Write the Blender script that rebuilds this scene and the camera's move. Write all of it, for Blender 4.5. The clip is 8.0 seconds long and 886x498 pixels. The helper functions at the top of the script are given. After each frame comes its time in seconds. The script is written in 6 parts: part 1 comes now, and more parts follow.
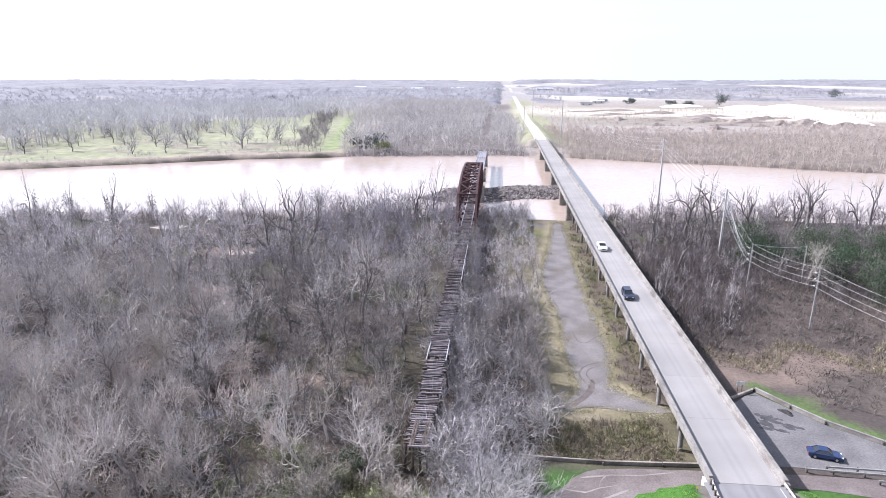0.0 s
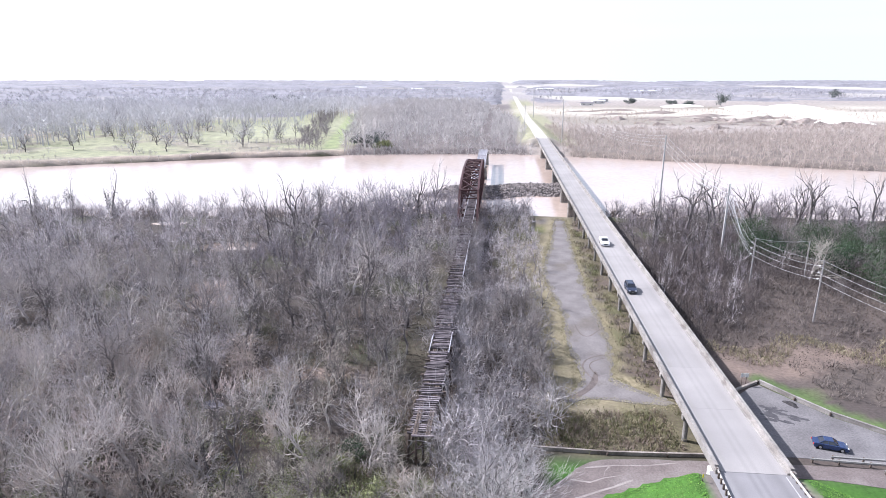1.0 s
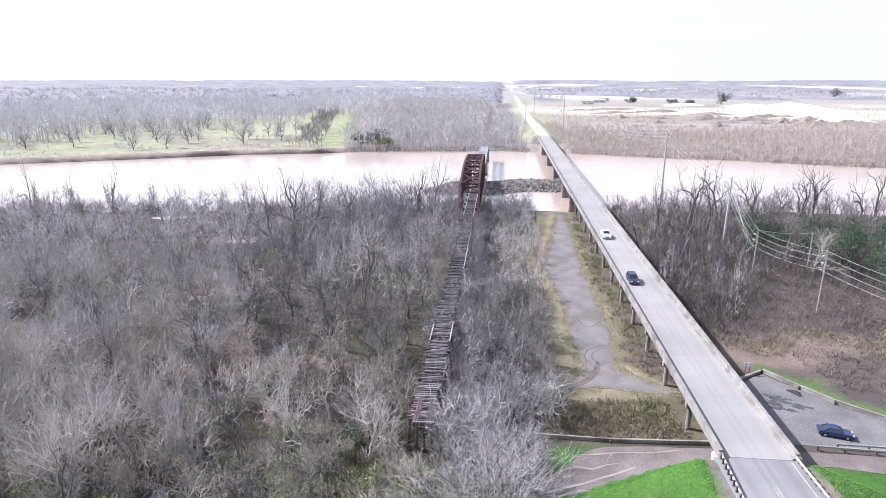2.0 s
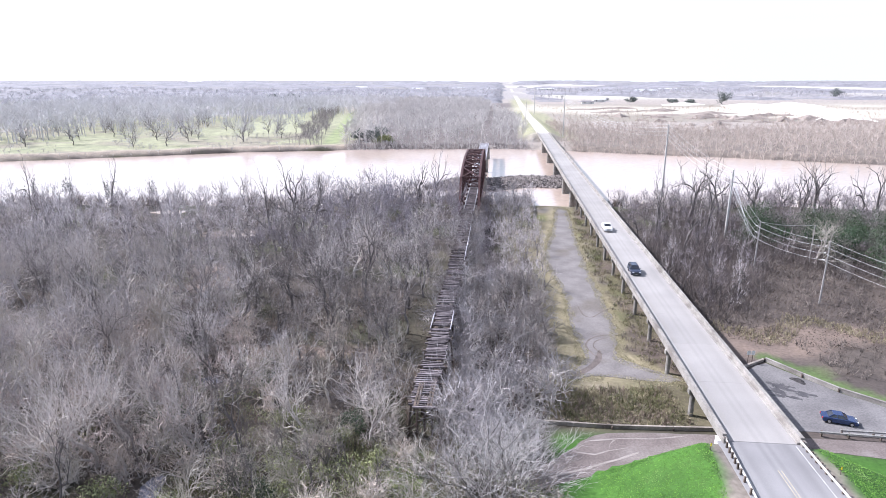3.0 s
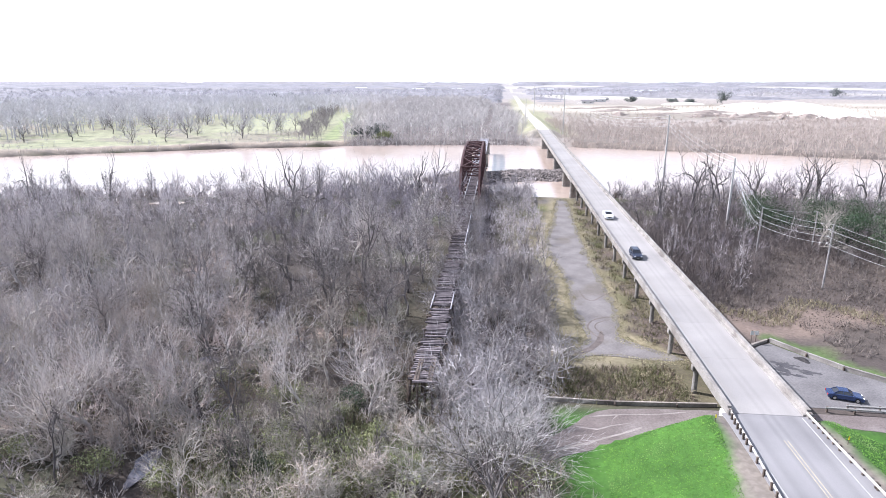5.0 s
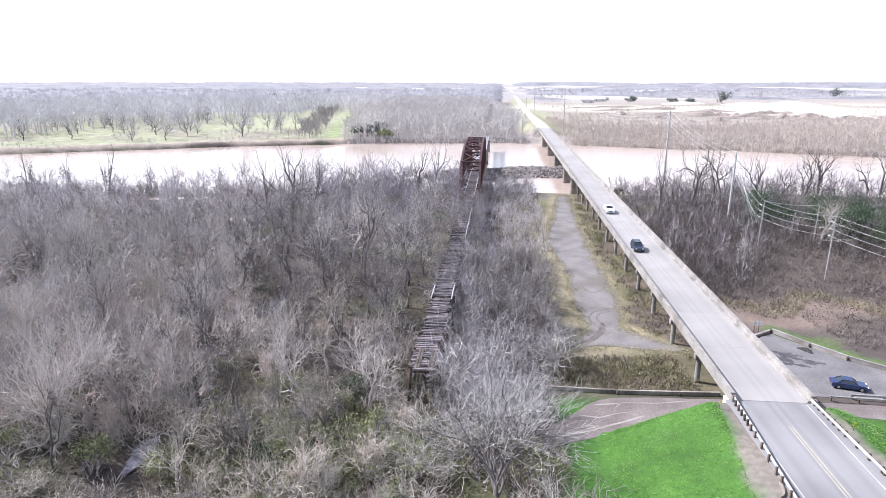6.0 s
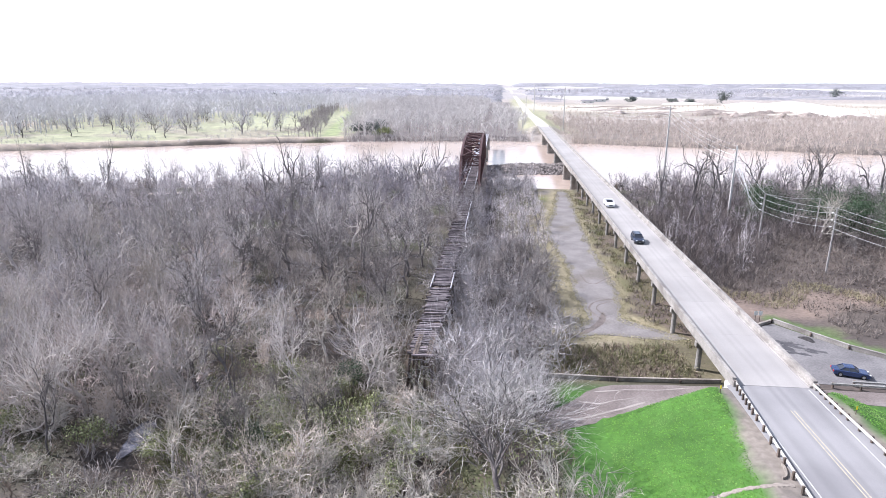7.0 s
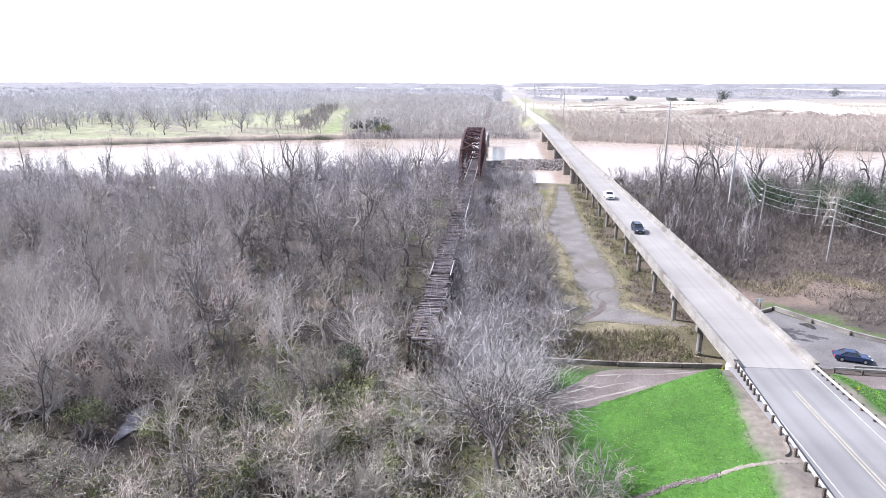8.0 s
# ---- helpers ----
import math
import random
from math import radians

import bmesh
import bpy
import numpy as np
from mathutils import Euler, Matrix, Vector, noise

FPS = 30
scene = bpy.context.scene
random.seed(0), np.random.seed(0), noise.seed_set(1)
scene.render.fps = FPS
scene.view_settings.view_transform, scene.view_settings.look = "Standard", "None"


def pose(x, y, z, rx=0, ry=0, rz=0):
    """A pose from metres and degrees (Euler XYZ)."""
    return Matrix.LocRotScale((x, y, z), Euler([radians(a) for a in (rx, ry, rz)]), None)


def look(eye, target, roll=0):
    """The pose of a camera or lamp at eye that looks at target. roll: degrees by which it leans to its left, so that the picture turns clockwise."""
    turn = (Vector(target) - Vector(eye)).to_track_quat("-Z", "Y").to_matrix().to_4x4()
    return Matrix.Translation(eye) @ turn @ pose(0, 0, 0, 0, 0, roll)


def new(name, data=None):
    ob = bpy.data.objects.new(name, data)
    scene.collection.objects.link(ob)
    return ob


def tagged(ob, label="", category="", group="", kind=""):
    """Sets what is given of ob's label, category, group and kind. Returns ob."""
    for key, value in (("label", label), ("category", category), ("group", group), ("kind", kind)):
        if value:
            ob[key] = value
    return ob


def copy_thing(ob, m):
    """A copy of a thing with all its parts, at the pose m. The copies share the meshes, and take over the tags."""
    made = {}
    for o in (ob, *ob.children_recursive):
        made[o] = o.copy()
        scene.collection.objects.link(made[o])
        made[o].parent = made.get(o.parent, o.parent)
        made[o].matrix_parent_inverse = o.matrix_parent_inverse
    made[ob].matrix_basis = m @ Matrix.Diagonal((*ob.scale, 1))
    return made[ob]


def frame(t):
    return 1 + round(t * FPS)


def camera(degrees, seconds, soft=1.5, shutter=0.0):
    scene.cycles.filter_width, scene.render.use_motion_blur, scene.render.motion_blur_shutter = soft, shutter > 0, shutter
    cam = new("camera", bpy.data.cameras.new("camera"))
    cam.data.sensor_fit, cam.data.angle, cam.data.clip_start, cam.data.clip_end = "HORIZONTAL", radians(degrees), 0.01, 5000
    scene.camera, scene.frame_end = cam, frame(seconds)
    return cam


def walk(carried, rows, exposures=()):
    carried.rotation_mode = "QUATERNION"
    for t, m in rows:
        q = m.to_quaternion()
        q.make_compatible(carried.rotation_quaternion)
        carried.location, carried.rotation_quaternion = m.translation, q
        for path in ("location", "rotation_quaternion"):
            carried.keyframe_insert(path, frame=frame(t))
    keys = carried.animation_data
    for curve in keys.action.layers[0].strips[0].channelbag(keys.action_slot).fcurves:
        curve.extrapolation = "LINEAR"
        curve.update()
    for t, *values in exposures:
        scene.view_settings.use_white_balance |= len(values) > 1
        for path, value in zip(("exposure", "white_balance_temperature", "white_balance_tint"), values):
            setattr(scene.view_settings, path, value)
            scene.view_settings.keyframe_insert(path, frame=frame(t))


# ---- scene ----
cam = camera(73.0, 8.0, soft=0.9)
METRES, EYE, TILT, LEAN, TURN = 17.0, 48.0, -15.2, 0.0, 0.0
PATH = [
    (0, (0.422, 2.081, 50.413), (0.424, 4.003, 49.858), -0.0),
    (0.5, (0.197, 1.941, 49.853), (0.198, 3.863, 49.3), -0.0),
    (1, (0.012, 2.02, 48.807), (0.013, 3.942, 48.255), 0.0),
    (1.5, (-0.052, 2.183, 47.759), (-0.052, 4.105, 47.207), 0.0),
    (3, (-0.143, 2.282, 44.461), (-0.144, 4.205, 43.912), 0.0),
    (3.5, (-0.292, 2.108, 43.409), (-0.294, 4.031, 42.862), -0.0),
    (4, (-0.23, 2.136, 42.417), (-0.231, 4.06, 41.871), 0.0),
    (4.5, (-0.183, 2.19, 41.543), (-0.183, 4.114, 40.998), -0.0),
    (6, (-0.328, 2.407, 38.944), (-0.328, 4.332, 38.402), 0.0),
    (6.5, (-0.321, 2.381, 37.92), (-0.321, 4.306, 37.379), 0.1),
    (7, (-0.265, 2.406, 36.944), (-0.264, 4.332, 36.405), 0.1),
    (7.5, (-0.253, 2.296, 35.878), (-0.252, 4.222, 35.341), 0.1),
    (8, (-0.265, 2.19, 34.861), (-0.263, 4.116, 34.323), 0.1),
]
walk(cam, [(t, look(eye, target, roll)) for t, eye, target, roll in PATH], exposures=[(0.0, 0.84, 5890, 16.0), (3.0, 0.91, 5900, 15.0), (8.0, 0.98, 5960, 14.5)])

# ---- light ----
world = bpy.data.worlds.new("sky")
scene.world = world
world.use_nodes = True
wn = world.node_tree.nodes
sky = wn.new("ShaderNodeTexSky")
sky.sky_type, sky.sun_disc = "NISHITA", False
sky.sun_elevation, sky.sun_rotation = radians(43), radians(-68)
sky.air_density, sky.dust_density, sky.ozone_density = 1.0, 1.4, 0.9
wn["Background"].inputs["Strength"].default_value = 0.138
lift = wn.new("ShaderNodeVectorMath")
lift.operation = "MAXIMUM"
lift.inputs[1].default_value = (-2, -2, 0.05)
way_in = wn.new("ShaderNodeTexCoord")
world.node_tree.links.new(way_in.outputs["Generated"], lift.inputs[0])
world.node_tree.links.new(lift.outputs[0], sky.inputs["Vector"])
haze = wn.new("ShaderNodeHueSaturation")
haze.inputs["Saturation"].default_value = 0.5
world.node_tree.links.new(sky.outputs[0], haze.inputs["Color"])
world.node_tree.links.new(haze.outputs[0], wn["Background"].inputs["Color"])
sun = new("sun", bpy.data.lights.new("sun", "SUN"))
sun.data.energy, sun.data.angle, sun.data.color = 4.5, radians(0.6), (1.0, 0.965, 0.92)
sun.matrix_world = look((-68, 27, 68), (0, 0, 0))


# ---- materials ----
def mat(name, a, b, scale=1.0, rough=0.9, metal=0.0, bump=0.0, fine=None, third=None, spread=0.0, island=False, attr="", spec=0.3, grain=0.8, tracks=0.0, ior=1.5):
    """Two colours mixed by noise in world metres; a third in stains; spread: value change from piece to piece."""
    m = bpy.data.materials.new(name)
    m.use_nodes = True
    n, l = m.node_tree.nodes, m.node_tree.links
    p = n["Principled BSDF"]
    p.inputs["Roughness"].default_value, p.inputs["Metallic"].default_value = rough, metal
    p.inputs["Specular IOR Level"].default_value, p.inputs["IOR"].default_value = spec, ior
    geo = n.new("ShaderNodeNewGeometry")

    def noise_at(s, detail=5.0):
        t = n.new("ShaderNodeTexNoise")
        t.inputs["Scale"].default_value, t.inputs["Detail"].default_value = s, detail
        l.new(geo.outputs["Position"], t.inputs["Vector"])
        return t

    def mixed(kind, f, c1, c2):
        x = n.new("ShaderNodeMix")
        x.data_type, x.blend_type = "RGBA", kind
        for k, v in ((0, f), (6, c1), (7, c2)):
            if isinstance(v, (float, int)):
                x.inputs[k].default_value = v
            elif isinstance(v, tuple):
                x.inputs[k].default_value = (*v, 1)
            else:
                l.new(v, x.inputs[k])
        return x.outputs[2]

    def ramp(v, lo, hi):
        r = n.new("ShaderNodeMapRange")
        r.inputs["From Min"].default_value, r.inputs["From Max"].default_value = lo, hi
        l.new(v, r.inputs["Value"])
        return r.outputs[0]

    big = noise_at(scale)
    col = mixed("MIX", ramp(big.outputs[0], 0.35, 0.65), a, b)
    small = noise_at(fine or scale * 9, 6.0)
    if attr:
        at = n.new("ShaderNodeAttribute")
        at.attribute_name = attr
        lum = mixed("MIX", ramp(big.outputs[0], 0.3, 0.7), (0.72, 0.72, 0.74), (1.22, 1.2, 1.15))
        col = mixed("MULTIPLY", 1.0, at.outputs["Color"], lum)
    if third:
        col = mixed("MIX", ramp(noise_at(scale * 0.37, 4.0).outputs[0], 0.52, 0.68), col, third)
    speck = mixed("MIX", ramp(small.outputs[0], 0.3, 0.7), (0.74, 0.74, 0.74), (1.25, 1.25, 1.25))
    col = mixed("MULTIPLY", grain, col, speck)
    if tracks:
        oc = n.new("ShaderNodeTexCoord")
        sp = n.new("ShaderNodeSeparateXYZ")
        l.new(oc.outputs["Object"], sp.inputs[0])
        wob = n.new("ShaderNodeMath")
        wob.operation = "ABSOLUTE"
        l.new(sp.outputs[0], wob.inputs[0])
        rr = n.new("ShaderNodeValToRGB")
        rr.color_ramp.interpolation = "EASE"
        rr.color_ramp.elements[0].position, rr.color_ramp.elements[1].position = 0.0, 1.0
        lo, hi = 1 - tracks, 1.0
        for e, (at_x, v) in enumerate(((0.0, hi), (0.1, lo), (0.19, hi), (0.34, hi * 0.97), (0.53, lo), (0.66, hi), (0.9, hi * 0.93))):
            el = rr.color_ramp.elements[e] if e < 2 else rr.color_ramp.elements.new(at_x)
            el.position, el.color = at_x, (v, v, v * 1.01, 1)
        div = n.new("ShaderNodeMath")
        div.operation = "DIVIDE"
        div.inputs[1].default_value = 4.8
        l.new(wob.outputs[0], div.inputs[0])
        l.new(div.outputs[0], rr.inputs[0])
        col = mixed("MULTIPLY", 1.0, col, rr.outputs[0])
    if spread:
        if island:
            r = geo.outputs["Random Per Island"]
        else:
            r = n.new("ShaderNodeObjectInfo").outputs["Random"]
        v = n.new("ShaderNodeMapRange")
        v.inputs["To Min"].default_value, v.inputs["To Max"].default_value = 1 - spread, 1 + spread
        l.new(r, v.inputs["Value"])
        g = n.new("ShaderNodeCombineColor")
        for k in range(3):
            l.new(v.outputs[0], g.inputs[k])
        col = mixed("MULTIPLY", 1.0, col, g.outputs[0])
    l.new(col, p.inputs["Base Color"])
    if bump:
        bp = n.new("ShaderNodeBump")
        bp.inputs["Strength"].default_value, bp.inputs["Distance"].default_value = 0.6, bump
        l.new(small.outputs[0], bp.inputs["Height"])
        l.new(bp.outputs[0], p.inputs["Normal"])
    return m


M_GROUND = mat("ground_soil", (0.1, 0.09, 0.07), (0.2, 0.17, 0.12), 0.16, bump=0.12, fine=1.7, attr="soil")
M_BLADE = mat("grass_blade", (0.052, 0.132, 0.018), (0.095, 0.2, 0.03), 0.9, spread=0.4, island=True, third=(0.11, 0.195, 0.048))
M_STRAW = mat("dry_grass", (0.22, 0.19, 0.12), (0.33, 0.29, 0.195), 0.4, spread=0.35, island=True)
M_SCRUB = mat("brown_scrub", (0.27, 0.212, 0.162), (0.41, 0.335, 0.262), 0.15, spread=0.35, island=True)
M_WATER = mat("muddy_water", (0.43, 0.34, 0.285), (0.5, 0.405, 0.345), 0.012, rough=0.16, bump=0.03, fine=0.5, spec=0.5, grain=0.3, ior=1.65)
M_PUDDLE = mat("puddle_water", (0.12, 0.12, 0.15), (0.16, 0.15, 0.17), 0.2, rough=0.06, spec=0.6)
M_CONC = mat("bridge_concrete", (0.29, 0.272, 0.258), (0.33, 0.31, 0.296), 0.12, bump=0.004, fine=12.0, third=(0.265, 0.25, 0.24), spread=0.04, grain=0.25, tracks=0.08)
M_RAIL = mat("parapet_concrete", (0.215, 0.197, 0.182), (0.3, 0.278, 0.258), 0.7, bump=0.006, fine=6.0, third=(0.16, 0.142, 0.13), spread=0.06, grain=0.6)
M_PIER = mat("pier_concrete", (0.2, 0.185, 0.17), (0.3, 0.28, 0.258), 0.5, bump=0.02, fine=3.0, third=(0.13, 0.12, 0.105))
M_OLDWALL = mat("stained_wall", (0.24, 0.21, 0.185), (0.33, 0.29, 0.26), 0.7, bump=0.02, fine=4.0, third=(0.12, 0.1, 0.09))
M_WHITE_CONC = mat("white_concrete", (0.62, 0.6, 0.58), (0.72, 0.7, 0.68), 0.8, bump=0.01)
M_ASPHALT = mat("worn_asphalt", (0.195, 0.187, 0.19), (0.23, 0.221, 0.222), 0.15, bump=0.004, fine=14.0, third=(0.265, 0.255, 0.255), grain=0.25, tracks=0.13)
# base colour about twice as pale as the approach asphalt
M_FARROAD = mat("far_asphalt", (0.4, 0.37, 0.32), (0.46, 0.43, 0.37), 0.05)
M_LOT = mat("lot_asphalt", (0.13, 0.122, 0.124), (0.185, 0.174, 0.175), 0.22, bump=0.01, fine=4.0, third=(0.2, 0.19, 0.19))
M_PAVE = mat("old_pavement", (0.132, 0.108, 0.102), (0.175, 0.146, 0.138), 0.3, bump=0.008, fine=4.0, third=(0.23, 0.2, 0.19))
M_GRAVEL = mat("gravel_drive", (0.15, 0.135, 0.132), (0.205, 0.188, 0.183), 0.3, bump=0.04, fine=4.0, third=(0.14, 0.122, 0.108))
M_DIRT = mat("shoulder_dirt", (0.2, 0.17, 0.15), (0.28, 0.245, 0.21), 0.5, bump=0.03, fine=5.0)
M_TRACK = mat("dark_mud", (0.115, 0.095, 0.088), (0.16, 0.132, 0.122), 0.5, bump=0.02)
M_WHITE = mat("white_paint", (0.32, 0.315, 0.31), (0.45, 0.44, 0.43), 1.5)
M_YELLOW = mat("yellow_paint", (0.32, 0.285, 0.225), (0.4, 0.355, 0.27), 1.5)
M_GALV = mat("galvanised_steel", (0.33, 0.312, 0.29), (0.42, 0.4, 0.37), 1.0, rough=0.5, metal=0.25)
M_POST = mat("creosoted_wood", (0.07, 0.055, 0.045), (0.13, 0.1, 0.085), 1.5, bump=0.01, spread=0.3)
M_TIE = mat("weathered_tie", (0.1, 0.084, 0.09), (0.21, 0.18, 0.185), 0.9, bump=0.02, fine=8.0, spread=0.45)
M_RUST = mat("rusted_steel", (0.055, 0.027, 0.028), (0.09, 0.046, 0.044), 0.4, rough=0.75, third=(0.06, 0.03, 0.035), bump=0.005)
M_GIRDER = mat("grey_deck", (0.34, 0.33, 0.36), (0.42, 0.41, 0.44), 0.3, third=(0.28, 0.26, 0.27))
M_ROCK = mat("rubble_rock", (0.115, 0.1, 0.097), (0.215, 0.187, 0.177), 0.3, bump=0.08, fine=2.0, spread=0.4, island=True)
M_BARK = mat("grey_bark", (0.42, 0.378, 0.352), (0.58, 0.53, 0.495), 0.6, bump=0.02, fine=5.0, spread=0.25)
M_MIDBARK = mat("slate_bark", (0.16, 0.142, 0.145), (0.3, 0.268, 0.27), 0.5, bump=0.02, fine=5.0, spread=0.3, island=True)
M_DARKBARK = mat("dark_bark", (0.1, 0.088, 0.085), (0.19, 0.168, 0.163), 0.6, bump=0.02, fine=5.0, spread=0.25)
M_PALEBARK = mat("pale_bark", (0.37, 0.334, 0.299), (0.493, 0.453, 0.409), 0.8, spread=0.15)
M_TWIG_P = mat("whitish_twigs", (0.31, 0.28, 0.241), (0.396, 0.361, 0.314), 0.12, spread=0.2)
M_TWIG_E = mat("dark_bank_twigs", (0.2, 0.17, 0.185), (0.32, 0.28, 0.295), 0.08, spread=0.3, island=True)
M_MOSS = mat("olive_grass", (0.11, 0.108, 0.054), (0.16, 0.154, 0.078), 0.3, spread=0.3, island=True)
M_FALLEN = mat("woodland_leaf_litter", (0.075, 0.057, 0.045), (0.125, 0.097, 0.078), 0.3, spread=0.35, island=True)
M_UNDER = mat("brown_undergrowth", (0.17, 0.132, 0.105), (0.29, 0.232, 0.19), 0.15, spread=0.3, island=True)
M_TWIG_UNDER = mat("grey_undergrowth", (0.3, 0.265, 0.25), (0.42, 0.375, 0.355), 0.15, spread=0.3, island=True)
M_FIELD = mat("field_scrub", (0.12, 0.102, 0.092), (0.22, 0.185, 0.165), 0.15, spread=0.3, island=True)
M_TANGLE = mat("bare_vines", (0.4, 0.335, 0.31), (0.54, 0.46, 0.43), 0.15, spread=0.3, island=True)
M_BRUSH = mat("dark_brush", (0.09, 0.076, 0.074), (0.17, 0.142, 0.135), 0.2, spread=0.35, island=True)
M_TWIG = mat("pale_twigs", (0.4, 0.357, 0.345), (0.54, 0.49, 0.468), 0.12, spread=0.35)
M_TWIG_B = mat("brown_twigs", (0.42, 0.35, 0.305), (0.56, 0.48, 0.42), 0.12, spread=0.35)
M_TWIG_D = mat("dark_twigs", (0.2, 0.175, 0.165), (0.3, 0.265, 0.25), 0.12, spread=0.3)
M_TWIG_S = mat("silvery_twigs", (0.3, 0.275, 0.283), (0.43, 0.4, 0.406), 0.2, spread=0.3)
M_TWIG_BROAD = mat("dome_twigs", (0.385, 0.355, 0.345), (0.52, 0.485, 0.47), 0.2, spread=0.2, island=True)
M_LOWBARK = mat("scrub_bark", (0.3, 0.275, 0.265), (0.44, 0.405, 0.39), 0.6, bump=0.02, fine=5.0, spread=0.25)
# distance haze is in these two base colours: paler twigs, lilac canopy
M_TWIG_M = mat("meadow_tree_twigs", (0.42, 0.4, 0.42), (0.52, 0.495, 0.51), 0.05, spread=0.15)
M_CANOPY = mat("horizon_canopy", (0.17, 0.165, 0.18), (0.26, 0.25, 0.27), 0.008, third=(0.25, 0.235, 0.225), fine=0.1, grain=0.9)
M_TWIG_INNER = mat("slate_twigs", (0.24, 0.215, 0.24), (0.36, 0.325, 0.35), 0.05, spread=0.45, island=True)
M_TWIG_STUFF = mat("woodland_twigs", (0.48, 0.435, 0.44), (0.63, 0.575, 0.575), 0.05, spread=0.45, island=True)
# twig colour lifted towards pale lavender in place of haze
M_HORIZON = mat("haze_paled_horizon", (0.42, 0.4, 0.415), (0.52, 0.495, 0.51), 0.004, spread=0.1, island=True)
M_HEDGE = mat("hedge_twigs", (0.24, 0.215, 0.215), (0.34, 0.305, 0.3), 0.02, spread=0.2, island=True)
# far twigs paler than real bark: haze over the river painted in
M_FARWEST = mat("haze_paled_west", (0.55, 0.53, 0.535), (0.65, 0.63, 0.635), 0.006, spread=0.12, island=True)
M_FARWOOD = mat("haze_paled_woodland", (0.46, 0.43, 0.415), (0.57, 0.535, 0.515), 0.012, spread=0.13, island=True)
M_REED = mat("thicket_twigs", (0.44, 0.375, 0.335), (0.52, 0.45, 0.405), 0.02, spread=0.08, island=True)
M_LEAF = mat("evergreen_leaf", (0.026, 0.048, 0.024), (0.05, 0.084, 0.035), 0.13, rough=0.6, spread=0.4, island=True, third=(0.05, 0.058, 0.038))
M_LEAF_L = mat("olive_leaf", (0.13, 0.145, 0.065), (0.25, 0.265, 0.12), 0.4, rough=0.6, spread=0.4, island=True)
M_VINE = mat("dark_vine_leaf", (0.06, 0.06, 0.055), (0.11, 0.105, 0.1), 0.4, spread=0.3, island=True)
# evergreen leaf greyed and lightened to paint in the haze of distance
M_LEAF_FAR = mat("haze_tinted_evergreen", (0.1, 0.115, 0.105), (0.16, 0.175, 0.16), 0.1, rough=0.8, spread=0.3, island=True)
M_CRACK = mat("pale_worn_concrete", (0.235, 0.205, 0.19), (0.3, 0.265, 0.248), 0.8, bump=0.01)
M_SAND = mat("pale_sand", (0.74, 0.69, 0.62), (0.8, 0.76, 0.7), 0.02)
M_SPOIL = mat("spoil_earth", (0.2, 0.165, 0.145), (0.32, 0.27, 0.24), 0.08, bump=0.1)
M_POLE = mat("grey_pole", (0.24, 0.225, 0.22), (0.34, 0.32, 0.31), 0.8, rough=0.7)
M_STEELPOLE = mat("pale_steel_pole", (0.4, 0.38, 0.37), (0.5, 0.48, 0.46), 0.8, rough=0.7)
M_WIRE = mat("bare_wire", (0.6, 0.6, 0.6), (0.7, 0.7, 0.7), 1.0, rough=0.4, metal=0.3)
M_PORC = mat("porcelain", (0.75, 0.74, 0.72), (0.8, 0.79, 0.77), 2.0, rough=0.25)
M_BLACKHEAP = mat("black_mulch", (0.03, 0.028, 0.03), (0.06, 0.055, 0.055), 3.0, bump=0.05)
M_STAIN = mat("damp_stain", (0.055, 0.052, 0.056), (0.085, 0.08, 0.085), 1.2, rough=0.7)
M_TYRE = mat("tyre_rubber", (0.02, 0.02, 0.02), (0.03, 0.03, 0.03), 3.0)
M_RIM = mat("alloy_rim", (0.45, 0.45, 0.46), (0.55, 0.55, 0.56), 3.0, rough=0.35, metal=0.8)
M_GLASS = mat("tinted_window", (0.02, 0.022, 0.03), (0.03, 0.032, 0.04), 2.0, rough=0.05, spec=0.8)
M_LAMP = mat("lamp_lens", (0.75, 0.75, 0.75), (0.8, 0.8, 0.8), 2.0, rough=0.1, spec=0.6)
M_TAIL = mat("tail_lens", (0.4, 0.02, 0.02), (0.5, 0.03, 0.03), 2.0, rough=0.15)
M_CARWHITE = mat("white_car_paint", (0.78, 0.78, 0.78), (0.82, 0.82, 0.81), 1.0, rough=0.25, spec=0.5)
M_CARBLUE = mat("blue_car_paint", (0.03, 0.05, 0.125), (0.042, 0.066, 0.155), 1.0, rough=0.2, metal=0.3, spec=0.6)
M_CARDARK = mat("dark_car_paint", (0.035, 0.045, 0.075), (0.05, 0.06, 0.095), 1.0, rough=0.2, metal=0.3, spec=0.6)
M_PLASTIC = mat("black_plastic", (0.03, 0.03, 0.03), (0.045, 0.045, 0.045), 2.0, rough=0.6)
M_HOUSE = mat("pale_siding", (0.6, 0.58, 0.55), (0.7, 0.68, 0.66), 0.2)
M_ROOF = mat("metal_roof", (0.5, 0.5, 0.52), (0.62, 0.62, 0.64), 0.2, rough=0.5)
M_ROOFD = mat("dark_roof", (0.14, 0.13, 0.14), (0.2, 0.19, 0.2), 0.3)
M_SIGN = mat("sign_panel", (0.6, 0.58, 0.54), (0.68, 0.66, 0.62), 1.0, rough=0.5)
M_REFLECT = mat("yellow_marker", (0.75, 0.6, 0.02), (0.8, 0.65, 0.05), 2.0)


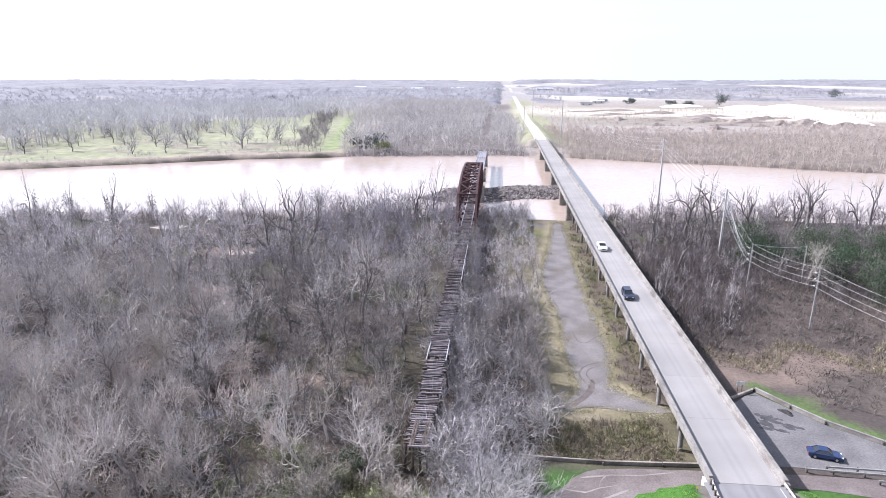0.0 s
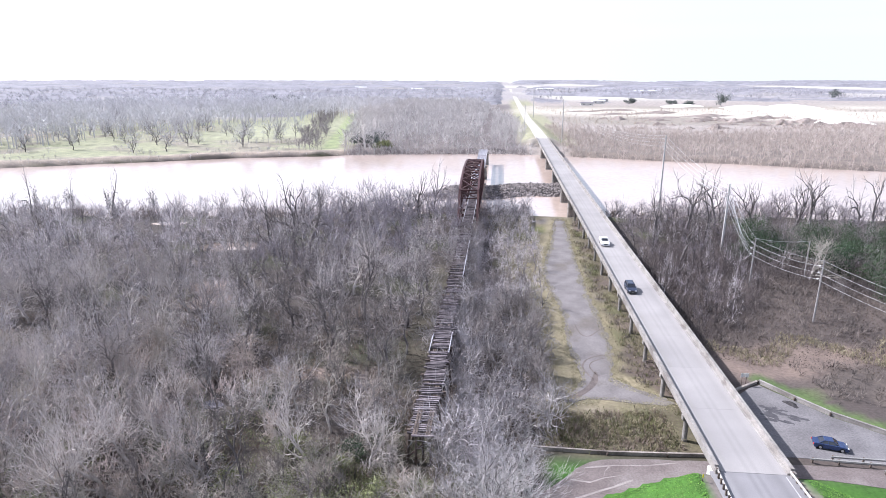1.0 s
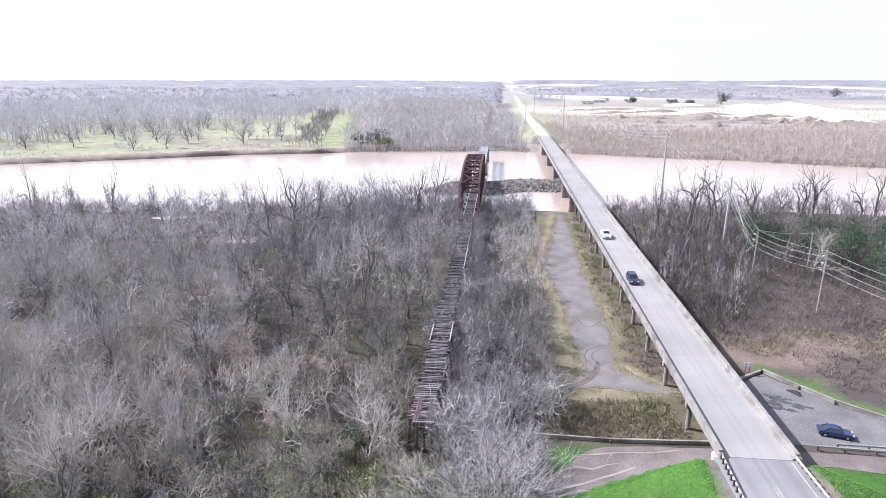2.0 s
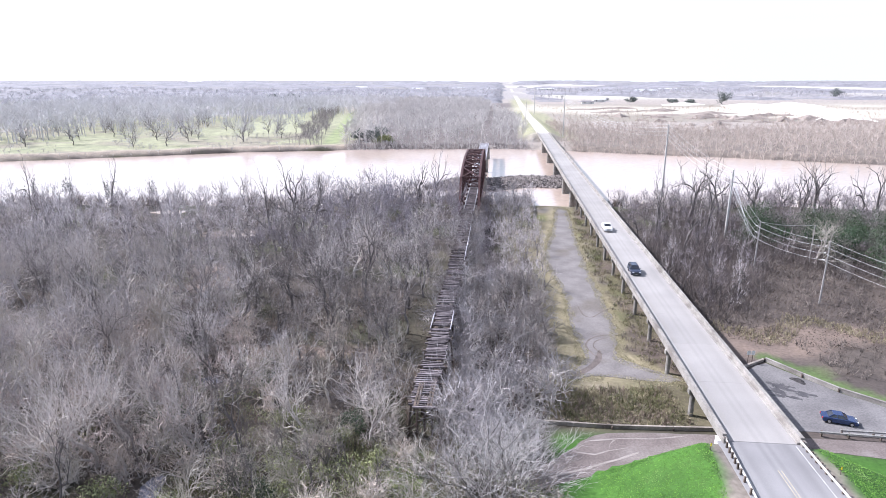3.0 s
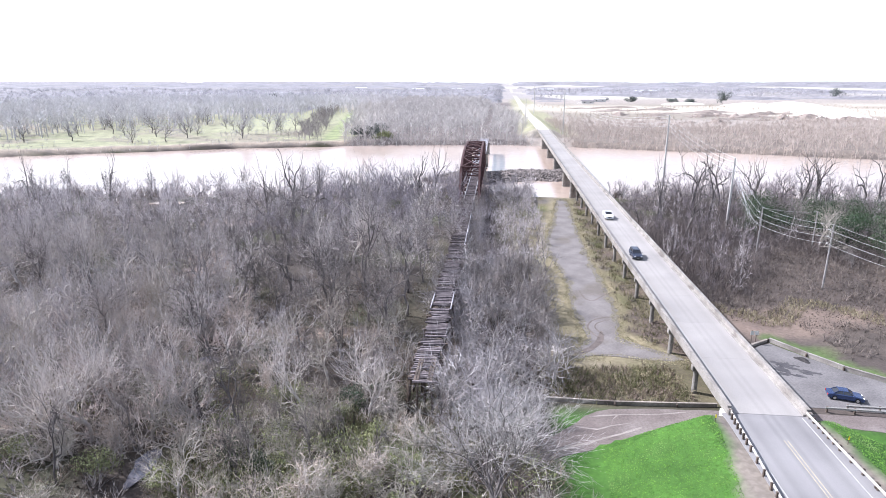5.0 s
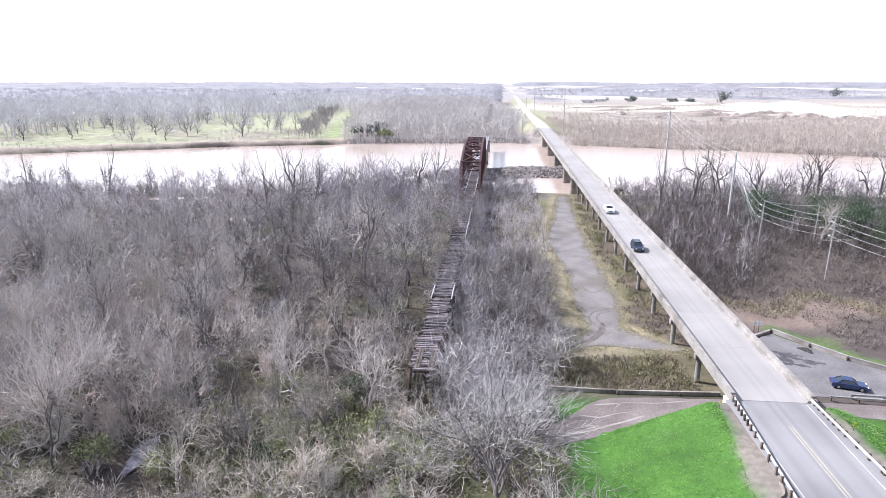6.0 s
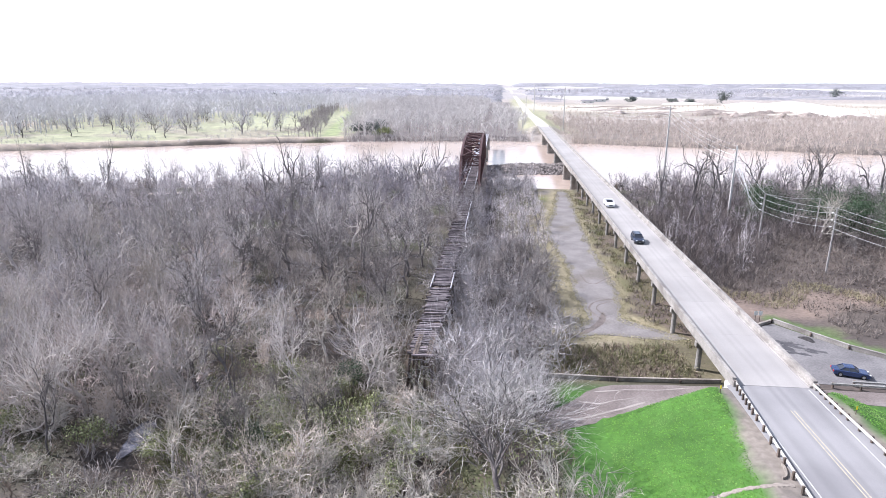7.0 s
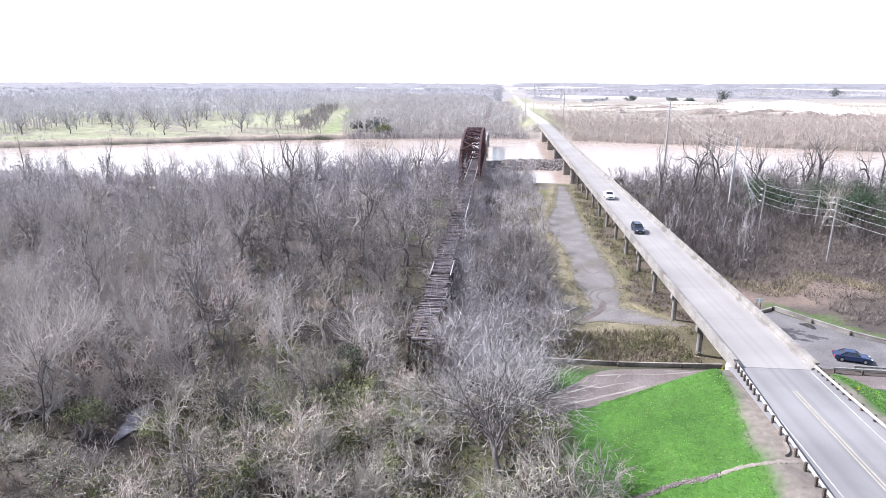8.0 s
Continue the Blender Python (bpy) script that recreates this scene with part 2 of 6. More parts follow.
# ---- mesh helpers ----
def raw_mesh(name, verts, faces, material):
    """A mesh from an (n, 3) array and an (m, k) array of faces of one size."""
    verts, faces = np.asarray(verts, np.float32), np.asarray(faces, np.int32)
    me = bpy.data.meshes.new(name)
    k = faces.shape[1]
    me.vertices.add(len(verts))
    me.vertices.foreach_set("co", verts.ravel())
    me.loops.add(faces.size)
    me.loops.foreach_set("vertex_index", faces.ravel())
    me.polygons.add(len(faces))
    me.polygons.foreach_set("loop_start", np.arange(0, faces.size, k, dtype=np.int32))
    me.update(calc_edges=True)
    me.validate()
    me.materials.append(material)
    return me


def part(name, bm, material, parent, label=""):
    me = bpy.data.meshes.new(name)
    bm.to_mesh(me)
    bm.free()
    me.materials.append(material)
    ob = new(name, me)
    ob.parent = parent
    if label:
        tagged(ob, label)
    return ob


def part_of(name, me, parent, label=""):
    ob = new(name, me)
    ob.parent = parent
    if label:
        tagged(ob, label)
    return ob


def thing(name, place, label, category, group="", kind=""):
    ob = new(name)
    ob.matrix_basis = place if isinstance(place, Matrix) else Matrix.Translation(place)
    return tagged(ob, label, category, group, kind)


def box(bm, x0, x1, y0, y1, z0, z1, bevel=0.0, m=None):
    out = bmesh.ops.create_cube(bm, size=1.0)["verts"]
    for v in out:
        v.co = Vector(((x0 + x1) / 2 + v.co.x * (x1 - x0), (y0 + y1) / 2 + v.co.y * (y1 - y0), (z0 + z1) / 2 + v.co.z * (z1 - z0)))
    if bevel:
        edges = list({e for v in out for e in v.link_edges})
        out = bmesh.ops.bevel(bm, geom=edges, offset=bevel, segments=1, affect="EDGES")["verts"]
    if m:
        bmesh.ops.transform(bm, matrix=m, verts=out)
    return bm


def boxed(*args, **kw):
    return box(bmesh.new(), *args, **kw)


def beam(bm, p, q, w, h):
    """A rectangular member from p to q."""
    p, q = Vector(p), Vector(q)
    d = q - p
    m = Matrix.Translation((p + q) / 2) @ d.to_track_quat("Y", "Z").to_matrix().to_4x4()
    box(bm, -w / 2, w / 2, -d.length / 2, d.length / 2, -h / 2, h / 2, 0, m)
    return bm


def tube(bm, p, q, r0, r1, sides=8):
    p, q = Vector(p), Vector(q)
    d = q - p
    m = Matrix.Translation((p + q) / 2) @ d.to_track_quat("Z", "Y").to_matrix().to_4x4()
    bmesh.ops.create_cone(bm, cap_ends=True, segments=sides, radius1=r0, radius2=r1, depth=d.length, matrix=m)
    return bm


# ---- plan: the road's and the railway's lines ----
ROAD_A = math.atan(0.0975)
RU = np.array((math.sin(ROAD_A), math.cos(ROAD_A)))
RV = np.array((math.cos(ROAD_A), -math.sin(ROAD_A)))
RC = np.array((35.48, 60.83))
DECK, HALF, S_END = 5.2, 4.4, 392.0
RAIL_A = math.atan(0.092)
TU = np.array((math.sin(RAIL_A), math.cos(RAIL_A)))
TV = np.array((math.cos(RAIL_A), -math.sin(RAIL_A)))
TC = np.array((-2.65, 69.0))
TIE_Z, WATER = 5.6, -3.0


def on_road(s, d, z=0.0):
    p = RC + s * RU + d * RV
    return Vector((p[0], p[1], z))


ROAD_M = Matrix.Translation((RC[0], RC[1], 0)) @ Matrix.Rotation(-ROAD_A, 4, "Z")
RAIL_M = Matrix.Translation((TC[0], TC[1], 0)) @ Matrix.Rotation(-RAIL_A, 4, "Z")


def step(x, a, b):
    t = np.clip((np.asarray(x, float) - a) / (b - a), 0, 1)
    return t * t * (3 - 2 * t)


def waves(x, y, s, seed=0.0):
    """Smooth uneven values about -1 to 1."""
    return (np.sin(x / s + 1.3 * np.sin(y / s * 0.7 + seed) + seed) + np.sin(y / s * 1.1 + 1.7 * np.sin(x / s * 0.6 - seed) + 2.1 * seed) + 0.6 * np.sin((x + y) / s * 1.9 + seed * 3.1)) / 2.6


def near_shore(x):
    x = np.asarray(x, float)
    return 229.0 - 0.05 * (x - 30) * (x > 30) - 0.012 * np.abs(x) + 4.0 * waves(x, 0 * x, 19.0, 1.0) + 2.2 * waves(x, 0 * x, 5.3, 2.0)


def far_shore(x):
    x = np.asarray(x, float)
    return np.interp(x, [-900, -260, -131, -63, 45, 95, 247, 900], [180, 354, 400, 414, 418, 400, 338, 60]) + 2.0 * waves(x, 0 * x, 17.0, 2.0)


def height(x, y):
    x, y = np.asarray(x, float), np.asarray(y, float)
    s = (x - RC[0]) * RU[0] + (y - RC[1]) * RU[1]
    d = (x - RC[0]) * RV[0] + (y - RC[1]) * RV[1]
    h = 0.45 * waves(x, y, 9.0, 0.4) * step(np.abs(x - 36), 32, 45) + 0.2 * waves(x, y, 3.1, 0.9) * step(np.abs(x - 36), 32, 45)
    # fields far off roll a little
    h = h + 2.5 * waves(x, y, 310.0, 0.7) * step(y, 700, 1500) + 13.0 * step(y, 2600, 4800)
    ns, fs = near_shore(x), far_shore(x)
    bank_n = step(y, ns - 14, ns + 6)
    steep = 1 - step(x, -90, -50)
    bank_f = 1 - step(y, fs - 3, fs + 2 + 15 * (1 - steep * (0.72 + 0.28 * waves(x, 0 * x, 21.0, 3.0) + 0.14 * waves(x, 0 * x, 6.0, 1.0))))
    h = h * (1 - bank_n) - 5.5 * bank_n * bank_f + h * bank_n * (1 - bank_f)
    # road embankments
    end = np.where(s > S_END, 1.0, 0.0)
    top = np.where(s > S_END, DECK - 0.12 - 4.4 * step(s, S_END, S_END + 330), DECK - 0.12)
    side = np.clip(np.abs(d) - 6.6, 0, None)
    emb = top - side / 2.35
    emb = np.where((s > -0.5) & (s < S_END / 2), emb - (s + 0.5) / 1.15, emb)
    emb = np.where((s <= S_END) & (s >= S_END / 2), emb - (S_END - s) / 1.7, emb)
    soft = 0.12 * waves(x, y, 2.3, 2.0) * step(np.abs(d), 7, 9)
    return np.maximum(h, emb + soft)


# ---- ground ----
def grid_lines(lo, hi, a, b, n, grow):
    mid = list(np.arange(a, b + 0.01, n))
    up, w = [], n
    while (up[-1] if up else b) < hi:
        w *= grow
        up.append(min(hi, (up[-1] if up else b) + w))
    down, w = [], n
    while (down[-1] if down else a) > lo:
        w *= grow
        down.append(max(lo, (down[-1] if down else a) - w))
    return np.array(down[::-1] + mid + up)


def blotch(x, y, cx, cy, rx, ry, soft=0.35):
    r = np.sqrt(((x - cx) / rx) ** 2 + ((y - cy) / ry) ** 2) + 0.18 * waves(x, y, min(rx, ry) * 0.35, cx)
    return 1 - step(r, 1 - soft, 1 + soft)


def soil(x, y):
    """Base colour of the bare ground: leaf litter, straw, turf, field."""
    s = (x - RC[0]) * RU[0] + (y - RC[1]) * RU[1]
    d = (x - RC[0]) * RV[0] + (y - RC[1]) * RV[1]
    c = np.zeros(x.shape + (3,))

    def lay(w, rgb):
        nonlocal c
        c = c * (1 - w[..., None]) + np.array(rgb) * w[..., None]

    c[:] = (0.062, 0.051, 0.045)
    lay(step(waves(x, y, 6.0, 3.0), 0.1, 0.7), (0.055, 0.055, 0.032))
    lay(blotch(x, y, -8, 46, 30, 16) * step(waves(x, y, 4.0, 2.0), -0.2, 0.4), (0.09, 0.1, 0.045))
    for cx, cy, rx, ry in ((-55, 134, 7, 9), (-25, 95.5, 11, 2.6), (-64, 175, 8, 4), (-4, 62, 4, 5)):
        lay(blotch(x, y, cx, cy, rx, ry), (0.24, 0.185, 0.155) if cx < -10 else (0.11, 0.13, 0.055))
    rd = (x - TC[0]) * TV[0] + (y - TC[1]) * TV[1]
    lay(step(rd, -9, -6) * (1 - step(rd, -2.5, 0)) * step(y, 84, 92) * (1 - step(y, 150, 165)), (0.07, 0.062, 0.045))
    # verge of dry grass beside the gravel drive
    lay(step(x, 14, 20) * (1 - step(d, 4, 9)) * step(y, 70, 73) * (1 - step(y, 205, 228)), (0.145, 0.126, 0.082))
    lay(step(x, 14, 20) * (1 - step(d, 4, 9)) * step(waves(x, y, 5.0, 1.0), 0.1, 0.6) * step(y, 72, 80) * (1 - step(y, 205, 228)), (0.12, 0.12, 0.055))
    lay(step(x, 14, 20) * (1 - step(d, 3, 6)) * step(y, 74, 80) * step(waves(x, y, 2.7, 5.0) + 0.6 * waves(x, y, 8.0, 2.0), 0.1, 0.7) * (1 - step(y, 205, 228)) * 0.75, (0.17, 0.15, 0.14))
    beside = [86, 95, 105, 124, 137, 151, 167, 184, 211]
    dl, dr = np.interp(y, beside, [18, 23.6, 23.5, 26, 25.6, 26, 30, 34.5, 39.5]), np.interp(y, beside, [34, 29, 31.8, 33.5, 34, 36, 37.5, 40.1, 43.5])
    band = step(y, 80, 86) * (1 - step(y, 205, 220))
    lay(step(d, -6, -4) * (1 - step(d, 6, 9)) * step(y, 72, 76) * (1 - step(y, 205, 228)), (0.115, 0.1, 0.066))
    wob = 1.0 + 0.5 * waves(x, y, 5.0, 4.0)
    lay(band * (1 - step(dl - x, 1.2 * wob, 4.2 * wob)) * step(x, 12, 14) * (1 - step(x - dr, 0.5 * wob, 2.4 * wob)), (0.225, 0.195, 0.128))
    lay(band * (1 - step(np.abs(x - dr - 3.5), 0.6, 2.4)) * step(waves(x, y, 3.4, 2.0), -0.1, 0.4), (0.125, 0.125, 0.06))
    lay(band * step(x - dr, 1.5, 3.0) * (1 - step(d, 5, 8)) * step(waves(x, y, 4.5, 2.0), -0.5, 0.2), (0.115, 0.09, 0.078))
    # scrub field beyond the bridge
    lay(step(d, 6, 12) * (1 - step(y, 150, 190)), (0.09, 0.073, 0.066))
    lay(step(d, 8, 12) * blotch(x, y, 66, 99, 30, 7), (0.17, 0.13, 0.11))
    lay(step(d, 8, 12) * blotch(x, y, 57.5, 87.5, 4, 2.0), (0.085, 0.115, 0.045))
    lay(step(d, 8, 12) * blotch(x, y, 75, 90, 14, 8), (0.1, 0.082, 0.072))
    for ax, ay, bx, by in ((52.4, 91.3, 58.2, 81.4), (58.2, 81.4, 63.2, 76.2), (63.2, 76.2, 70.3, 70.4)):
        t = np.clip(((x - ax) * (bx - ax) + (y - ay) * (by - ay)) / ((bx - ax) ** 2 + (by - ay) ** 2), 0, 1)
        lay(1 - step(np.hypot(x - ax - t * (bx - ax) - 0.9, y - ay - t * (by - ay) - 1.3), 1.0, 2.2), (0.085, 0.125, 0.045))
    # turf on the road embankment
    turf = (1 - step(np.abs(d), 21, 24)) * (1 - step(s, 5, 10)) * step(np.abs(d), 5.0, 5.6)
    lay(turf, (0.05, 0.125, 0.02))
    lay((1 - step(np.abs(d) + 0.5 * waves(x, y, 1.6, 1.0), 5.2 + np.clip(-0.1 * s, 0, 2.4), 5.9 + np.clip(-0.12 * s, 0, 2.8))) * (1 - step(s, -1, 1)), (0.19, 0.165, 0.145))
    # wet shore
    ns, fs = near_shore(x), far_shore(x)
    lay(step(y, ns - 12, ns - 4) * (1 - step(y, ns + 60, ns + 70)), (0.22, 0.17, 0.13))
    # far side
    f = step(y, fs + 2, fs + 6)
    lay(f, (0.31, 0.275, 0.25))
    lay(f * (1 - step(x, -60, -40)) * (1 - step(y, fs + 12, fs + 20)), (0.3, 0.25, 0.205))
    meadow = step(y, fs + 10, fs + 20) * (1 - step(x + 0.2 * (y - 420), -60, -40)) * (1 - step(y, 800, 1100))
    lay(meadow, (0.27, 0.275, 0.175))
    lay(meadow * step(waves(x, y, 30.0, 1.0), -0.1, 0.5), (0.26, 0.235, 0.185))
    lay(meadow * step(waves(x, y, 9.0, 3.0), 0.1, 0.5) * 0.8, (0.2, 0.17, 0.145))
    lay(meadow * step(waves(x, y, 16.0, 6.0) + 0.4 * waves(x, y, 5.0, 2.0), 0.2, 0.6) * 0.8, (0.23, 0.245, 0.145))
    lay(f * blotch(x, y, -160, 660, 62, 190), (0.3, 0.305, 0.2))
    lay(f * step(y, 425, 440) * (1 - step(np.abs(x + 79 + 0.1 * (y - 420)), 4, 7)) * (1 - step(y, 800, 900)), (0.24, 0.275, 0.14))
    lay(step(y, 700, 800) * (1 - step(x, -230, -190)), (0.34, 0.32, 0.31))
    lay(f * (1 - step(d, -14, -9)) * step(x - 0.02 * (y - 420), -72, -62) * (1 - step(y, 1100, 1180)), (0.15, 0.13, 0.125))
    lay(f * step(d, 14, 20) * (1 - step(y, 540, 580)), (0.19, 0.16, 0.14))
    verge = f * (1 - step(np.abs(d - 6), 16, 26)) * step(y, 440, 470) * (1 - step(y, 1500, 2200))
    lay(verge, (0.28, 0.275, 0.18))
    quarry = f * step(x, 110, 160) * step(y + 20 * waves(x, y, 60.0, 4.0), 620, 680) * (1 - step(y, 1000, 1150))
    lay(quarry, (0.25, 0.222, 0.188))
    lay(quarry * step(waves(x, y, 95.0, 1.4) + 0.3 * waves(x, y, 30.0, 2.0), -0.05, 0.4), (0.46, 0.42, 0.36))
    lay(f * blotch(x, y, 250, 900, 150, 110), (0.44, 0.405, 0.34))
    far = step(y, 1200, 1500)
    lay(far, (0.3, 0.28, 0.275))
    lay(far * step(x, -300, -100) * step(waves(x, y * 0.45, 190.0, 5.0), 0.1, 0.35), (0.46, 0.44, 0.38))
    return c


gx = np.union1d(grid_lines(-4800, 4800, -130, 150, 2.0, 1.12), np.arange(9, 61, 2.0))
gy = np.union1d(grid_lines(-400, 4900, 24, 450, 2.0, 1.09), np.arange(31, 131, 2.0))
GX, GY = np.meshgrid(gx, gy)
GZ = height(GX, GY)
idx = np.arange(GX.size).reshape(GX.shape)
gf = np.stack([idx[:-1, :-1], idx[:-1, 1:], idx[1:, 1:], idx[1:, :-1]], -1).reshape(-1, 4)
gme = raw_mesh("ground", np.stack([GX, GY, GZ], -1).reshape(-1, 3), gf, M_GROUND)
gcol = gme.color_attributes.new("soil", "FLOAT_COLOR", "POINT")
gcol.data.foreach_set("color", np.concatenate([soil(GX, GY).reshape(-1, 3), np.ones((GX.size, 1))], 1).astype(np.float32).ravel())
gme.polygons.foreach_set("use_smooth", np.ones(len(gme.polygons), bool))
tagged(new("ground", gme), "leaf litter, dry grass and soil reaching the flat horizon", "ground", kind="structure")

wx = grid_lines(-1500, 1500, -100, 200, 25.0, 1.3)
WX, WY = np.meshgrid(wx, np.arange(150, 440, 10.0))
widx = np.arange(WX.size).reshape(WX.shape)
wf = np.stack([widx[:-1, :-1], widx[:-1, 1:], widx[1:, 1:], widx[1:, :-1]], -1).reshape(-1, 4)
tagged(new("water", raw_mesh("water", np.stack([WX, WY, 0 * WX + WATER], -1).reshape(-1, 3), wf, M_WATER)), "wide muddy brown river in flood", "river", kind="structure")


from mathutils.geometry import delaunay_2d_cdt


def sheet(name, outline, z, material, label, category, jag=0.0, seed=1, kind="structure"):
    """A thin paved or worn area with a slightly ragged outline, lying on the ground."""
    rng = random.Random(seed)
    pts = []
    for k, p in enumerate(outline):
        q = outline[(k + 1) % len(outline)]
        n = max(1, int(math.dist(p, q) / (0.8 if jag > 0.3 else 1.5))) if jag else 1
        for i in range(n):
            t = i / n
            pts.append((p[0] + (q[0] - p[0]) * t + rng.uniform(-jag, jag), p[1] + (q[1] - p[1]) * t + rng.uniform(-jag, jag)))
    flat, _, tris, *_ = delaunay_2d_cdt([Vector(p) for p in pts], [], [list(range(len(pts)))], 1, 1e-4)
    bm = bmesh.new()
    upper = [bm.verts.new((p[0], p[1], z)) for p in flat]
    for t in tris:
        bm.faces.new([upper[i] for i in t])
    rim = [e for e in bm.edges if len(e.link_faces) == 1]
    skirt = bmesh.ops.extrude_edge_only(bm, edges=rim)["geom"]
    for v in skirt:
        if isinstance(v, bmesh.types.BMVert):
            v.co.z -= 0.12
    bmesh.ops.recalc_face_normals(bm, faces=bm.faces)
    for f in bm.faces:
        if abs(f.normal.z) > 0.5 and f.normal.z < 0:
            f.normal_flip()
    ob = part(name, bm, material, None)
    return tagged(ob, label, category, kind=kind)


def smooth_outline(pts, rounds=2):
    for _ in range(rounds):
        out = []
        for k, p in enumerate(pts):
            q = pts[(k + 1) % len(pts)]
            out += [(p[0] * 0.75 + q[0] * 0.25, p[1] * 0.75 + q[1] * 0.25), (p[0] * 0.25 + q[0] * 0.75, p[1] * 0.25 + q[1] * 0.75)]
        pts = out
    return pts


DRIVE = smooth_outline([(39.5, 211), (43.5, 211), (40.1, 184), (37.5, 167), (36, 151), (34, 137), (33.5, 124), (32.6, 113), (31.8, 105), (30, 97), (28.3, 93), (32, 88.7), (36.2, 85.8), (35.6, 84), (30, 84.4), (26, 86.6), (22, 85.6), (19, 85.2), (18, 86.4), (22.2, 89.5), (23.6, 94), (23.5, 105), (24.8, 113), (26, 124), (25.6, 137), (26, 151), (30, 167), (34.5, 184)])
sheet("gravel_drive", DRIVE, 0.05, M_GRAVEL, "worn grey gravel drive beside the road bridge", "drive", 0.4, 3)
sheet("pavement", smooth_outline([(9.5, 59.0), (13, 60.6), (17.5, 62.0), (24.2, 64.4), (31, 66.6), (40, 67.2), (52, 66), (75, 58), (80, 62), (62, 67.8), (50, 69.2), (36, 70.2), (22, 70.9), (18.5, 69.8), (14, 65.5), (9.5, 62.5)], 1),
      0.04, M_PAVE, "cracked pinkish-grey concrete lane under the bridge end", "pavement", 0.1, 4)
sheet("parking_lot", [(44.5, 71.2), (50, 70.6), (62, 69.2), (71, 68.2), (70, 70.3), (63, 76), (58, 81.1), (55.2, 85.5), (52.2, 90.4), (50, 89.5), (46, 86.5)], 0.05, M_LOT, "stained grey asphalt lot beside the bridge", "parking lot", 0.12, 5)


# ---- road bridge ----
BENTS = [0.0, 13.9, 26.1, 38.3, 50.5, 62.7, 74.9, 87.1, 99.3, 111.5, 123.7, 135.9, 148.1, 166.0, 195.0, 242.5, 291.0, 341.0, S_END]
bridge = thing("road_bridge", ROAD_M @ Matrix.Translation((0.15, 0, 0)), "long straight pale concrete highway bridge with solid parapets", "bridge")


def parapet_profile(bm, y0, y1, sign):
    """A low kerb ledge and a solid wall with a coping, along one edge."""
    prof = [(HALF - 0.75, DECK + 0.01), (HALF - 0.72, DECK + 0.2), (HALF - 0.4, DECK + 0.22), (HALF - 0.37, DECK + 0.66), (HALF - 0.45, DECK + 0.68), (HALF - 0.45, DECK + 0.83), (HALF, DECK + 0.83), (HALF, DECK + 0.66), (HALF - 0.08, DECK + 0.64), (HALF - 0.08, DECK - 0.35), (HALF - 0.75, DECK - 0.35)]
    a = [bm.verts.new((sign * x, y0, z)) for x, z in prof]
    b = [bm.verts.new((sign * x, y1, z)) for x, z in prof]
    n = len(prof)
    for k in range(n):
        bm.faces.new((a[k], a[(k + 1) % n], b[(k + 1) % n], b[k]))
    bm.faces.new(a), bm.faces.new(b[::-1])
    bmesh.ops.recalc_face_normals(bm, faces=bm.faces)
    return bm


def girder_profile(bm, x, y0, y1, top, deep):
    prof = [(-0.2, 0), (0.2, 0), (0.2, -0.12), (0.08, -0.22), (0.08, -deep + 0.25), (0.22, -deep + 0.12), (0.22, -deep), (-0.22, -deep), (-0.22, -deep + 0.12), (-0.08, -deep + 0.25), (-0.08, -0.22), (-0.2, -0.12)]
    a = [bm.verts.new((x + u, y0, top + w)) for u, w in prof]
    b = [bm.verts.new((x + u, y1, top + w)) for u, w in prof]
    n = len(prof)
    for k in range(n):
        bm.faces.new((a[k], a[(k + 1) % n], b[(k + 1) % n], b[k]))
    bm.faces.new(a), bm.faces.new(b[::-1])
    bmesh.ops.recalc_face_normals(bm, faces=bm.faces)
    return bm


for s0, s1 in zip(BENTS[:-1], BENTS[1:]):
    part("deck_slab", boxed(-HALF + 0.75, HALF - 0.75, s0 + 0.008, s1 - 0.008, DECK - 0.3, DECK, 0.008), M_CONC, bridge)
    for sign in (-1, 1):
        part("parapet", parapet_profile(bmesh.new(), s0 + 0.02, s1 - 0.02, sign), M_RAIL, bridge, "stained concrete parapet with a kerb ledge")
    deep = 0.75 if s1 < 170 else 1.3
    for x in (-3.6, -1.2, 1.2, 3.6):
        part("girder", girder_profile(bmesh.new(), x, s0 + 0.1, s1 - 0.1, DECK - 0.36, deep), M_PIER, bridge)

for k, s in enumerate(BENTS[1:-1]):
    deep = 0.75 if s < 160 else 1.3
    z1 = DECK - 0.38 - deep
    wide = 3.95
    cap = part("bent_cap", boxed(-wide, wide, s - 0.4, s + 0.4, z1 - 0.75, z1, 0.06), M_PIER, bridge)
    foot = -0.4 if s < 150 else -6.0
    if s < 160:
        for x in (-3.3, 0.0, 3.3):
            part("column", tube(bmesh.new(), (x, s, foot), (x, s, z1 - 0.75), 0.36, 0.36, 12), M_PIER, cap)
    else:
        for x in (-3.3, 3.3):
            part("column", tube(bmesh.new(), (x, s, foot), (x, s, z1 - 0.75), 0.75, 0.75, 14), M_PIER, cap)
        part("web_wall", boxed(-3.0, 3.0, s - 0.22, s + 0.22, foot, z1 - 1.6, 0.03), M_PIER, cap)
part("abutment", boxed(-HALF + 0.3, HALF - 0.3, -0.7, 0.15, 2.2, DECK - 0.4, 0.04), M_PIER, bridge)
part("abutment", boxed(-HALF + 0.3, HALF - 0.3, S_END - 0.15, S_END + 0.7, 1.0, DECK - 0.4, 0.04), M_PIER, bridge)
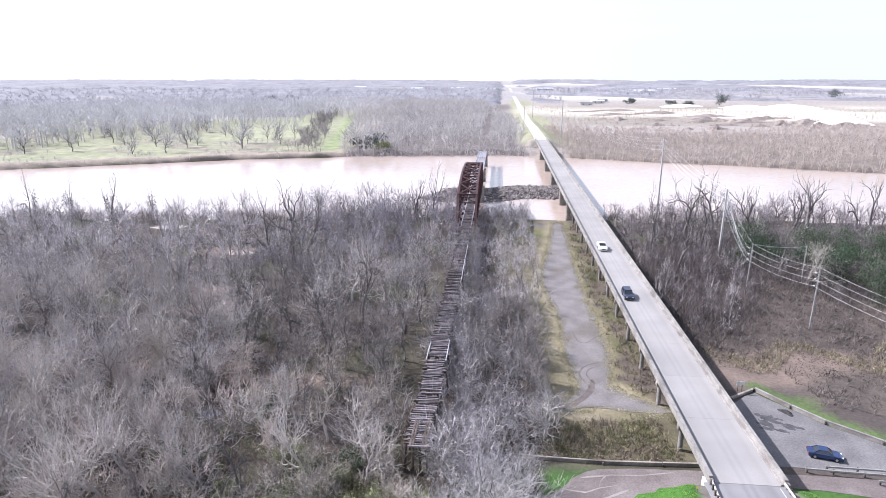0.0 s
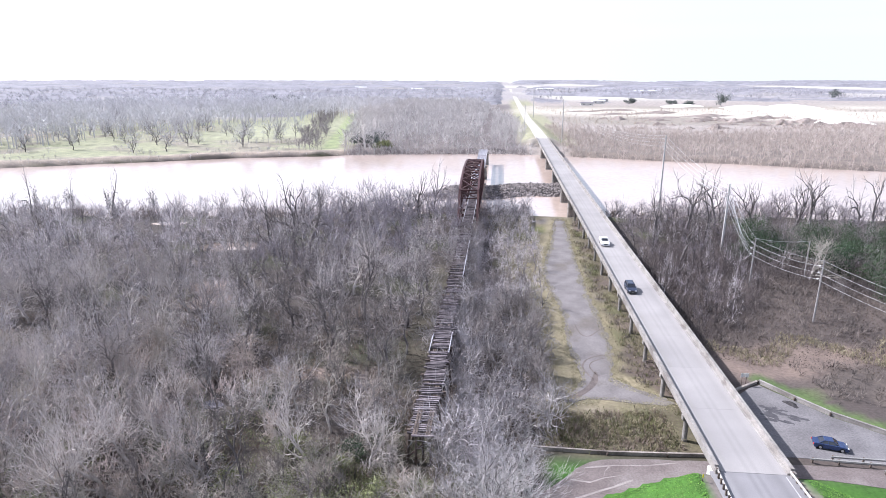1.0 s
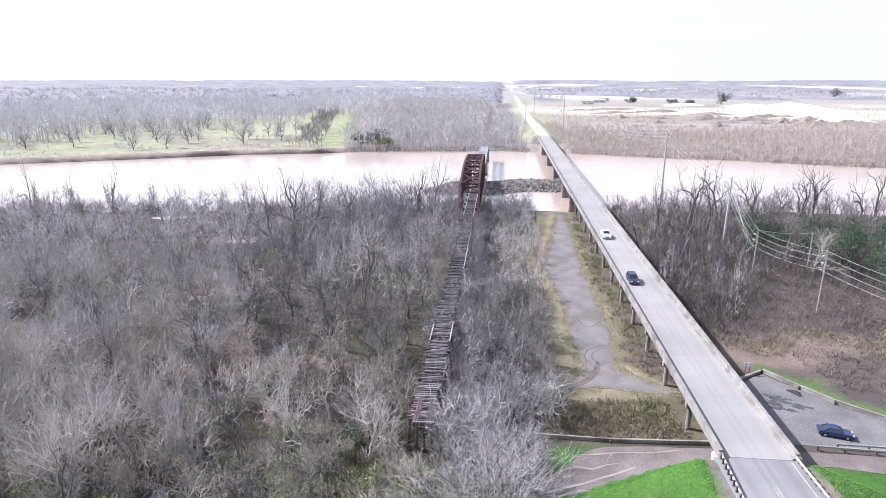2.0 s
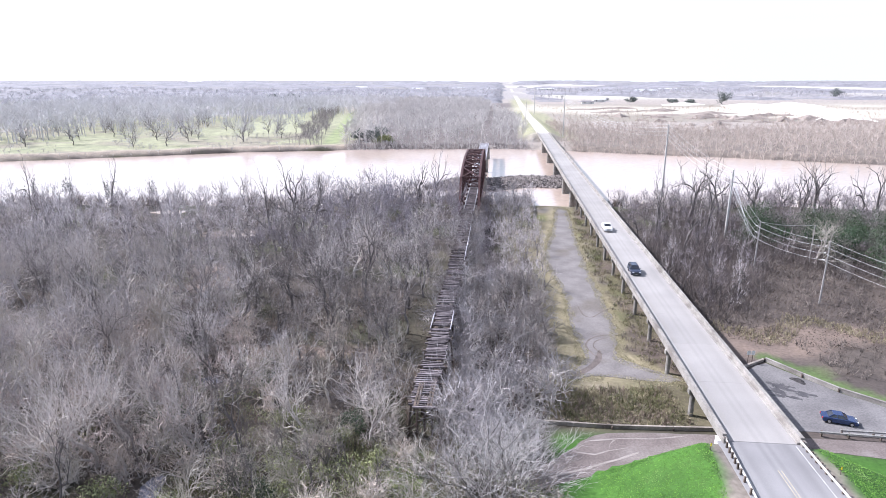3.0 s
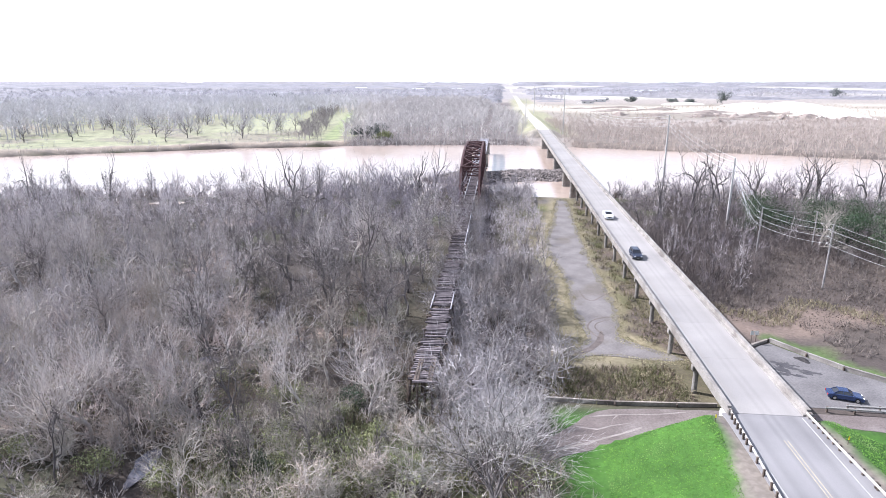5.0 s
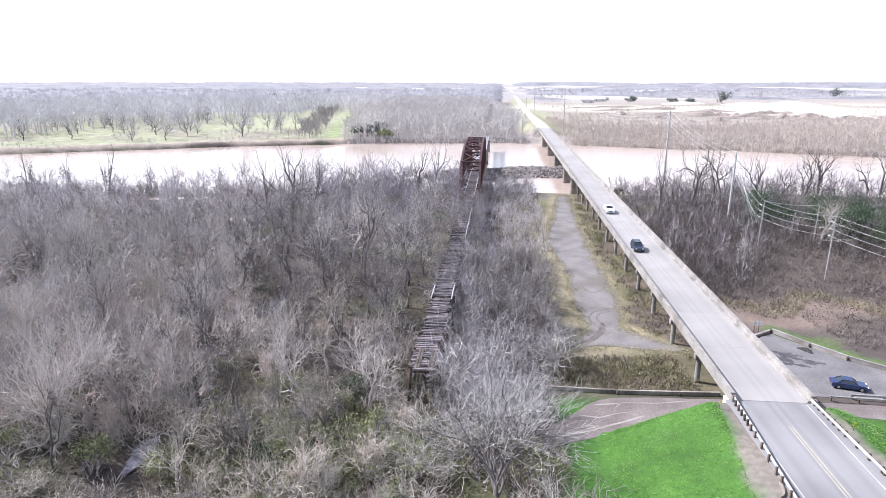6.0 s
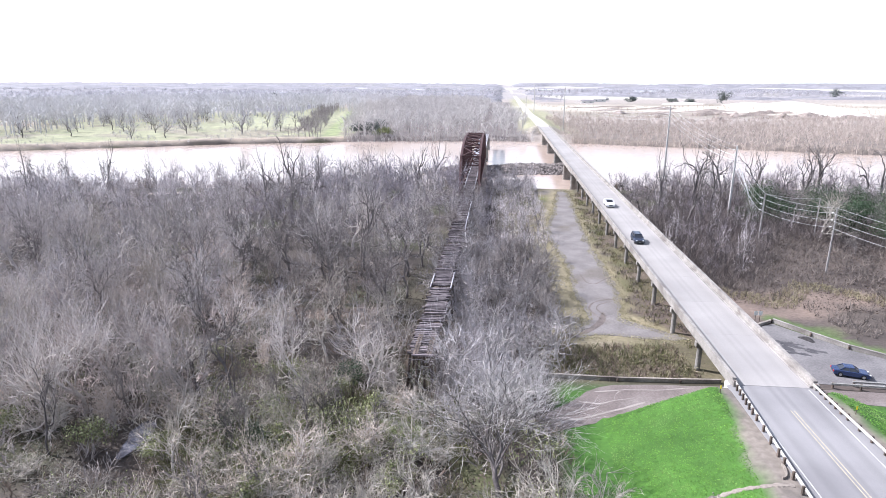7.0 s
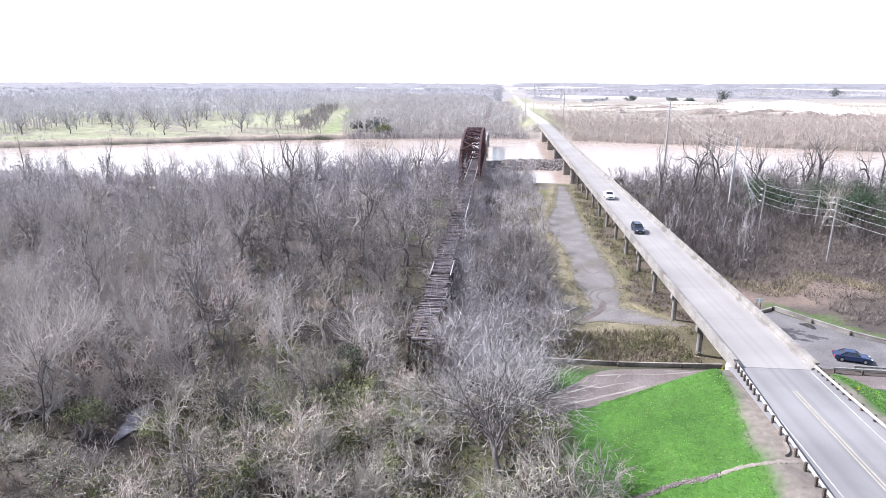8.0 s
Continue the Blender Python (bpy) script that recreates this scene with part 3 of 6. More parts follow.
for sign in (-1, 1):
    part("end_block", boxed(sign * (HALF - 0.2) - 0.25, sign * (HALF - 0.2) + 0.25, -0.55, -0.02, 3.2, DECK + 0.62, 0.06), M_RAIL, bridge, "grey concrete end block of the parapet")
    part("wing_wall", boxed(sign * (HALF + 0.12) - 0.16, sign * (HALF + 0.12) + 0.16, -0.5, 1.3, 2.6, DECK - 0.2, 0.04), M_WHITE_CONC, bridge, "bright white concrete wing wall")


# ---- approach road and far road ----
def strip(name, s0, s1, d0, d1, z, material, label, category, n=1, parent=None, kind="structure"):
    """A ribbon along the road; z: a height, or a function of s."""
    bm = bmesh.new()
    zz = z if callable(z) else (lambda s: z)
    rows = []
    for i in range(n + 1):
        s = s0 + (s1 - s0) * i / n
        rows.append([bm.verts.new((d, s, zz(s) - q)) for d, q in ((d0, 0.25), (d0, 0), (d1, 0), (d1, 0.25))])
    for a, b in zip(rows[:-1], rows[1:]):
        for k in range(3):
            bm.faces.new((a[k], a[k + 1], b[k + 1], b[k]))
    bm.faces.new(rows[0]), bm.faces.new(rows[-1][::-1])
    bmesh.ops.recalc_face_normals(bm, faces=bm.faces)
    ob = part(name, bm, material, parent)
    if not parent:
        ob.matrix_basis = ROAD_M
    return tagged(ob, label, category, kind=kind) if not parent else ob


def far_z(s):
    return DECK - 4.4 * float(step(s, S_END, S_END + 330)) + 0.03


road = strip("road", -160, -0.04, -4.75, 4.75, DECK - 0.01, M_ASPHALT, "grey asphalt approach road with painted lines", "road")
strip("road", S_END + 0.04, 2600, -4.6, 4.6, far_z, M_FARROAD, "pale road running straight to the horizon", "road", 60)
for d in (-3.9, 3.55):
    strip("edge_line", -160, -0.4, d - 0.055, d + 0.055, DECK + 0.006, M_WHITE, "", "", parent=road)
for d in (-0.3, 0.04):
    strip("centre_line", -160, -5.0, d - 0.05, d + 0.05, DECK + 0.006, M_YELLOW, "", "", parent=road)


# ---- guardrails ----
def w_beam(bm, p, q, up, h=0.31):
    """A corrugated rail from p to q, in a vertical plane."""
    p, q = Vector(p), Vector(q)
    side = (q - p).cross(Vector((0, 0, 1))).normalized()
    prof = [(0, 0), (0.08, 0.05), (0.08, 0.11), (0.02, 0.155), (0.08, 0.2), (0.08, 0.26), (0, 0.31)]
    prof += [(u - 0.03, w) for u, w in prof[::-1]]
    a = [bm.verts.new(p + side * u + Vector((0, 0, up + w * h / 0.31))) for u, w in prof]
    b = [bm.verts.new(q + side * u + Vector((0, 0, up + w * h / 0.31))) for u, w in prof]
    n = len(prof)
    for k in range(n):
        bm.faces.new((a[k], a[(k + 1) % n], b[(k + 1) % n], b[k]))
    bm.faces.new(a), bm.faces.new(b[::-1])
    bmesh.ops.recalc_face_normals(bm, faces=bm.faces)
    return bm


def guardrail(points, post_step, label, rail_z=0.42, post_top=0.78, flip=1, first=0.3):
    """points: world places on the ground; posts on the side flip."""
    g = thing("guardrail", (0, 0, 0), label, "guardrail", "roadside guardrails")
    for p, q in zip(points[:-1], points[1:]):
        p, q = Vector(p), Vector(q)
        part("rail_beam", w_beam(bmesh.new(), p, q, rail_z), M_GALV, g)
        side = (q - p).cross(Vector((0, 0, 1))).normalized() * -0.13 * flip
        run, length = first, (q - p).length
        while run < length:
            c = p.lerp(q, run / length) + side
            part("post", boxed(-0.1, 0.1, -0.1, 0.1, -0.5, post_top, 0.015, Matrix.Translation(c)), M_POST, g)
            run += post_step
    return g


RAIL_L = "galvanised rail on dark timber posts flaring from the bridge end"
guardrail([on_road(v, d, DECK - 0.1) for v, d in ((-0.1, -4.0), (-7.0, -4.35))], 0.95, RAIL_L, flip=-1)
guardrail([on_road(v, d, DECK - 0.1) for v, d in ((-7.0, -4.35), (-14.0, -4.8), (-21.0, -5.15), (-50, -5.6))], 1.9, RAIL_L, flip=-1)
guardrail([on_road(v, d, DECK - 0.1) for v, d in ((-0.1, 4.1), (-6.0, 4.25))], 0.95, RAIL_L, flip=1)
guardrail([on_road(v, d, DECK - 0.1) for v, d in ((-6.0, 4.25), (-12.0, 4.45), (-22.0, 4.75), (-50, 5.2))], 1.9, RAIL_L, flip=1)
guardrail([(48.3, 69.9, 0.05), (51.5, 69.4, 0.05), (60, 68.2, 0.05), (70, 66.8, 0.05)], 3.8, "weathered galvanised rail beside the parking lot", 0.45)
guardrail([(51.2, 70.3, 0.05), (60, 69.2, 0.05), (70, 67.9, 0.05)], 3.8, "weathered galvanised rail beside the parking lot", 0.45)
guardrail([(56.2, 67.3, 0.05), (70, 65.2, 0.05)], 3.8, "weathered galvanised rail beside the parking lot", 0.45)


def low_wall(points, high, thick, name, label, material, gap=0.04):
    w = thing(name, (0, 0, 0), label, "wall")
    for p, q in zip(points[:-1], points[1:]):
        p, q = Vector(p), Vector(q)
        d = (q - p).normalized()
        bm = bmesh.new()
        beam(bm, p + d * gap + Vector((0, 0, high / 2 - 0.15)), q - d * gap + Vector((0, 0, high / 2 - 0.15)), thick, high + 0.3)
        beam(bm, p + d * gap + Vector((0, 0, high + 0.03)), q - d * gap + Vector((0, 0, high + 0.03)), thick + 0.08, 0.1)
        part("wall_panel", bm, material, w)
        part("post", boxed(-0.12, 0.12, -0.12, 0.12, -0.3, high - 0.06, 0.02, Matrix.Translation(p + d.cross(Vector((0, 0, 1))) * (thick / 2 + 0.1))), M_POST, w)
    return w


low_wall([(9.5, 73.6, 0), (13.3, 72.9, 0), (22.1, 71.8, 0), (30.0, 71.4, 0), (35.2, 71.2, 0)], 0.46, 0.2, "low_wall", "low brown-grey barrier wall beside the concrete lane", M_OLDWALL)
low_wall([(52.4, 91.3, 0), (55.4, 85.9, 0), (58.2, 81.4, 0), (63.2, 76.2, 0), (70.3, 70.4, 0)], 0.6, 0.28, "low_wall", "pale concrete barrier wall round the parking lot", M_RAIL)


low_wall([(47.2, 88.6, 0), (52.2, 91.4, 0)], 0.35, 0.3, "low_wall", "dark stained low wall beside the asphalt lot", M_OLDWALL)


# ---- railway trestle and truss ----
R4 = random.Random(11)
trestle = thing("timber_trestle", RAIL_M, "abandoned timber railway trestle with loose weathered ties", "trestle")
TRUSS0, TRUSS1 = 111.0, 193.0
tie_me = []
for k in range(5):
    bm = boxed(-1.5 - 0.06 * (k % 2), 1.5 + 0.06 * (k % 3), -0.12, 0.12, -0.12, 0.12, 0.03)
    me = bpy.data.meshes.new("tie")
    bm.to_mesh(me)
    bm.free()
    me.materials.append(M_TIE)
    tie_me.append(me)
s = -1.0
while s < TRUSS0 - 0.5:
    gone = R4.random() < (0.36 if s > 34 else 0.16)
    if not gone:
        ob = part_of("tie", tie_me[R4.randrange(5)], trestle)
        sag = -0.35 * math.exp(-((s - 2) / 5) ** 2)
        ob.matrix_basis = pose(R4.uniform(-0.35, 0.35) + (0.5 if R4.random() < 0.05 else 0), s, TIE_Z + sag + R4.uniform(-0.02, 0.04), 0, R4.uniform(-1.5, 1.5), R4.uniform(-5, 5) if R4.random() < 0.85 else R4.uniform(-16, 16))
    s += 0.5 + R4.uniform(-0.05, 0.07)
for x in (-1.0, -0.65, 0.65, 1.0):
    for a in range(0, 110, 10):
        part("stringer", boxed(x - 0.14, x + 0.14, a - 1.0, a + 8.95, TIE_Z - 0.6, TIE_Z - 0.15, 0.02), M_POST, trestle)
for x, a, b in ((1.62, 22, 30), (1.62, 60, 92), (-1.62, 22, 29)):
    part("guard_timber", boxed(x - 0.09, x + 0.09, a, b, TIE_Z + 0.14, TIE_Z + 0.32, 0.02), M_GIRDER, trestle, "pale weathered guard timber")
for s in range(1, 111, 5):
    cap = part("bent_cap", boxed(-2.1, 2.1, s - 0.17, s + 0.17, TIE_Z - 0.97, TIE_Z - 0.61, 0.02), M_POST, trestle)
    for x, out in ((-1.7, -0.55), (-0.85, -0.2), (0.0, 0.0), (0.85, 0.2), (1.7, 0.55)):
        part("timber_leg", tube(bmesh.new(), (x + out, s, -1.5), (x, s, TIE_Z - 0.97), 0.19, 0.16, 7), M_POST, cap)
    bm = beam(bmesh.new(), (-2.1, s + 0.22, 0.6), (1.8, s + 0.22, TIE_Z - 1.1), 0.1, 0.25)
    part("cross_brace", bm, M_POST, cap)

truss = thing("truss_bridge", RAIL_M, "rusted dark red steel through-truss railway bridge", "bridge")
NP = 10
PL = (TRUSS1 - TRUSS0) / NP
BOT = 5.0
TOPZ = [BOT, 14.6, 16.6, 17.7, 18.3, 18.4, 18.3, 17.7, 16.6, 14.6, BOT]
HW = 2.9


def built_member(p, q, w, h):
    """A laced box member: two side plates with a cover and batten plates."""
    p, q = Vector(p), Vector(q)
    d = q - p
    length = d.length
    m = Matrix.Translation((p + q) / 2) @ d.to_track_quat("Y", "Z").to_matrix().to_4x4()
    bm = bmesh.new()
    for x in (-w / 2, w / 2):
        box(bm, x - 0.03, x + 0.03, -length / 2, length / 2, -h / 2, h / 2, 0, m)
    box(bm, -w / 2 - 0.05, w / 2 + 0.05, -length / 2, length / 2, h / 2 + 0.002, h / 2 + 0.04, 0, m)
    n = max(2, int(length / 1.0))
    for k in range(n):
        y = -length / 2 + (k + 0.5) * length / n
        box(bm, -w / 2, w / 2, y - 0.12, y + 0.12, -h / 2 - 0.03, -h / 2 - 0.002, 0, m)
    return bm


for sx in (-HW, HW):
    P = [(sx, TRUSS0 + k * PL, BOT) for k in range(NP + 1)]
    T = [(sx, TRUSS0 + k * PL, TOPZ[k]) for k in range(NP + 1)]
    for k in range(NP):
        part("bottom_chord", built_member(P[k], P[k + 1], 0.45, 0.55), M_RUST, truss)
        if 0 < k < NP - 1:
            part("top_chord", built_member(T[k], T[k + 1], 0.55, 0.6), M_RUST, truss)
    part("end_post", built_member(P[0], T[1], 0.55, 0.6), M_RUST, truss)
    part("end_post", built_member(T[NP - 1], P[NP], 0.55, 0.6), M_RUST, truss)
    for k in range(1, NP):
        part("vertical", built_member(P[k], T[k], 0.35, 0.4), M_RUST, truss)
    for k in range(1, NP // 2):
        part("diagonal", built_member(T[k], P[k + 1], 0.25, 0.35), M_RUST, truss)
        part("diagonal", built_member(T[NP - k], P[NP - k - 1], 0.25, 0.35), M_RUST, truss)
    for k in range(1, NP - 1):
        part("counter_bar", built_member(P[k], T[k + 1], 0.2, 0.25) if k < NP // 2 else built_member(T[k], P[k + 1], 0.2, 0.25), M_RUST, truss)
        part("mid_strut", built_member(((P[k][0]), P[k][1], (P[k][2] + T[k][2]) / 2), (P[k + 1][0], P[k + 1][1], (P[k + 1][2] + T[k + 1][2]) / 2), 0.18, 0.22), M_RUST, truss)
for k in range(1, NP):
    y = TRUSS0 + k * PL
    part("top_strut", built_member((-HW, y, TOPZ[k]), (HW, y, TOPZ[k]), 0.35, 0.45), M_RUST, truss)
    if TOPZ[k] > 14:
        for a, b in ((-1, 1), (1, -1)):
            part("sway_brace", beam(bmesh.new(), (a * HW, y, TOPZ[k] - 0.3), (b * HW, y, max(BOT + 7.2, TOPZ[k] - 4.2)), 0.22, 0.22), M_RUST, truss)
        part("sway_strut", built_member((-HW, y, max(BOT + 7.0, TOPZ[k] - 4.4)), (HW, y, max(BOT + 7.0, TOPZ[k] - 4.4)), 0.25, 0.3), M_RUST, truss)
    if k < NP - 1:
        y2 = y + PL
        for a in (-1, 1):
            part("lateral_brace", built_member((a * HW, y, TOPZ[k] + 0.1), (-a * HW, y2, TOPZ[k + 1] + 0.1), 0.26, 0.22), M_RUST, truss)
for k in range(NP + 1):
    part("floor_beam", boxed(-HW, HW, TRUSS0 + k * PL - 0.2, TRUSS0 + k * PL + 0.2, BOT - 0.7, BOT + 0.2, 0.0), M_RUST, truss)
for x in (-0.9, 0.9):
    part("stringer", boxed(x - 0.18, x + 0.18, TRUSS0, TRUSS1, BOT + 0.2, BOT + 0.62), M_RUST, truss)
s = TRUSS0
while s < TRUSS1:
    if R4.random() > 0.04:
        ob = part_of("tie", tie_me[R4.randrange(5)], truss)
        ob.matrix_basis = pose(R4.uniform(-0.08, 0.08), s, BOT + 0.76, 0, 0, R4.uniform(-2, 2))
    s += 0.62
for x in (-1.55, 1.55):
    part("guard_timber", boxed(x - 0.1, x + 0.1, TRUSS0, TRUSS1, BOT + 0.9, BOT + 1.1, 0.02), M_GIRDER, truss, "pale weathered guard timber")


def stone_pier(s, top, length=4.6, thick=1.8):
    p = thing("bridge_pier", RAIL_M @ Matrix.Translation((0, s, 0)), "stained concrete pier standing in the river", "pier", "railway bridge piers")
    bm = bmesh.new()
    out = bmesh.ops.create_cone(bm, cap_ends=True, segments=20, radius1=1.15, radius2=1.0, depth=top + 8 - 0.5)["verts"]
    for v in out:
        v.co.z += (top - 0.5 - 8) / 2
        v.co.x *= length / 2
    part("shaft", bm, M_PIER, p)
    part("coping", boxed(-length / 2 - 0.35, length / 2 + 0.35, -thick / 2 - 0.3, thick / 2 + 0.3, top - 0.5, top, 0.08), M_PIER, p)
    return p


stone_pier(TRUSS0, BOT - 0.72, 7.0)
stone_pier(TRUSS1 + 0.8, BOT - 0.95, 7.0)
GIRD1 = 303.0
for s in (248.0, GIRD1):
    stone_pier(s, BOT - 1.2, 6.0)
gird = thing("girder_span", RAIL_M, "grey-topped steel plate girder railway spans", "bridge")
for a, b in ((TRUSS1 + 0.3, 247.9), (248.1, GIRD1 + 1)):
    for x in (-1.9, 1.9):
        bm = boxed(x - 0.05, x + 0.05, a, b, BOT - 0.5, BOT + 0.9)
        for z in (BOT - 0.54, BOT + 0.94):
            box(bm, x - 0.25, x + 0.25, a, b, z - 0.038, z + 0.038)
        for k in range(int((b - a) / 2)):
            box(bm, x - 0.2, x + 0.2, a + 1 + 2 * k - 0.03, a + 1 + 2 * k + 0.03, BOT - 0.5, BOT + 0.9)
        part("plate_girder", bm, M_RUST, gird)
    n = int((b - a) / 0.6)
    bm = bmesh.new()
    for k in range(n):
        y = a + (k + 0.5) * (b - a) / n
        box(bm, -2.5, 2.5, y - 0.17, y + 0.17, BOT + 1.0, BOT + 1.2 + R4.uniform(-0.02, 0.02))
    part("plank_deck", bm, M_GIRDER, gird, "grey weathered plank deck")
    for x in (-2.4, 2.4):
        part("guard_timber", boxed(x - 0.1, x + 0.1, a, b, BOT + 1.23, BOT + 1.42, 0.02), M_GIRDER, gird)

# ---- rock weir across the river ----
R5 = np.random.RandomState(5)


def rock_verts(r):
    base = np.array([(0, 0, 1), (0, 0, -1), (1, 0, 0), (-1, 0, 0), (0, 1, 0), (0, -1, 0), (0.65, 0.65, 0.45), (-0.65, 0.65, 0.45), (0.65, -0.65, 0.45), (-0.65, -0.65, 0.45)], float)
    return base


ROCK_F = np.array([(0, 6, 7), (0, 7, 9), (0, 9, 8), (0, 8, 6), (6, 2, 4), (6, 4, 7), (7, 4, 3), (7, 3, 9), (9, 3, 5), (9, 5, 8), (8, 5, 2), (8, 2, 6), (1, 4, 2), (1, 3, 4), (1, 5, 3), (1, 2, 5)])
vs, fs_, count = [], [], 0
for k in range(6500):
    x = R5.uniform(-9, 62)
    mid = 277 + 0.2 * (x - 10) + 2.0 * math.sin(x * 0.21)
    half = 16.0 * min(1.0, (x + 10) / 13.0)
    q = R5.uniform(-1, 1)
    y = mid + q * half
    z = WATER - 0.35 + 1.9 * (1 - abs(q) ** 2.5) * min(1.0, (x + 10) / 20.0) + R5.uniform(-0.3, 0.3)
    b = rock_verts(0) * R5.uniform(0.32, 0.88) * R5.uniform(0.6, 1.2, 3) * R5.uniform(0.8, 1.2, (10, 1))
    a = R5.uniform(0, 6.28)
    c, sn = math.cos(a), math.sin(a)
    b = b @ np.array([(c, sn, 0), (-sn, c, 0), (0, 0, 1)])
    vs.append(b + (x, y, z))
    fs_.append(ROCK_F + count)
    count += 10
tagged(new("rock_weir", raw_mesh("rock_weir", np.concatenate(vs), np.concatenate(fs_), M_ROCK)), "low weir of grey-brown rubble rocks in the river", "rocks", kind="stuff")


# ---- trees ----
def frame_of(d):
    """Two unit vectors across each direction in d (n, 3)."""
    ref = np.where(np.abs(d[:, 2:3]) < 0.9, np.array([[0, 0, 1.0]]), np.array([[1.0, 0, 0]]))
    u = np.cross(d, ref)
    u /= np.linalg.norm(u, axis=1, keepdims=True) + 1e-9
    return u, np.cross(d, u)


def prisms(p0, p1, r0, r1, sides):
    """Tapered prisms as triangles."""
    p0, p1 = np.asarray(p0, float), np.asarray(p1, float)
    r0, r1 = np.asarray(r0, float), np.asarray(r1, float)
    d = p1 - p0
    d /= np.linalg.norm(d, axis=1, keepdims=True) + 1e-9
    u, v = frame_of(d)
    ang = np.arange(sides) * 2 * np.pi / sides
    ring = u[:, None] * np.cos(ang)[None, :, None] + v[:, None] * np.sin(ang)[None, :, None]
    a = p0[:, None] + ring * r0[:, None, None]
    b = p1[:, None] + ring * r1[:, None, None]
    verts = np.concatenate([a, b], 1).reshape(-1, 3)
    base = np.arange(len(p0))[:, None] * 2 * sides
    f = []
    for k in range(sides):
        j = (k + 1) % sides
        f += [np.concatenate([base + k, base + j, base + sides + j], 1), np.concatenate([base + k, base + sides + j, base + sides + k], 1)]
    return verts, np.concatenate(f)


def spikes(p0, p1, r0):
    """Pointed three-sided twigs."""
    p0, p1, r0 = np.asarray(p0, float), np.asarray(p1, float), np.asarray(r0, float)
    d = p1 - p0
    d /= np.linalg.norm(d, axis=1, keepdims=True) + 1e-9
    u, v = frame_of(d)
    ang = np.arange(3) * 2 * np.pi / 3
    ring = u[:, None] * np.cos(ang)[None, :, None] + v[:, None] * np.sin(ang)[None, :, None]
    verts = np.concatenate([p0[:, None] + ring * r0[:, None, None], p1[:, None]], 1).reshape(-1, 3)
    base = np.arange(len(p0))[:, None] * 4
    f = np.concatenate([np.concatenate([base + k, base + (k + 1) % 3, base + 3], 1) for k in range(3)])
    return verts, f


def rand_dirs(rng, d, spread, lift=0.0):
    out = d + rng.normal(0, spread, d.shape)
    out[:, 2] += lift
    return out / (np.linalg.norm(out, axis=1, keepdims=True) + 1e-9)


def slivers(rng, p0, p1, r0):
    """The finest twigs: slender tapering blades, each turned its own way."""
    p0, p1 = np.asarray(p0, float), np.asarray(p1, float)
    d = p1 - p0
    d /= np.linalg.norm(d, axis=1, keepdims=True) + 1e-9
    u, v = frame_of(d)
    a = rng.uniform(0, 6.28, len(p0))[:, None]
    w = (u * np.cos(a) + v * np.sin(a)) * np.asarray(r0)[:, None]
    verts = np.stack([p0 - w, p0 + w, p1], 1).reshape(-1, 3)
    return verts, np.arange(len(verts)).reshape(-1, 3)


def ribbons(rng, p0, p1, p2, r0):
    """Bent fine twigs: a tapering strip with a kink."""
    p0, p1, p2 = (np.asarray(p, float) for p in (p0, p1, p2))
    d = p2 - p0
    d /= np.linalg.norm(d, axis=1, keepdims=True) + 1e-9
    u, v = frame_of(d)
    a = rng.uniform(0, 6.28, len(p0))[:, None]
    w = (u * np.cos(a) + v * np.sin(a)) * np.asarray(r0)[:, None]
    verts = np.stack([p0 - w, p0 + w, p1 + 0.75 * w, p1 - 0.75 * w, p2], 1).reshape(-1, 3)
    b = np.arange(len(p0))[:, None] * 5
    return verts, np.concatenate([b + (0, 1, 2), b + (0, 2, 3), b + (3, 2, 4)])


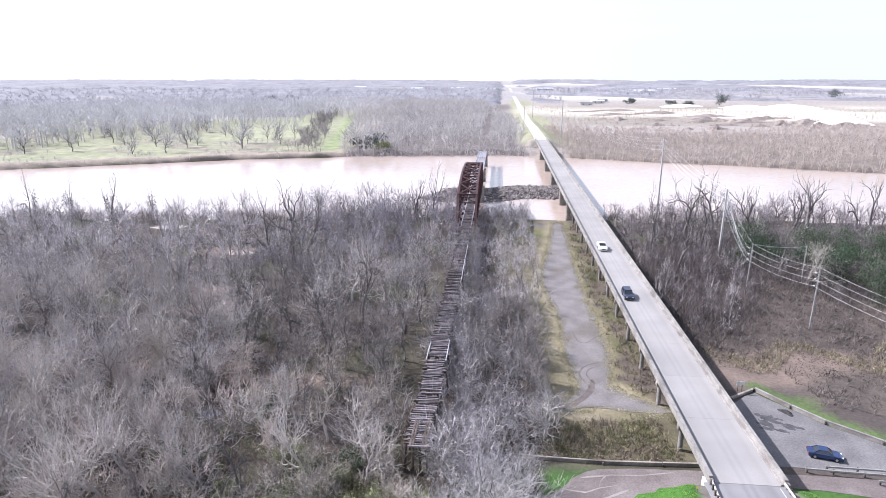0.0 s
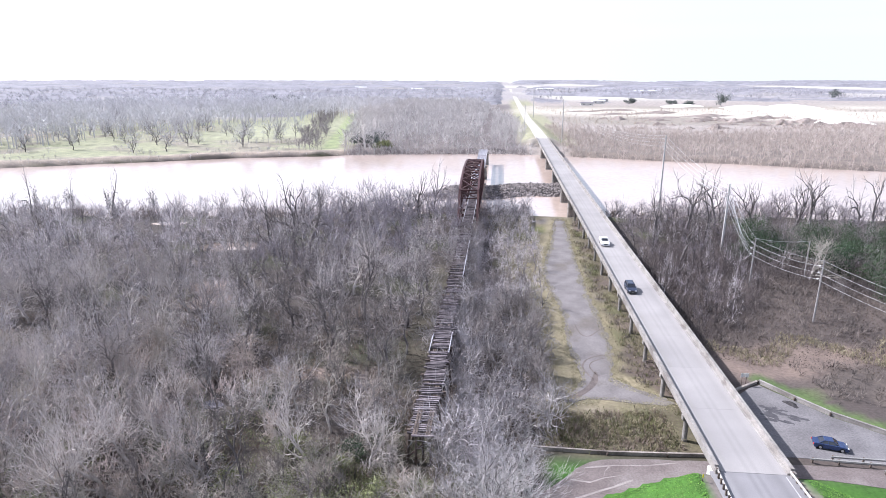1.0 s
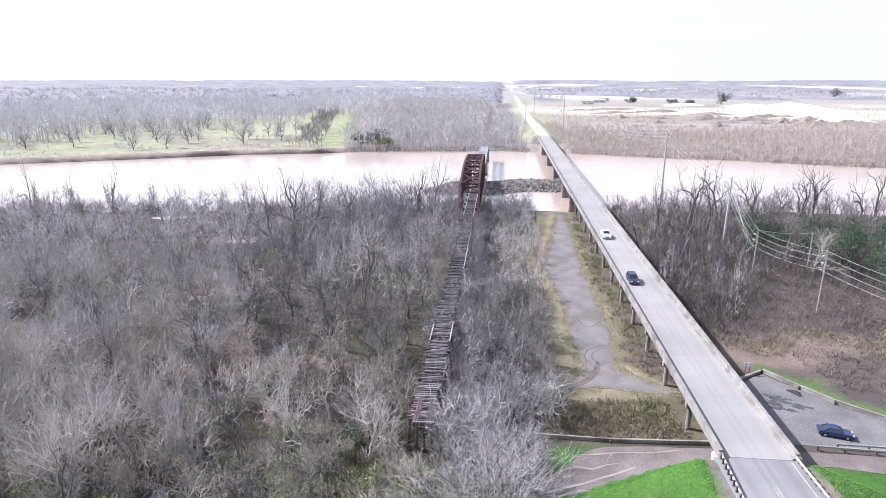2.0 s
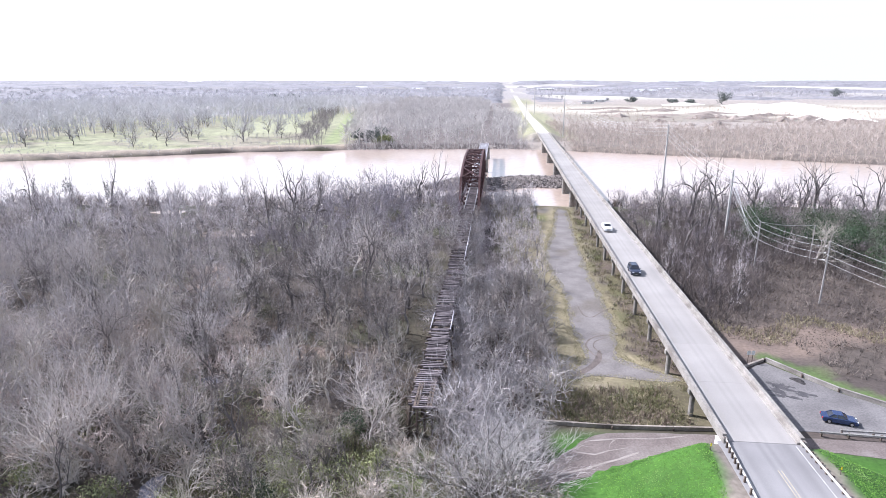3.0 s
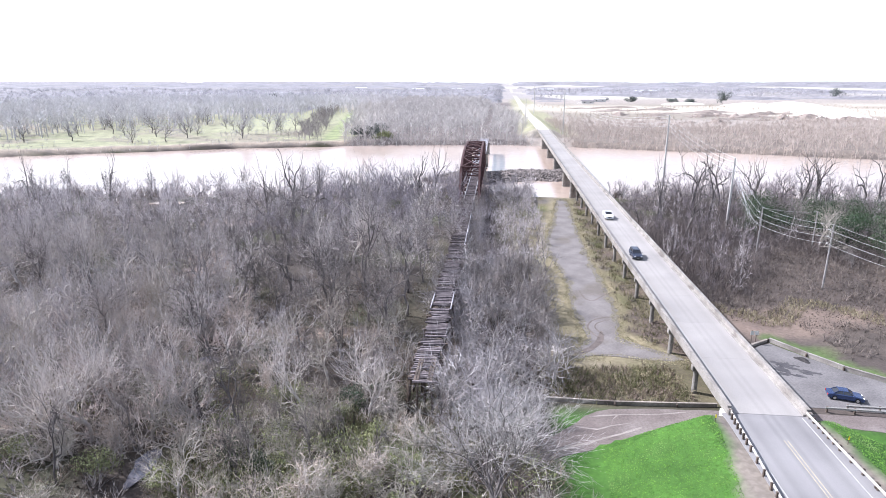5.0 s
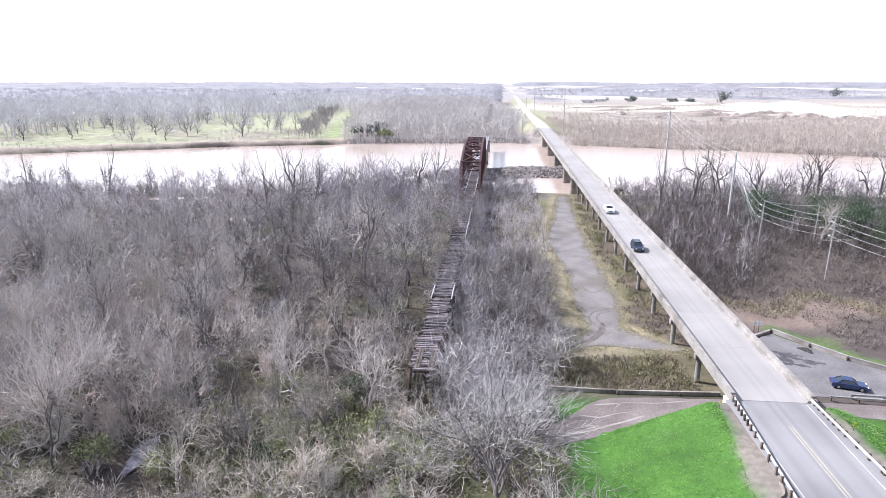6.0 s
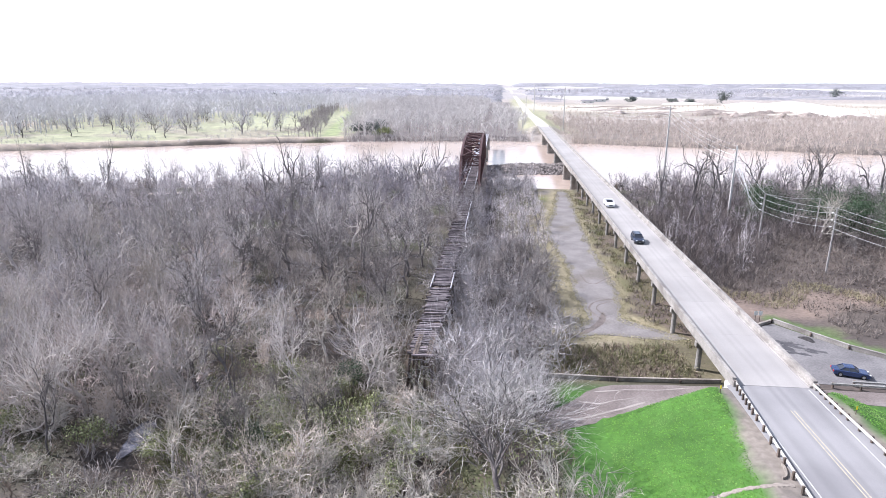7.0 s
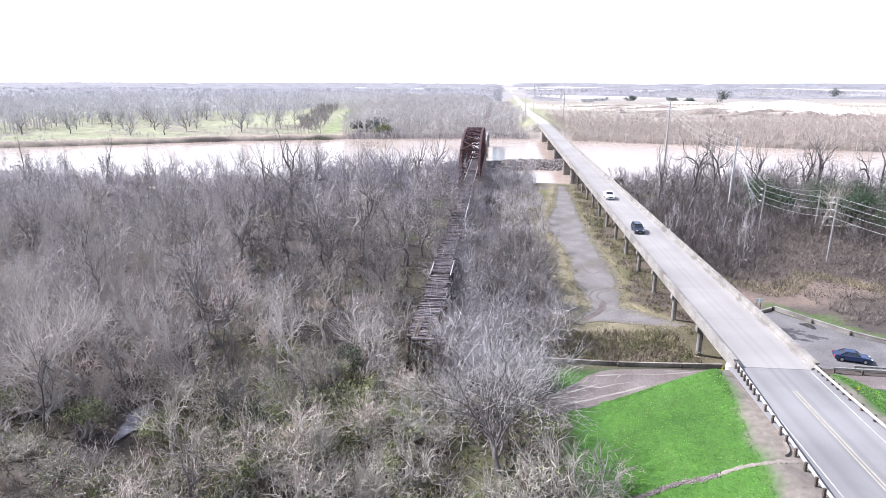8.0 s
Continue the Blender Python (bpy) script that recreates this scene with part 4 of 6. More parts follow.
def grow(seed, high, wide, forks, trunk=0.28, angle=0.68, ratio=0.78, lift=0.1, bend=0.36, fine=0.016, thick=2.0, stems=1, wood_levels=4, even=0.25, curl=False, spare=False):
    """Wood and twigs of a leafless tree that forks again and again: two pairs of (verts, faces)."""
    rng = np.random.RandomState(seed)
    n = len(forks) + 1
    p = np.zeros((stems, 3))
    if stems > 1:
        p[:, :2] = rng.normal(0, 0.05 * wide, (stems, 2))
    p[:, 2] = -0.35
    d = rand_dirs(rng, np.tile((0, 0, 1.0), (stems, 1)), 0.1 if stems == 1 else 0.28)
    length = trunk * high * rng.uniform(0.8, 1.2, stems)
    radius = np.full(stems, 0.0125 * high * thick / stems ** 0.4)
    wood, twig = [], []
    for lev in range(n):
        segs = ((3, 3, 2, 2, 1, 1, 1) if spare else (3, 4, 4, 3, 2, 1, 1))[lev] if lev < n - 1 else 1
        pts, q = [p], p
        for k in range(segs):
            q = q + d * (length / segs)[:, None]
            pts.append(q)
            if k < segs - 1:
                d = rand_dirs(rng, d, bend, lift * 0.5)
        tip = np.maximum(radius * 0.62, fine * 0.6)
        if lev < wood_levels:
            sides = 3 + (not spare) * (3, 2, 1, 0, 0, 0)[lev]
            for k in range(segs):
                ra, rb = radius + (tip - radius) * (k / segs), radius + (tip - radius) * ((k + 1) / segs)
                wood.append(prisms(pts[k], pts[k + 1], ra, rb, sides))
        elif lev < n - 1:
            mid = (p + q) / 2 + rng.normal(0, 0.07, p.shape) * length[:, None]
            twig.append(ribbons(rng, p, mid, q + d * (0.25 * length)[:, None], np.maximum(radius, fine * 1.2)))
        else:
            mid = (p + q) / 2 + rng.normal(0, 0.1, p.shape) * length[:, None]
            w = fine * rng.uniform(0.7, 1.1, len(p))
            q = p + (q - p) * 0.8
            twig.append(ribbons(rng, p, mid, q, w) if curl else slivers(rng, p, q, w))
        if lev == n - 1:
            break
        sp, sd, sl, sr = [], [], [], []
        az = rng.uniform(0, 6.28, len(p))
        u, v = frame_of(d)
        for k in range(forks[lev]):
            f = np.ones(len(p)) if k < 2 else rng.uniform(0.3, 0.95, len(p))
            x = f * segs
            i = np.minimum(x.astype(int), segs - 1)
            stack = np.stack(pts)
            at = stack[i, np.arange(len(p))] + (stack[i + 1, np.arange(len(p))] - stack[i, np.arange(len(p))]) * (x - i)[:, None]
            a = angle * rng.uniform(0.6, 1.35, len(p)) * (0.7 if k < 2 else 1.15)
            b = az + k * (3.14 if k < 2 else 2.4) + rng.normal(0, 0.3, len(p))
            nd = d * np.cos(a)[:, None] + (u * np.cos(b)[:, None] + v * np.sin(b)[:, None]) * np.sin(a)[:, None]
            nd[:, 2] += lift
            sp.append(at), sd.append(nd / np.linalg.norm(nd, axis=1, keepdims=True))
            base = 0.3 * high if lev == 0 else length
            sl.append(base * ratio * rng.uniform(1 - even, 1 + even, len(p)))
            sr.append(np.maximum(radius * (1 - 0.38 * f) * (0.8 if k < 2 else 0.55), fine * (0.9 + 0.85 * (n - 2 - lev))))
        p, d, length, radius = (np.concatenate(g) for g in (sp, sd, sl, sr))
    wood, twig = joined(wood), joined(twig)
    kz = high / np.percentile(twig[0][:, 2], 99.5)
    kx = wide / np.percentile(np.hypot(twig[0][:, 0], twig[0][:, 1]), 95)
    for v in (wood[0], twig[0]):
        v *= (kx, kx, kz)
    return wood, twig


def joined(pieces):
    vs, fs, c = [], [], 0
    for v, f in pieces:
        vs.append(v), fs.append(f + c)
        c += len(v)
    return np.concatenate(vs), np.concatenate(fs)


def placed(piece, spots):
    """Copies of (verts, faces) at rows of x, y, z, turn, size, as one pair."""
    v, f = piece
    spots = np.asarray(spots, float)
    c, s = np.cos(spots[:, 3]), np.sin(spots[:, 3])
    x = (v[None, :, 0] * c[:, None] - v[None, :, 1] * s[:, None]) * spots[:, 4:5] + spots[:, 0:1]
    y = (v[None, :, 0] * s[:, None] + v[None, :, 1] * c[:, None]) * spots[:, 4:5] + spots[:, 1:2]
    z = v[None, :, 2] * spots[:, 4:5] + spots[:, 2:3]
    out = np.stack([x, y, z], -1).reshape(-1, 3)
    return out, (f[None] + (np.arange(len(spots)) * len(v))[:, None, None]).reshape(-1, f.shape[1])


def tree_proto(wood_m, twig_m, label, group, name="bare_tree", **kw):
    wood, crown = grow(**kw)
    t = thing(name, (0, 0, 0), label, "tree", group)
    part_of("trunk", raw_mesh("trunk", *wood, wood_m), t)
    part_of("crown", raw_mesh("crown", *crown, twig_m), t)
    return t


WOOD_LABEL = "leafless grey woodland tree with fine pale twigs"
SCRUB_LABEL = "low leafless many-stemmed tree with silvery twigs"
G1 = "riverside woods"
protos = [
    tree_proto(M_BARK, M_TWIG, WOOD_LABEL, G1, seed=1, high=12, wide=4.8, forks=(5, 4, 4, 3, 4)),
    tree_proto(M_DARKBARK, M_TWIG_B, WOOD_LABEL, G1, seed=2, high=10, wide=4.4, forks=(5, 4, 4, 3, 4), trunk=0.2, angle=0.78),
    tree_proto(M_DARKBARK, M_TWIG, WOOD_LABEL, G1, seed=3, high=14, wide=4.6, forks=(4, 4, 4, 4, 3), trunk=0.4, angle=0.62),
    tree_proto(M_PALEBARK, M_TWIG_P, "leafless tree with whitish limbs and twigs", G1, seed=4, high=10.5, wide=4.6, forks=(4, 4, 4, 4, 3), trunk=0.25, bend=0.4, fine=0.017),
    tree_proto(M_BARK, M_TWIG_B, "low crooked leafless tree with brown twigs", G1, seed=5, high=7.5, wide=4.2, forks=(5, 4, 4, 3, 4), trunk=0.12, angle=0.7, bend=0.36),
    tree_proto(M_DARKBARK, M_TWIG, "tall leafless tree with a dark trunk and open crown", G1, seed=9, high=17, wide=5.2, forks=(5, 3, 4, 3, 3), trunk=0.42, angle=0.6, bend=0.36, thick=1.7, fine=0.017),
    tree_proto(M_DARKBARK, M_TWIG_D, "slender dark leafless sapling with a thin crown", G1, seed=12, high=11, wide=2.8, forks=(3, 4, 4, 3, 3), trunk=0.5, angle=0.45, thick=1.8),
    tree_proto(M_BARK, M_TWIG_S, WOOD_LABEL, G1, seed=17, high=11, wide=5.2, forks=(6, 4, 3, 4, 3), trunk=0.22, angle=0.75, bend=0.36),
]
dark_crown = tree_proto(M_DARKBARK, M_TWIG_D, "dark leafless tree with slate-grey twigs", G1, seed=19, high=12, wide=5.0, forks=(5, 4, 4, 3, 2), trunk=0.25, angle=0.7)
low = [
    tree_proto(M_LOWBARK, M_TWIG_S, SCRUB_LABEL, "trees beside the trestle", "scrub_tree", seed=6, high=7.5, wide=4.2, forks=(3, 4, 4, 4), stems=4, trunk=0.25, angle=0.78, lift=0.05, wood_levels=3),
    tree_proto(M_LOWBARK, M_TWIG_S, SCRUB_LABEL, "trees beside the trestle", "scrub_tree", seed=7, high=6.2, wide=4.0, forks=(3, 4, 4, 4), stems=4, trunk=0.2, angle=0.75, lift=0.05, wood_levels=3),
]
slate = tree_proto(M_DARKBARK, M_TWIG_D, "low leafless tree with dark slate-grey twigs", "trees beside the trestle", "scrub_tree", seed=16, high=7.2, wide=3.6, forks=(3, 4, 4, 4), stems=3, trunk=0.25, angle=0.6, lift=0.09, wood_levels=3)
broad = tree_proto(M_DARKBARK, M_TWIG_BROAD, "broad domed leafless tree with a dense grey crown", "broad trees by the embankment", "domed_tree", seed=8, high=15.0, wide=9.8, forks=(6, 5, 5, 4, 4), trunk=0.16, angle=0.56, ratio=0.78, lift=0.06, bend=0.2, fine=0.0075, thick=1.25, even=0.16, wood_levels=4, curl=True)
pale_scrub = tree_proto(M_PALEBARK, M_TWIG_P, "low whitish leafless shrub with crooked wiry stems", "whitish shrubs in the undergrowth", "whitish_shrub", seed=14, high=4.2, wide=3.2, forks=(4, 3, 4, 3), stems=4, trunk=0.2, angle=0.75, bend=0.5, lift=0.1, fine=0.011, thick=0.95, wood_levels=3, curl=True)


def rail_d(x, y):
    return (x - TC[0]) * TV[0] + (y - TC[1]) * TV[1]


def road_d(x, y):
    return (x - RC[0]) * RV[0] + (y - RC[1]) * RV[1]


def scatter(seed, n, x0, x1, y0, y1, gap, ok):
    """Places at least about gap apart."""
    rng = np.random.RandomState(seed)
    cell, out = {}, []
    for _ in range(n * 12):
        if len(out) >= n:
            break
        x, y = rng.uniform(x0, x1), rng.uniform(y0, y1)
        i, j = int(x // gap), int(y // gap)
        if any(math.dist(p, (x, y)) < gap for a in (i - 1, i, i + 1) for b in (j - 1, j, j + 1) for p in cell.get((a, b), ())):
            continue
        if ok(x, y):
            cell.setdefault((i, j), []).append((x, y))
            out.append((x, y))
    return out


PONDS = [(-32.7, 58.5, 1.2, 3.6), (-36, 85, 1.8, 1.6), (-60, 172, 4.5, 2.4), (-94, 203, 6, 3)]


def dry(x, y, grow=1.0):
    return all(((x - a) / (c + grow)) ** 2 + ((y - b) / (d + grow)) ** 2 > 1 for a, b, c, d in PONDS)


def plant(kinds, spots, seed, lo=0.8, hi=1.15):
    rng = random.Random(seed)
    for x, y in spots:
        k = rng.uniform(lo, hi)
        t = copy_thing(kinds[rng.randrange(len(kinds))], Matrix.LocRotScale((x, y, float(height(x, y))), Euler((0, 0, rng.uniform(0, 6.28))), None))
        t.scale = (k, k, k * rng.uniform(0.9, 1.1))


def left_ok(x, y):
    if ((x + 55) / 6) ** 2 + ((y - 134) / 8) ** 2 < 1 or ((x + 25) / 11) ** 2 + ((y - 95.5) / 3.5) ** 2 < 1:
        return False
    return rail_d(x, y) < (-4.4 if 66 < y < 86 else -6.2 if y > 66 else 3.0) and x > -0.74 * y - 10 and dry(x, y) and (x < -5.5 or y > 62)


near_spots = scatter(21, 120, -72, 9, 62, 94, 5.6, left_ok)
plant(protos, [p for p in near_spots if p[0] > -34], 31, 0.65, 1.15)
plant([protos[0], protos[3], protos[7], protos[3], protos[3]], [p for p in near_spots if p[0] <= -34], 31, 0.7, 1.2)
mid_spots = scatter(220, 95, -100, 9, 92, 140, 6.3, left_ok)
plant([protos[0], protos[2], protos[7], protos[3]], [p for p in mid_spots if p[0] < -42], 31, 0.95, 1.5)
plant([dark_crown, protos[5], protos[2], dark_crown, protos[0]], [p for p in mid_spots if p[0] >= -42], 31, 0.9, 1.4)
plant([protos[1], protos[4], protos[6], protos[3]], scatter(219, 46, -60, -3, 38, 64, 5.2, lambda x, y: left_ok(x, y) and not (-40 < x < -27 and y < 60)), 229, 0.55, 0.95)
plant([protos[5]], scatter(223, 30, -130, -6, 95, 205, 11.0, lambda x, y: x > -0.72 * y - 8 and rail_d(x, y) < -6 and dry(x, y)), 233, 0.85, 1.1)
low_spots = scatter(22, 120, -4, 24, 60, 132, 3.1, lambda x, y: rail_d(x, y) > 3.6 and x < 15.2 + 0.08 * (y - 75) and not (y < 75 and x > 9))
plant([low[0], low[1], slate], [p for p in low_spots if p[1] < 90], 32, 0.8, 1.2)
plant([slate, slate, low[1]], [p for p in low_spots if p[1] >= 90], 33, 0.85, 1.25)
plant(low, scatter(225, 12, -2, 12, 70, 120, 3.6, lambda x, y: 2.4 < rail_d(x, y) < 3.6), 236, 1.15, 1.4)
plant([slate, low[1]], scatter(229, 34, 0, 12, 102, 182, 2.4, lambda x, y: -1.2 < rail_d(x, y) < 2.4 and not 128 < y < 140), 239, 0.95, 1.35)
plant([slate, low[0]], scatter(222, 22, -4, 14, 100, 182, 3.2, lambda x, y: 2.2 < rail_d(x, y) < 3.6 or (y > 160 and abs(rail_d(x, y)) < 3)), 232, 0.8, 1.15)
plant([pale_scrub], scatter(224, 56, -24, 16, 36, 72, 3.4, lambda x, y: x < 0.5 * y - 8 and (x < -5.5 or y < 62) and not (2 < x and y > 49) and dry(x, y, 2.5)), 234, 0.6, 1.25)
plant([pale_scrub], [(-36, 50), (-40, 52.5), (-44, 60), (-31, 47.5)], 235, 0.7, 1.1)
plant([protos[4], protos[7], pale_scrub, protos[0]], scatter(227, 46, -84, -30, 58, 100, 4.2, lambda x, y: x > -0.76 * y - 8 and dry(x, y, 2)), 237, 0.75, 1.25)
plant([protos[6]], scatter(228, 16, -48, -6, 54, 84, 6.0, lambda x, y: dry(x, y, 1.5)), 238, 0.7, 1.05)
broad.location, broad.scale = (4.9, 49.6, float(height(4.9, 49.6))), (1.2, 1.2, 1.0)
copy_thing(pale_scrub, pose(9.4, 45.6, float(height(9.4, 45.6)), 0, 0, 130)).scale = (1.15, 1.15, 1.8)
copy_thing(broad, pose(11.5, 66.5, float(height(11.5, 66.5)), 0, 0, 40)).scale = (0.4, 0.4, 0.42)
for t, (x, y) in zip(protos + low + [pale_scrub, dark_crown, slate], ((-30, 66), (-44, 70), (-52, 88), (-20, 96), (-14, 52), (-60, 100), (-36, 76), (-24, 84), (13, 92), (9, 80), (-6, 47), (-18, 108), (14, 100))):
    t.location = (x, y, float(height(x, y)))


def stuff(name, pieces, material, label, category):
    v, f = joined(pieces)
    return tagged(new(name, raw_mesh(name, v, f, material)), label, category, kind="stuff")


def spots_of(places, seed, lo, hi):
    rng = np.random.RandomState(seed)
    p = np.array(places)
    return np.stack([p[:, 0], p[:, 1], height(p[:, 0], p[:, 1]), rng.uniform(0, 6.28, len(p)), rng.uniform(lo, hi, len(p))], 1)


def split(spots, n):
    return [spots[k::n] for k in range(n)]


# woods behind, to the river bank
mid_kinds = [grow(41 + k, 11.0, 4.4, (4, 4, 4, 5), trunk=0.3, angle=0.68, lift=0.08, bend=0.36, fine=0.025, thick=2.0, wood_levels=3, spare=True) for k in range(4)]
back = spots_of(scatter(23, 400, -190, 12, 134, 232, 5.6, lambda x, y: rail_d(x, y) < (-7 if y < 155 else -3.0) and x > -0.85 * y - 12 and dry(x, y, 2) and y < near_shore(x) + 2), 51, 0.7, 1.5)
side = spots_of(scatter(24, 230, 8, 32, 122, 230, 3.3, lambda x, y: rail_d(x, y) > (4.0 if y < 130 else 1.4) and x < 20.5 + 0.085 * (y - 100) and y < near_shore(x) - 1), 52, 0.5, 0.7)
EDGE = ([40, 50, 60, 68, 78, 86, 92, 105, 130, 200], [100, 110, 116, 127, 146, 147, 136, 128, 120, 110])
east = spots_of(scatter(25, 330, 44, 200, 105, 228, 4.8, lambda x, y: road_d(x, y) > 8 + 0.03 * (y - 100) and y > np.interp(x, *EDGE) and y < near_shore(x) - 2 and x < 0.85 * y + 5 and not (x > 86 and y < 172 and (7.3 * x + 3.1 * y) % 1 > 0.3)), 53, 0.45, 0.85)
belt_w = spots_of(scatter(65, 190, -200, 32, 206, 240, 3.6, lambda x, y: -16 < y - near_shore(x) < 1 and abs(rail_d(x, y)) > 2.5 and x > -0.85 * y), 66, 0.35, 1.05)
belt_e = spots_of(scatter(67, 130, 58, 200, 200, 240, 3.6, lambda x, y: -16 < y - near_shore(x) < 1 and x < 0.85 * y + 5), 68, 0.35, 0.9)
for b in (back, belt_w):
    b[:, 4] *= np.where((b[:, 0] < -55) & (b[:, 1] > 185), 0.62, 1.0)
belt_e[:, 4] *= np.where((belt_e[:, 0] > 82) & (belt_e[:, 0] < 135), 1.5, 1.0)
allmid = np.concatenate([back, side, belt_w])
east = np.concatenate([east, belt_e])
stuff("woodland_trunks", [placed(mid_kinds[k][0], s) for k, s in enumerate(split(allmid, 4))], M_MIDBARK, "trunks and limbs of dense leafless riverside woods", "woodland")
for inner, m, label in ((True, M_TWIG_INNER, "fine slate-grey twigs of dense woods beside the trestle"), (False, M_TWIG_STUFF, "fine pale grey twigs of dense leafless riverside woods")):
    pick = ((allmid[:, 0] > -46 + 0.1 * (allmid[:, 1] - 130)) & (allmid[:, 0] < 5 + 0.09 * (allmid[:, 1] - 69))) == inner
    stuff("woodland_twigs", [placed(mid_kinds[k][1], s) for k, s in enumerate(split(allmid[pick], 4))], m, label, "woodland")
stuff("bank_trunks", [placed(mid_kinds[k][0], s) for k, s in enumerate(split(east, 4))], M_DARKBARK, "dark trunks and limbs of leafless river bank trees", "woodland")
stuff("bank_twigs", [placed(mid_kinds[k][1], s) for k, s in enumerate(split(east, 4)[:3])], M_TWIG_E, "dark purplish twigs of leafless river bank trees", "woodland")
stuff("bank_twigs", [placed(mid_kinds[3][1], split(east, 4)[3])], M_TWIG_STUFF, "pale grey twigs of leafless river bank trees", "woodland")


def brush(seed, n, high, wide, fine):
    """A tangled low bush of bare stems."""
    rng = np.random.RandomState(seed)
    p = rng.normal(0, wide * 0.3, (n, 3)) * (1, 1, 0)
    d = rand_dirs(rng, np.tile((0, 0, 1.0), (n, 1)), 0.5, 0.1)
    q = p + d * (high * rng.uniform(0.4, 1.0, n))[:, None]
    d2 = rand_dirs(rng, d, 0.6, 0.0)
    f = rng.uniform(0.3, 1, n)[:, None]
    b = p + (q - p) * f
    mid = (p + q) / 2 + rng.normal(0, 0.12 * high, (n, 3))
    return joined([ribbons(rng, p, mid, q, np.full(n, fine)), slivers(rng, b, b + d2 * high * 0.45, np.full(n, fine * 0.8))])


def shrub(seed, high, wide, forks, stems, fine):
    return joined(grow(seed, high, wide, forks, stems=stems, trunk=0.25, angle=0.6, lift=0.12, bend=0.45, fine=fine, thick=1.2, wood_levels=1, spare=True))


shrubs = [shrub(160 + k, 2.0, 1.5, (3, 3, 3), 3, 0.014) for k in range(4)]
R9 = np.random.RandomState(93)
bramble = spots_of(scatter(181, 170, -34, 2, 37, 66, 1.3, lambda x, y: dry(x, y, 2) and x > -0.74 * y and abs(rail_d(x, y)) > 2.5 and float(waves(np.array(x), np.array(y), 4.0, 2.0)) > -0.2), 182, 0.7, 1.5)
stuff("bramble", [placed(shrubs[k], q) for k, q in enumerate(split(bramble, 4))], M_MOSS, "olive green brambles among the leafless shrubs", "undergrowth")
hung = np.array([(x + R9.normal(0, 0.9), y + R9.normal(0, 0.9), 1.2 + R9.uniform(0, 3.5), R9.uniform(0, 6.28), R9.uniform(0.8, 1.7)) for x, y in near_spots if x < -26 for _ in range(4)])
stuff("vine_tangle", [placed(shrubs[k], q) for k, q in enumerate(split(hung, 4))], M_TANGLE, "pinkish tangles of bare vines hung in the trees", "vines")
under = spots_of(scatter(26, 1100, -90, 20, 27, 120, 1.7, lambda x, y: (rail_d(x, y) < (-7 if y > 86 else -3) or rail_d(x, y) > 3 or y < 66) and x > -0.75 * y - 12 and dry(x, y) and not (x > 9 and 60 < y < 73) and x < 19 - 6 * float(step(y, 66, 56))), 54, 0.5, 1.4)
over = spots_of(scatter(38, 190, -8, 14, 66, 190, 1.5, lambda x, y: 1.9 < rail_d(x, y) < 3.4 or (y < 84 and -3.4 < rail_d(x, y) < -2.0)), 63, 1.2, 2.6)
under = np.concatenate([under, over])
shore = spots_of(scatter(39, 400, -190, 130, 212, 238, 1.8, lambda x, y: -9 < y - near_shore(x) < 3 and x > -0.85 * y and not (33 < x < 60)), 64, 1.2, 2.9)
under = np.concatenate([under, shore])
for k, m in enumerate((M_UNDER, M_TWIG_UNDER, M_UNDER, M_TWIG_UNDER)):
    stuff("undergrowth", [placed(shrubs[k], split(under, 4)[k])], m, "brown and grey leafless undergrowth on the woodland floor", "undergrowth")
scrub = spots_of(scatter(27, 1100, 48, 125, 84, 150, 1.9, lambda x, y: road_d(x, y) > 7 and (104 + 4 * math.sin(x * 0.3) < y < np.interp(x, *EDGE) + 12 or (y < 97 and x > 61 and y > 101 - 0.3 * x)) and x < 0.85 * y + 8), 55, 0.5, 1.25)
stuff("scrub", [placed(shrubs[k], s) for k, s in enumerate(split(scrub, 3))], M_FIELD, "brown leafless scrub on the rough field", "scrub")


def leaves_on(name, seed, n, x0, x1, y0, y1, lo, hi, material, label, category, ok, tilt=0.3, up=0.04):
    """Small blades and leaves lying on the ground where ok(x, y) holds."""
    rng = np.random.RandomState(seed)
    x, y = rng.uniform(x0, x1, n), rng.uniform(y0, y1, n)
    keep = ok(x, y)
    x, y = x[keep], y[keep]
    top = np.stack([x, y, height(x, y) + up], 1)
    u, v = frame_of(rand_dirs(rng, np.tile((0, 0, 1.0), (len(x), 1)), tilt))
    a = rng.uniform(0, 6.28, len(x))[:, None]
    u, v = u * np.cos(a) + v * np.sin(a), v * np.cos(a) - u * np.sin(a)
    w = rng.uniform(lo, hi, len(x))[:, None]
    q = np.stack([top - u * w, top + v * w * 0.6, top + u * w, top - v * w * 0.6], 1).reshape(-1, 3)
    return tagged(new(name, raw_mesh(name, q, np.arange(len(q)).reshape(-1, 4), material)), label, category, kind="stuff")


def verge_ok(x, y):
    left = 21.5 + 0.06 * (y - 85) + 1.2 * np.sin(y * 0.3) - 3.0 * (y < 90) + 0.5 * np.sin(y * 1.7)
    dr = np.interp(y, [86, 95, 105, 124, 137, 151, 167, 184, 211], [34, 29, 31.8, 33.5, 34, 36, 37.5, 40.1, 43.5])
    bare = (x > dr + 1.5) & (waves(x, y, 2.2, 2.0) + 0.6 * waves(x, y, 0.9, 4.0) < 0.1)
    return ~bare & (road_d(x, y) < 5) & (y > 73) & ((x < left) | (x > 33.6 + 0.075 * (y - 110) + 0.6 * np.sin(y * 1.3)) | (y < 82.5)) & (y < near_shore(x) - 3)


